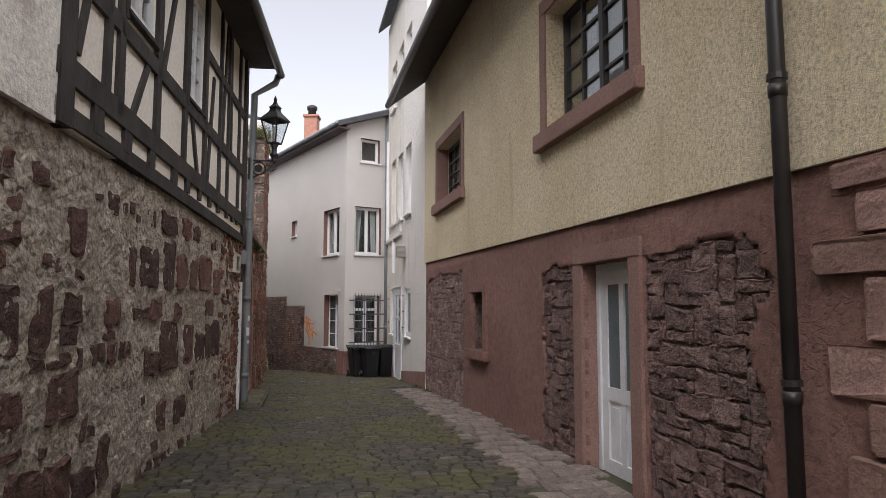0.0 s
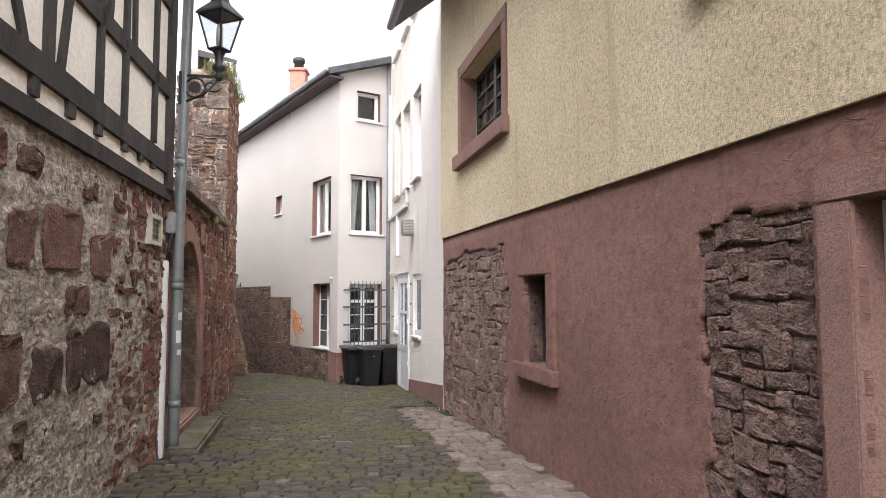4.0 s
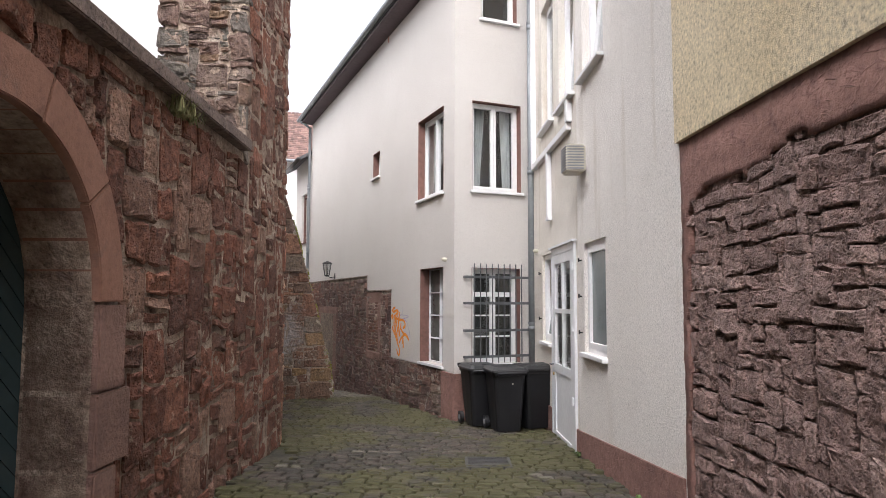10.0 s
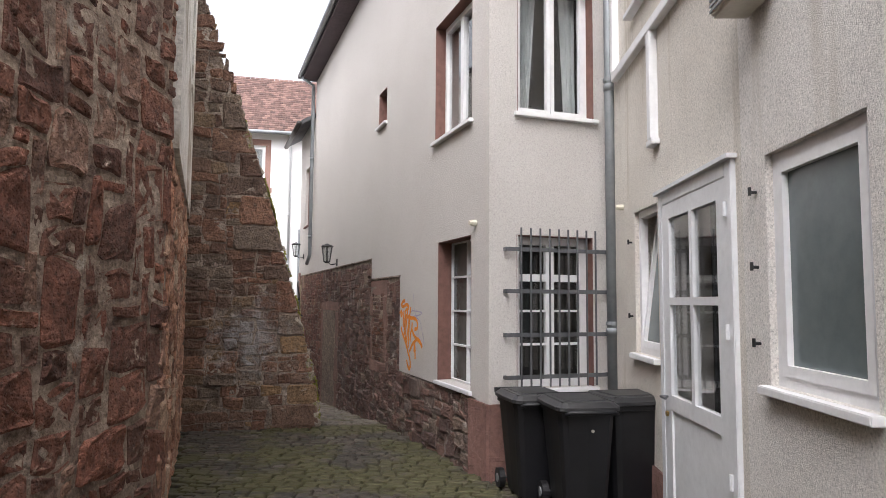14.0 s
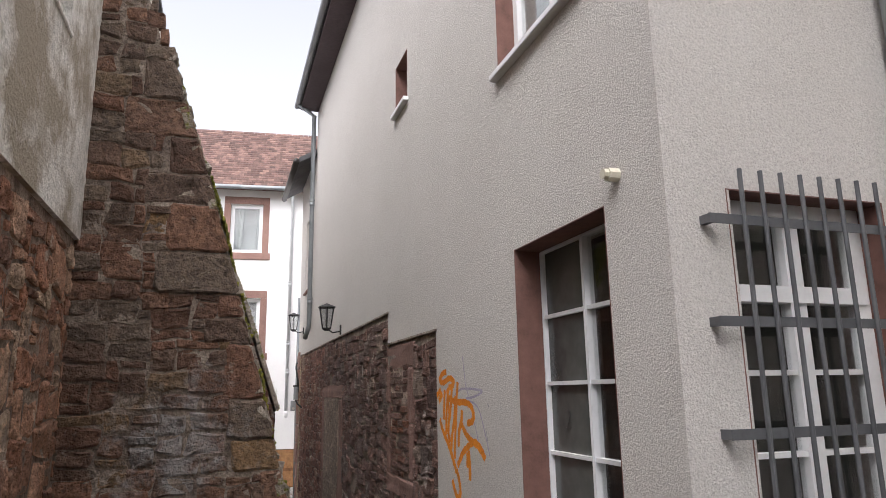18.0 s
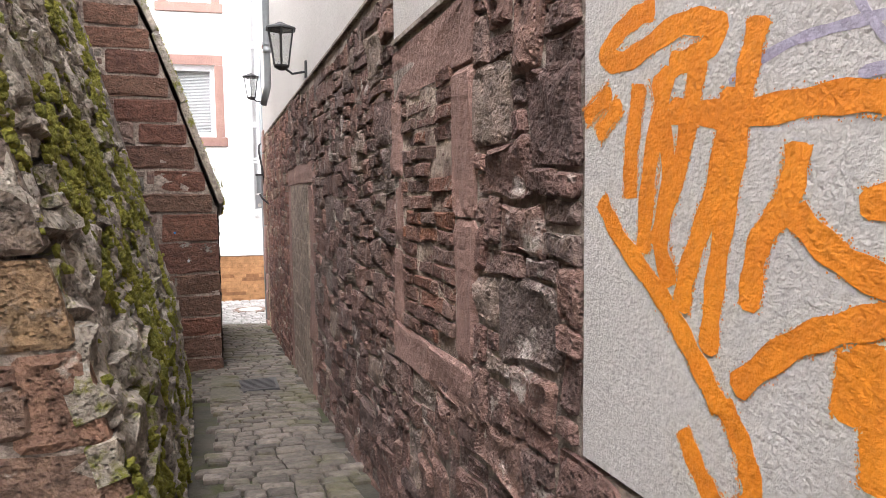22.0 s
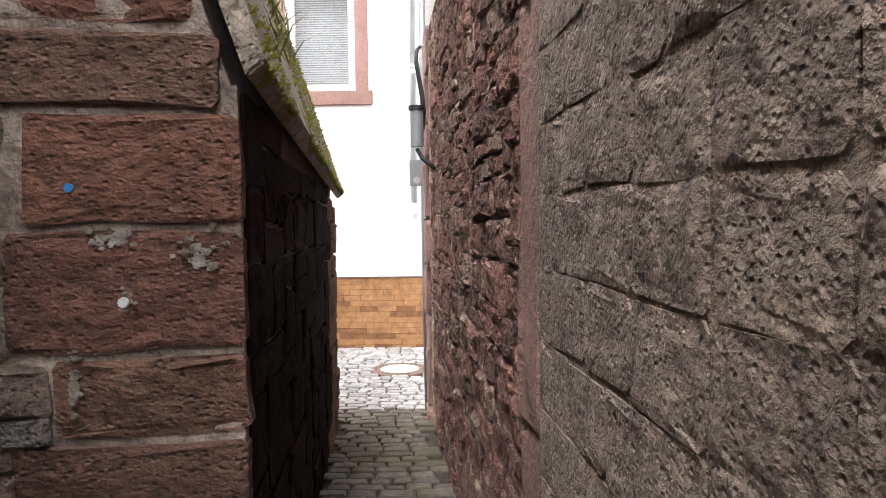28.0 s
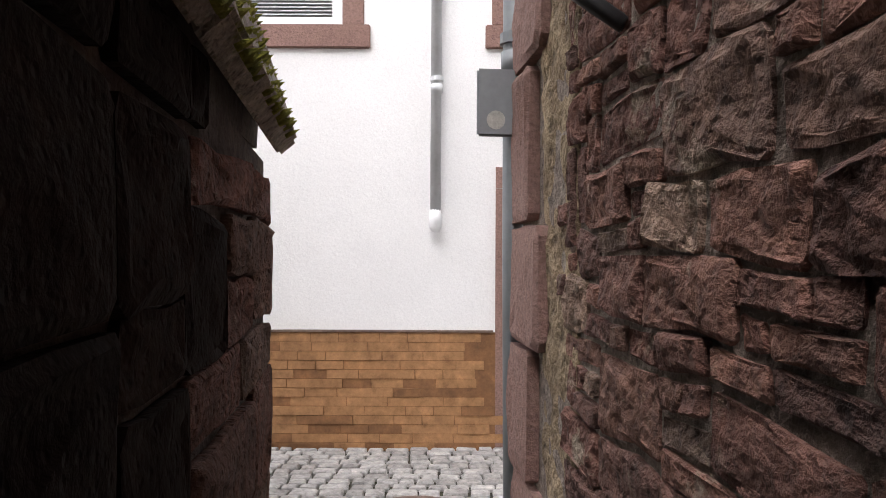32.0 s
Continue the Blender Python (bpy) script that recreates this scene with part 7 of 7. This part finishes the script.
part("plinth_trim", Build().box(FH, -9, 1.24, -0.433, -0.415, 0.0, 0.045), RUST, house_f)
# tiled roof, real tiles in rows
slope = Face((FH.at(0, 0).x, FH.at(0, 0).y), (FH.at(0, 0, -1).x, FH.at(0, 0, -1).y), 1)
tb = Build()
for j in range(26):
    for i in range(95):
        u = -9 + i * 0.19 + (0.095 if j % 2 else 0)
        s0, s1 = j * 0.15, j * 0.15 + 0.2
        o0, zz0, o1, zz1 = 0.45 - s0 * 0.70, 7.56 + s0 * 0.72, 0.45 - s1 * 0.70, 7.56 + s1 * 0.72
        tb.hexa([FH.at(uu, z_ + t, o_) for t in (0.0, 0.022) for uu, z_, o_ in ((u, zz0 + 0.03, o0), (u + 0.18, zz0 + 0.03, o0), (u + 0.18, zz1, o1), (u, zz1, o1))])
part("roof_tiles", tb, TILES[1], house_f, "weathered red clay roof tiles", kind="stuff")
part("roof", Build().hexa([FH.at(u, z, o) for o, z in ((-2.3, 10.33), (0.42, 7.53)) for u, dz in ((-9, 0), (9, 0), (9, 0.02), (-9, 0.02))]).hexa([FH.at(u, z, o) for o, z in ((-7.4, 7.5), (-2.3, 10.33)) for u, dz in ((-9, 0), (9, 0), (9, 0.05), (-9, 0.05))]), TILES[0], house_f)
part("gutter", Build().tube([FH.at(-9, 7.5, 0.5), FH.at(9, 7.5, 0.5)], 0.07, 10), ZINC, house_f, smooth=True)
pipe("downpipe", [FH.at(0.72, 7.45, 0.45), FH.at(0.72, 7.1, 0.08), FH.at(0.70, 0.62, 0.08)], 0.05, PALEZINC, "zinc downpipe ending above the plinth", [FH.at(0.71, z, 0.08) for z in (1.9, 2.75, 4.6)])
part("elbow", Build().lathe(FH.at(0.70, 0.50, 0.08), [(0.03, 0), (0.055, 0.03), (0.06, 0.12), (0.05, 0.2)], 12), WHITEPVC, house_f, smooth=True)
# a red scrawl on the plaster, shaped here as a thin block
ht = thing("red_scrawl", "small red scrawl on the facade, built as a raised block", "hook")
part("rail", Build().hexa([FH.at(u, z, o) for o in (0.0, 0.03) for u, z in ((-1.25, 0.02), (-0.86, 0.02), (-0.90, 0.06), (-1.05, 0.17))]), BROWNREVEAL, ht, bevel=0.006)

# ---- fittings at the end of the passage ----
def wall_lantern(fc, u, z):
    lp = thing("wall_lantern", "black iron wall lantern with tapered glass panes", "lantern", group="wall lanterns of the passage")
    c = fc.at(u, z, 0.24)
    part("bracket", Build().tube([fc.at(u, z - 0.40, 0.0), fc.at(u, z - 0.43, 0.14), fc.at(u, z - 0.36, 0.24)], 0.012, 8), IRON, lp)
    part("wall_plate", Build().box(fc, u - 0.03, u + 0.03, z - 0.46, z - 0.30, 0.0, 0.02), IRON, lp)
    ps = []
    for k in range(6):
        a0, a1 = k * math.tau / 6, (k + 1) * math.tau / 6
        p = [c + Vector((r * math.cos(a), r * math.sin(a), h)) for r, h, a in ((0.075, -0.36, a0), (0.075, -0.36, a1), (0.13, -0.02, a1), (0.13, -0.02, a0))]
        ps.append(p)
        for q0, q1 in ((0, 3), (0, 1), (3, 2)):
            part("cage_bar", Build().tube([p[q0], p[q1]], 0.008, 5), IRON, lp)
    for p in ps:
        n = (p[1] - p[0]).cross(p[3] - p[0]).normalized() * 0.002
        part("pane", Build().hexa([q - n for q in p] + [q + n for q in p]), GLASS, lp).visible_shadow = False
    part("roof", Build().lathe(c + Vector((0, 0, -0.02)), [(0.16, 0), (0.15, 0.015), (0.06, 0.05), (0.02, 0.07)], 6), IRON, lp)
    part("base", Build().lathe(c + Vector((0, 0, -0.40)), [(0.03, 0), (0.08, 0.03), (0.085, 0.045)], 6), IRON, lp)
    return lp


wall_lantern(BS, 8.62, 2.58)
wall_lantern(BS, 14.05, 3.05)
pipe("downpipe", [BS.at(15.06, 3.6, 0.02), BS.at(15.06, 0.4, 0.02), BS.at(15.05, -1.5, 0.01)], 0.04, ZINC, "grey downpipe at the corner of the passage", [BS.at(15.06, z, 0.02) for z in (1.15,)])
sg = thing("sign_plate", "dark grey metal plate on a bracket", "plate")
SF = Face((BS.at(15.0, 0, 0.1).x, BS.at(15.0, 0, 0.1).y), (BS.at(15.0, 0, 0.36).x, BS.at(15.0, 0, 0.36).y), -1)
part("plate", Build().box(SF, -0.09, 0.07, 0.77, 1.02, -0.01, 0.01), GREYBOX, sg, bevel=0.008)
part("bracket", Build().box(SF, -0.14, -0.09, 0.93, 0.97, -0.012, 0.0), STEEL, sg)
part("sticker", Build().tube([SF.at(0.0, 0.83, 0.010), SF.at(0.0, 0.83, 0.0125)], 0.035, 14).tube([SF.at(0.0, 0.83, -0.010), SF.at(0.0, 0.83, -0.0125)], 0.035, 14), CONCRETE, sg)
lb = thing("wall_lamp", "grey cylindrical wall lamp at the corner", "wall lamp")
part("housing", Build().tube([BS.at(14.1, 1.05, 0.14), BS.at(14.1, 1.36, 0.14)], 0.055, 14), GREYBOX, lb, smooth=False)
part("cap", Build().lathe(BS.at(14.1, 1.35, 0.14), [(0.07, 0), (0.07, 0.035)], 14), IRON, lb)
part("arm", Build().tube([BS.at(14.1, 1.03, 0.14), BS.at(14.05, 0.95, 0.10), BS.at(14.0, 0.86, 0.0)], 0.02, 8), IRON, lb, smooth=True)
cb = thing("cable_loop", "loop of black cable hanging on the wall", "cable")
part("cable", Build().tube([BS.at(14.3 + 0.12 * math.sin(k * math.tau / 16), 1.5 + 0.42 * math.cos(k * math.tau / 16), 0.10 + 0.03 * math.sin(k)) for k in range(17)], 0.014, 8), IRON, cb, smooth=True)


# ---- bins ----
def bin_(place, yaw, scale, label):
    t = thing("wheelie_bin", label, "waste bin", group="wheelie bins in the corner", at=(0, 0, 0))
    gzv = ground_z(place[0], place[1])
    m = Matrix.Translation((place[0], place[1], gzv)) @ Euler((0, 0, radians(yaw))).to_matrix().to_4x4() @ Matrix.Scale(scale, 4)

    def put(b):
        b.v = [tuple(m @ Vector(p)) for p in b.v]
        return b

    body = Build()
    rings = [(0.20, 0.24, 0.03, -0.02), (0.21, 0.25, 0.10, -0.02), (0.27, 0.33, 0.90, 0.0), (0.29, 0.36, 0.905, 0.0), (0.29, 0.36, 0.95, 0.0)]
    n = 16
    for (a, c, h, s) in rings:
        for k in range(n):
            an = math.tau * k / n
            x, y = math.cos(an), math.sin(an)
            p = 0.35
            body.v.append((a * math.copysign(abs(x) ** p, x), c * math.copysign(abs(y) ** p, y) + s, h))
    body.f = [(i * n + k, i * n + (k + 1) % n, (i + 1) * n + (k + 1) % n, (i + 1) * n + k) for i in range(len(rings) - 1) for k in range(n)]
    body.f += [tuple(range(n - 1, -1, -1)), tuple(range((len(rings) - 1) * n, len(rings) * n))]
    part("body", put(body), BINBLACK, t, bevel=0.0)
    lid = Build()
    steps = ((0.302, 0.372, 0.952), (0.310, 0.380, 0.958), (0.308, 0.378, 0.985), (0.292, 0.362, 0.996), (0.262, 0.330, 1.022), (0.250, 0.318, 1.027))
    for a, c, h in steps:
        for k in range(n):
            an = math.tau * k / n
            x, y = math.cos(an), math.sin(an)
            lid.v.append((a * math.copysign(abs(x) ** 0.3, x), c * math.copysign(abs(y) ** 0.3, y) - 0.01, h))
    lid.f = [(i * n + k, i * n + (k + 1) % n, (i + 1) * n + (k + 1) % n, (i + 1) * n + k) for i in range(len(steps) - 1) for k in range(n)]
    lid.f += [tuple(range(n - 1, -1, -1)), tuple(range((len(steps) - 1) * n, len(steps) * n))]
    lid_ob = part("lid", put(lid), BINLID, t)
    part("lid_panel", put(Build().hexa([(x, y, z) for z, f in ((1.02, 1.0), (1.036, 0.94)) for x, y in ((-0.20 * f, -0.26 * f), (0.20 * f, -0.26 * f), (0.20 * f, 0.20 * f), (-0.20 * f, 0.20 * f))])), BINLID, lid_ob, bevel=0.006)
    for x in (-0.235, 0.235):
        part("lid_rib", put(Build().hexa([(x + dx, y, z) for z in (1.0, 1.032) for dx, y in ((-0.012, -0.30), (0.012, -0.30), (0.012, 0.26), (-0.012, 0.26))])), BINLID, lid_ob, bevel=0.005)
    for x in (-0.17, 0.17):
        part("hinge", put(Build().hexa([(x + dx, y, z) for z in (0.97, 1.01) for dx, y in ((-0.035, 0.33), (0.035, 0.33), (0.035, 0.44), (-0.035, 0.44))])), BINBLACK, lid_ob, bevel=0.006)
    part("front_grip", put(Build().tube([(-0.24, -0.39, 0.93), (-0.2, -0.42, 0.95), (0.2, -0.42, 0.95), (0.24, -0.39, 0.93)], 0.018, 8)), BINBLACK, t, smooth=True)
    part("handle", put(Build().tube([(-0.27, 0.34, 0.98), (-0.26, 0.43, 1.0), (0.26, 0.43, 1.0), (0.27, 0.34, 0.98)], 0.018, 8)), BINBLACK, t, smooth=True)
    for x in (-0.25, 0.25):
        w = part("wheel", put(Build().tube([(x - 0.03, 0.26, 0.105), (x + 0.03, 0.26, 0.105)], 0.10, 18)), BINBLACK, t)
        part("hub", put(Build().tube([(x - 0.036, 0.26, 0.105), (x + 0.036, 0.26, 0.105)], 0.045, 12)), GREYBOX, w)
    part("axle", put(Build().tube([(-0.27, 0.26, 0.105), (0.27, 0.26, 0.105)], 0.012, 8)), STEEL, t)
    part("label", put(Build().tube([(0.02, -0.352, 0.78), (0.02, -0.362, 0.78)], 0.014, 10)), BEIGE, t, "small pale sticker")
    return t


bin_((-2.70, 21.62), 26, 0.95, "black plastic wheelie bin with a closed lid beside the wall")
bin_((-2.24, 21.13), 22, 0.95, "black plastic wheelie bin with a pale sticker in front of others")
bin_((-1.78, 21.55), -60, 0.97, "black plastic wheelie bin standing turned to the side")

# ---- paving ----
paving = thing("paving", "worn mossy stone setts laid in rows across the alley", "paving", kind="structure")


def inside_alley(x, y):
    p = Vector((x, y, 0))
    if (p - YW.o).dot(YW.n) < 0.02:
        return False
    if y < 12:
        if (p - TW.o).dot(TW.n) < 0.02:
            return False
    elif y < 19.2 and (p - AW.o).dot(AW.n) < 0.03:
        return False
    if (p - BS.o).dot(BS.n) < 0.02 and (p - BG.o).dot(BG.n) < 0.0:
        return False
    if y > 18 and (p - RW.o).dot(RW.n) < 0.02:
        return False
    u = (p - BS.o).dot(BS.d)
    d = (p - BS.o).dot(BS.n)
    if 4.25 < u < 8.75 and d > 0.95:
        return False
    if 10.6 < u < 14.65 and d > 0.87:
        return False
    return u < 15.05


def sett(corners, rnd, crown=0.012):
    """A worn sett: four ground corners, rounded over at the top."""
    c = sum(corners, Vector((0, 0, 0))) / 4
    h = rnd.uniform(-0.006, 0.006)
    vs = [Vector((p.x, p.y, p.z - 0.06)) for p in corners]
    vs += [Vector((p.x, p.y, p.z - 0.012 + h)) for p in corners]
    t = rnd.uniform(-0.004, 0.004), rnd.uniform(-0.004, 0.004)
    for p in corners:
        q = p + (c - p) * 0.16
        vs.append(Vector((q.x, q.y, q.z + h + (p - c).x * t[0] * 8 + (p - c).y * t[1] * 8)))
    vs.append(Vector((c.x, c.y, c.z + h + crown * 0.5)))
    fs = []
    for r in (0, 4):
        fs += [(r + i, r + (i + 1) % 4, r + 4 + (i + 1) % 4, r + 4 + i) for i in range(4)]
    fs += [(8 + i, 8 + (i + 1) % 4, 12) for i in range(4)]
    return vs, fs


def lay(parent, o, d, a0, a1, b0, b1, row, lengths, inside, mats, near, seed, gap=0.014, cap=300, bend=0.0):
    """Rows of setts: d runs across the rows, the setts lie along the other way."""
    rnd = random.Random(seed)
    d = Vector((d[0], d[1], 0)).normalized()
    s = Vector((d.y, -d.x, 0))
    o = Vector((o[0], o[1], 0))
    rest, cnt = Build(), 0
    a = a0
    while a < a1:
        h = row * rnd.uniform(0.85, 1.15)
        b = b0 - rnd.uniform(0, 0.2)
        while b < b1:
            w = rnd.choice(lengths) * rnd.uniform(0.85, 1.15)
            m = o + d * (a + h / 2) + s * (b + w / 2)
            if inside(m.x, m.y):
                cs = []
                for p, q in ((a + gap / 2, b + gap / 2), (a + gap / 2, b + w - gap / 2), (a + h - gap / 2, b + w - gap / 2), (a + h - gap / 2, b + gap / 2)):
                    v = o + d * (p + bend * math.sin(q * 1.1) + rnd.uniform(-1, 1) * 0.006) + s * (q + rnd.uniform(-1, 1) * 0.008)
                    v += Vector((noise.noise(v * 2.0), noise.noise(v * 2.0 + Vector((9, 0, 0))), 0)) * 0.02
                    v.z = ground_z(v.x, v.y) + 0.012 * noise.noise(v * 1.3)
                    cs.append(v)
                cs = cs[::-1] if (cs[1] - cs[0]).cross(cs[2] - cs[1]).z < 0 else cs
                vs, fs = sett(cs, rnd)
                if cnt < cap and near(m.x, m.y):
                    part("sett", Build().add(vs, fs), mats[0], parent)
                    cnt += 1
                else:
                    rest.add(vs, fs)
            b += w
        a += h
    if rest.v:
        part("sett_rest", rest, mats[1], parent, kind="stuff")


def strip_w(y):
    return 0.95 - 0.012 * y


def dist_y(x, y):
    return (Vector((x, y, 0)) - YW.o).dot(YW.n)


AX_D = (-0.17, 0.985)
in_main = lambda x, y: inside_alley(x, y) and not (dist_y(x, y) < strip_w(y) and y < 16.5) and (Vector((x, y, 0)) - BS.o).dot(BS.d) < 4.3
in_strip = lambda x, y: inside_alley(x, y) and dist_y(x, y) < strip_w(y) and y < 16.5
in_pass = lambda x, y: inside_alley(x, y) and (Vector((x, y, 0)) - BS.o).dot(BS.d) >= 4.3
lay(paving, (0, 0), AX_D, -4.0, 27.0, -4.5, 7.0, 0.125, (0.15, 0.18, 0.21, 0.24), in_main, M_SETT, lambda x, y: 3.5 < y < 9 and -2.2 < x < 0.8, 101, gap=0.02)
lay(paving, (YW.o.x, YW.o.y), YW.d, -12.0, 9.0, -1.2, 0.0, 0.24, (0.30, 0.22, 0.18), in_strip, M_PINKSETT, lambda x, y: y > 4, 102, cap=250)
lay(paving, (BS.o.x, BS.o.y), BS.d, 4.2, 15.1, -1.1, 0.1, 0.125, (0.16, 0.19, 0.24), in_pass, M_PASSSETT, lambda x, y: True, 103, cap=300)
street = thing("street_paving", "pale granite setts of the street beyond the passage", "paving", kind="structure")
in_street = lambda x, y: ((Vector((x, y, 0)) - BS.o).dot(BS.d) > 15.06 or (Vector((x, y, 0)) - BS.o).dot(BS.n) > 6) and (Vector((x, y, 0)) - FH.o).dot(FH.n) > 0.03 and (x + 12.78) ** 2 + (y - 36.2) ** 2 > 0.39 ** 2
lay(street, (FH.o.x, FH.o.y), (-FH.n.x, -FH.n.y), -4.2, -0.0, -7, 7, 0.125, (0.15, 0.18, 0.22), in_street, M_PALESETT, lambda x, y: -14.6 < x < -11.2 and y > 34, 104, gap=0.018, cap=300, bend=0.03)
mh = thing("manhole_cover", "round rusty manhole cover with a concrete centre", "manhole")
zc = ground_z(-12.78, 36.2)
part("ring", Build().lathe((-12.78, 36.2, zc - 0.03), [(0.38, 0), (0.38, 0.034), (0.36, 0.038), (0.24, 0.036)], 40), RUST, mh)
part("centre", Build().lathe((-12.78, 36.2, zc - 0.03), [(0.25, 0), (0.25, 0.04), (0.2, 0.043)], 36), CONCRETE, mh)
teeth = Build()
for k in range(28):
    a = k * math.tau / 28
    p = Vector((-12.78 + 0.31 * math.cos(a), 36.2 + 0.31 * math.sin(a), zc + 0.006))
    teeth.lathe(p, [(0.018, 0), (0.015, 0.008)], 6)
part("studs", teeth, RUST, mh, kind="stuff")


def grate(name, c, d, w, l, n, label):
    t = thing(name, label, "drain")
    d = Vector((d[0], d[1], 0)).normalized()
    s = Vector((d.y, -d.x, 0))
    c = Vector((c[0], c[1], ground_z(c[0], c[1])))

    def bx(a0, a1, b0, b1, z0, z1):
        return Build().hexa([c + d * a + s * b + Vector((0, 0, z)) for z in (z0, z1) for a, b in ((a0, b0), (a1, b0), (a1, b1), (a0, b1))])

    # black block fills the pit, its colour standing for the shade below the slats
    part("pit", bx(-w / 2, w / 2, -l / 2, l / 2, -0.03, 0.004), IRON, t)
    for q in ((-w / 2 - 0.03, -w / 2, -l / 2 - 0.03, l / 2 + 0.03), (w / 2, w / 2 + 0.03, -l / 2 - 0.03, l / 2 + 0.03), (-w / 2, w / 2, -l / 2 - 0.03, -l / 2), (-w / 2, w / 2, l / 2, l / 2 + 0.03)):
        part("frame", bx(*q, -0.03, 0.02), DRAINIRON, t, bevel=0.004)
    for k in range(n):
        a = -w / 2 + (k + 0.5) * w / n
        part("slat", bx(a - w / n * 0.25, a + w / n * 0.25, -l / 2, l / 2, 0.0, 0.018), DRAINIRON, t)
    return t


grate("drain_grate", (-8.80, 29.53), BS.d, 0.40, 0.48, 8, "grey slotted drain grate in the passage paving")
grate("drain_grate", (-2.18, 18.41), AX_D, 0.44, 0.46, 7, "square iron drain grate in the alley paving")
sl = thing("paving_slab", "pale stone slab beside the drain", "slab")
for a0, a1, b0, b1 in ((8.5, 9.22, 0.72, 1.0), (9.24, 9.95, 0.70, 1.0)):
    cs = [BS.at(u, 0, o) for u, o in ((a0, b0), (a1, b0), (a1, b1), (a0, b1))]
    part("slab", Build().hexa([Vector((p.x, p.y, ground_z(p.x, p.y) - 0.05)) for p in cs] + [Vector((p.x, p.y, ground_z(p.x, p.y) + 0.026)) for p in cs]), SLAB, sl, bevel=0.01)

# weeds in the joints at the wall foot
wd = thing("weed", "small green weeds growing at the foot of the wall", "weed", kind="stuff")
rw = random.Random(77)
leaves = Build()
for k in range(26):
    u = rw.choice((8.2, 8.6, 8.9, 9.3, 7.6, 12.0)) + rw.gauss(0, 0.12)
    p0 = YW.at(u, 0, 0.05 + abs(rw.gauss(0, 0.04)))
    p0.z = ground_z(p0.x, p0.y)
    for j in range(9):
        a = rw.uniform(0, math.tau)
        dd_ = Vector((math.cos(a), math.sin(a), rw.uniform(0.4, 1.6))).normalized()
        if dd_.dot(YW.n) < -0.2:
            dd_ -= YW.n * 2 * dd_.dot(YW.n)
        ln = rw.uniform(0.03, 0.085)
        s_ = Vector((-dd_.y, dd_.x, 0)).normalized() * ln * 0.22
        leaves.add([p0, p0 + dd_ * ln * 0.5 + s_, p0 + dd_ * ln - Vector((0, 0, ln * 0.15)), p0 + dd_ * ln * 0.5 - s_], [(0, 1, 2), (0, 2, 3)])
part("leaves", leaves, WEED, wd)

# the alley goes on behind the start; a plain wall closes it
part("wall_south", Build().hexa([(x, y, z) for y in (-13.6, -13.2) for x, z in ((-4, -0.5), (8, -0.5), (8, 7), (-4, 7))]), OLDPLASTER, kind="structure", label="plain plastered house wall closing the alley", category="wall")
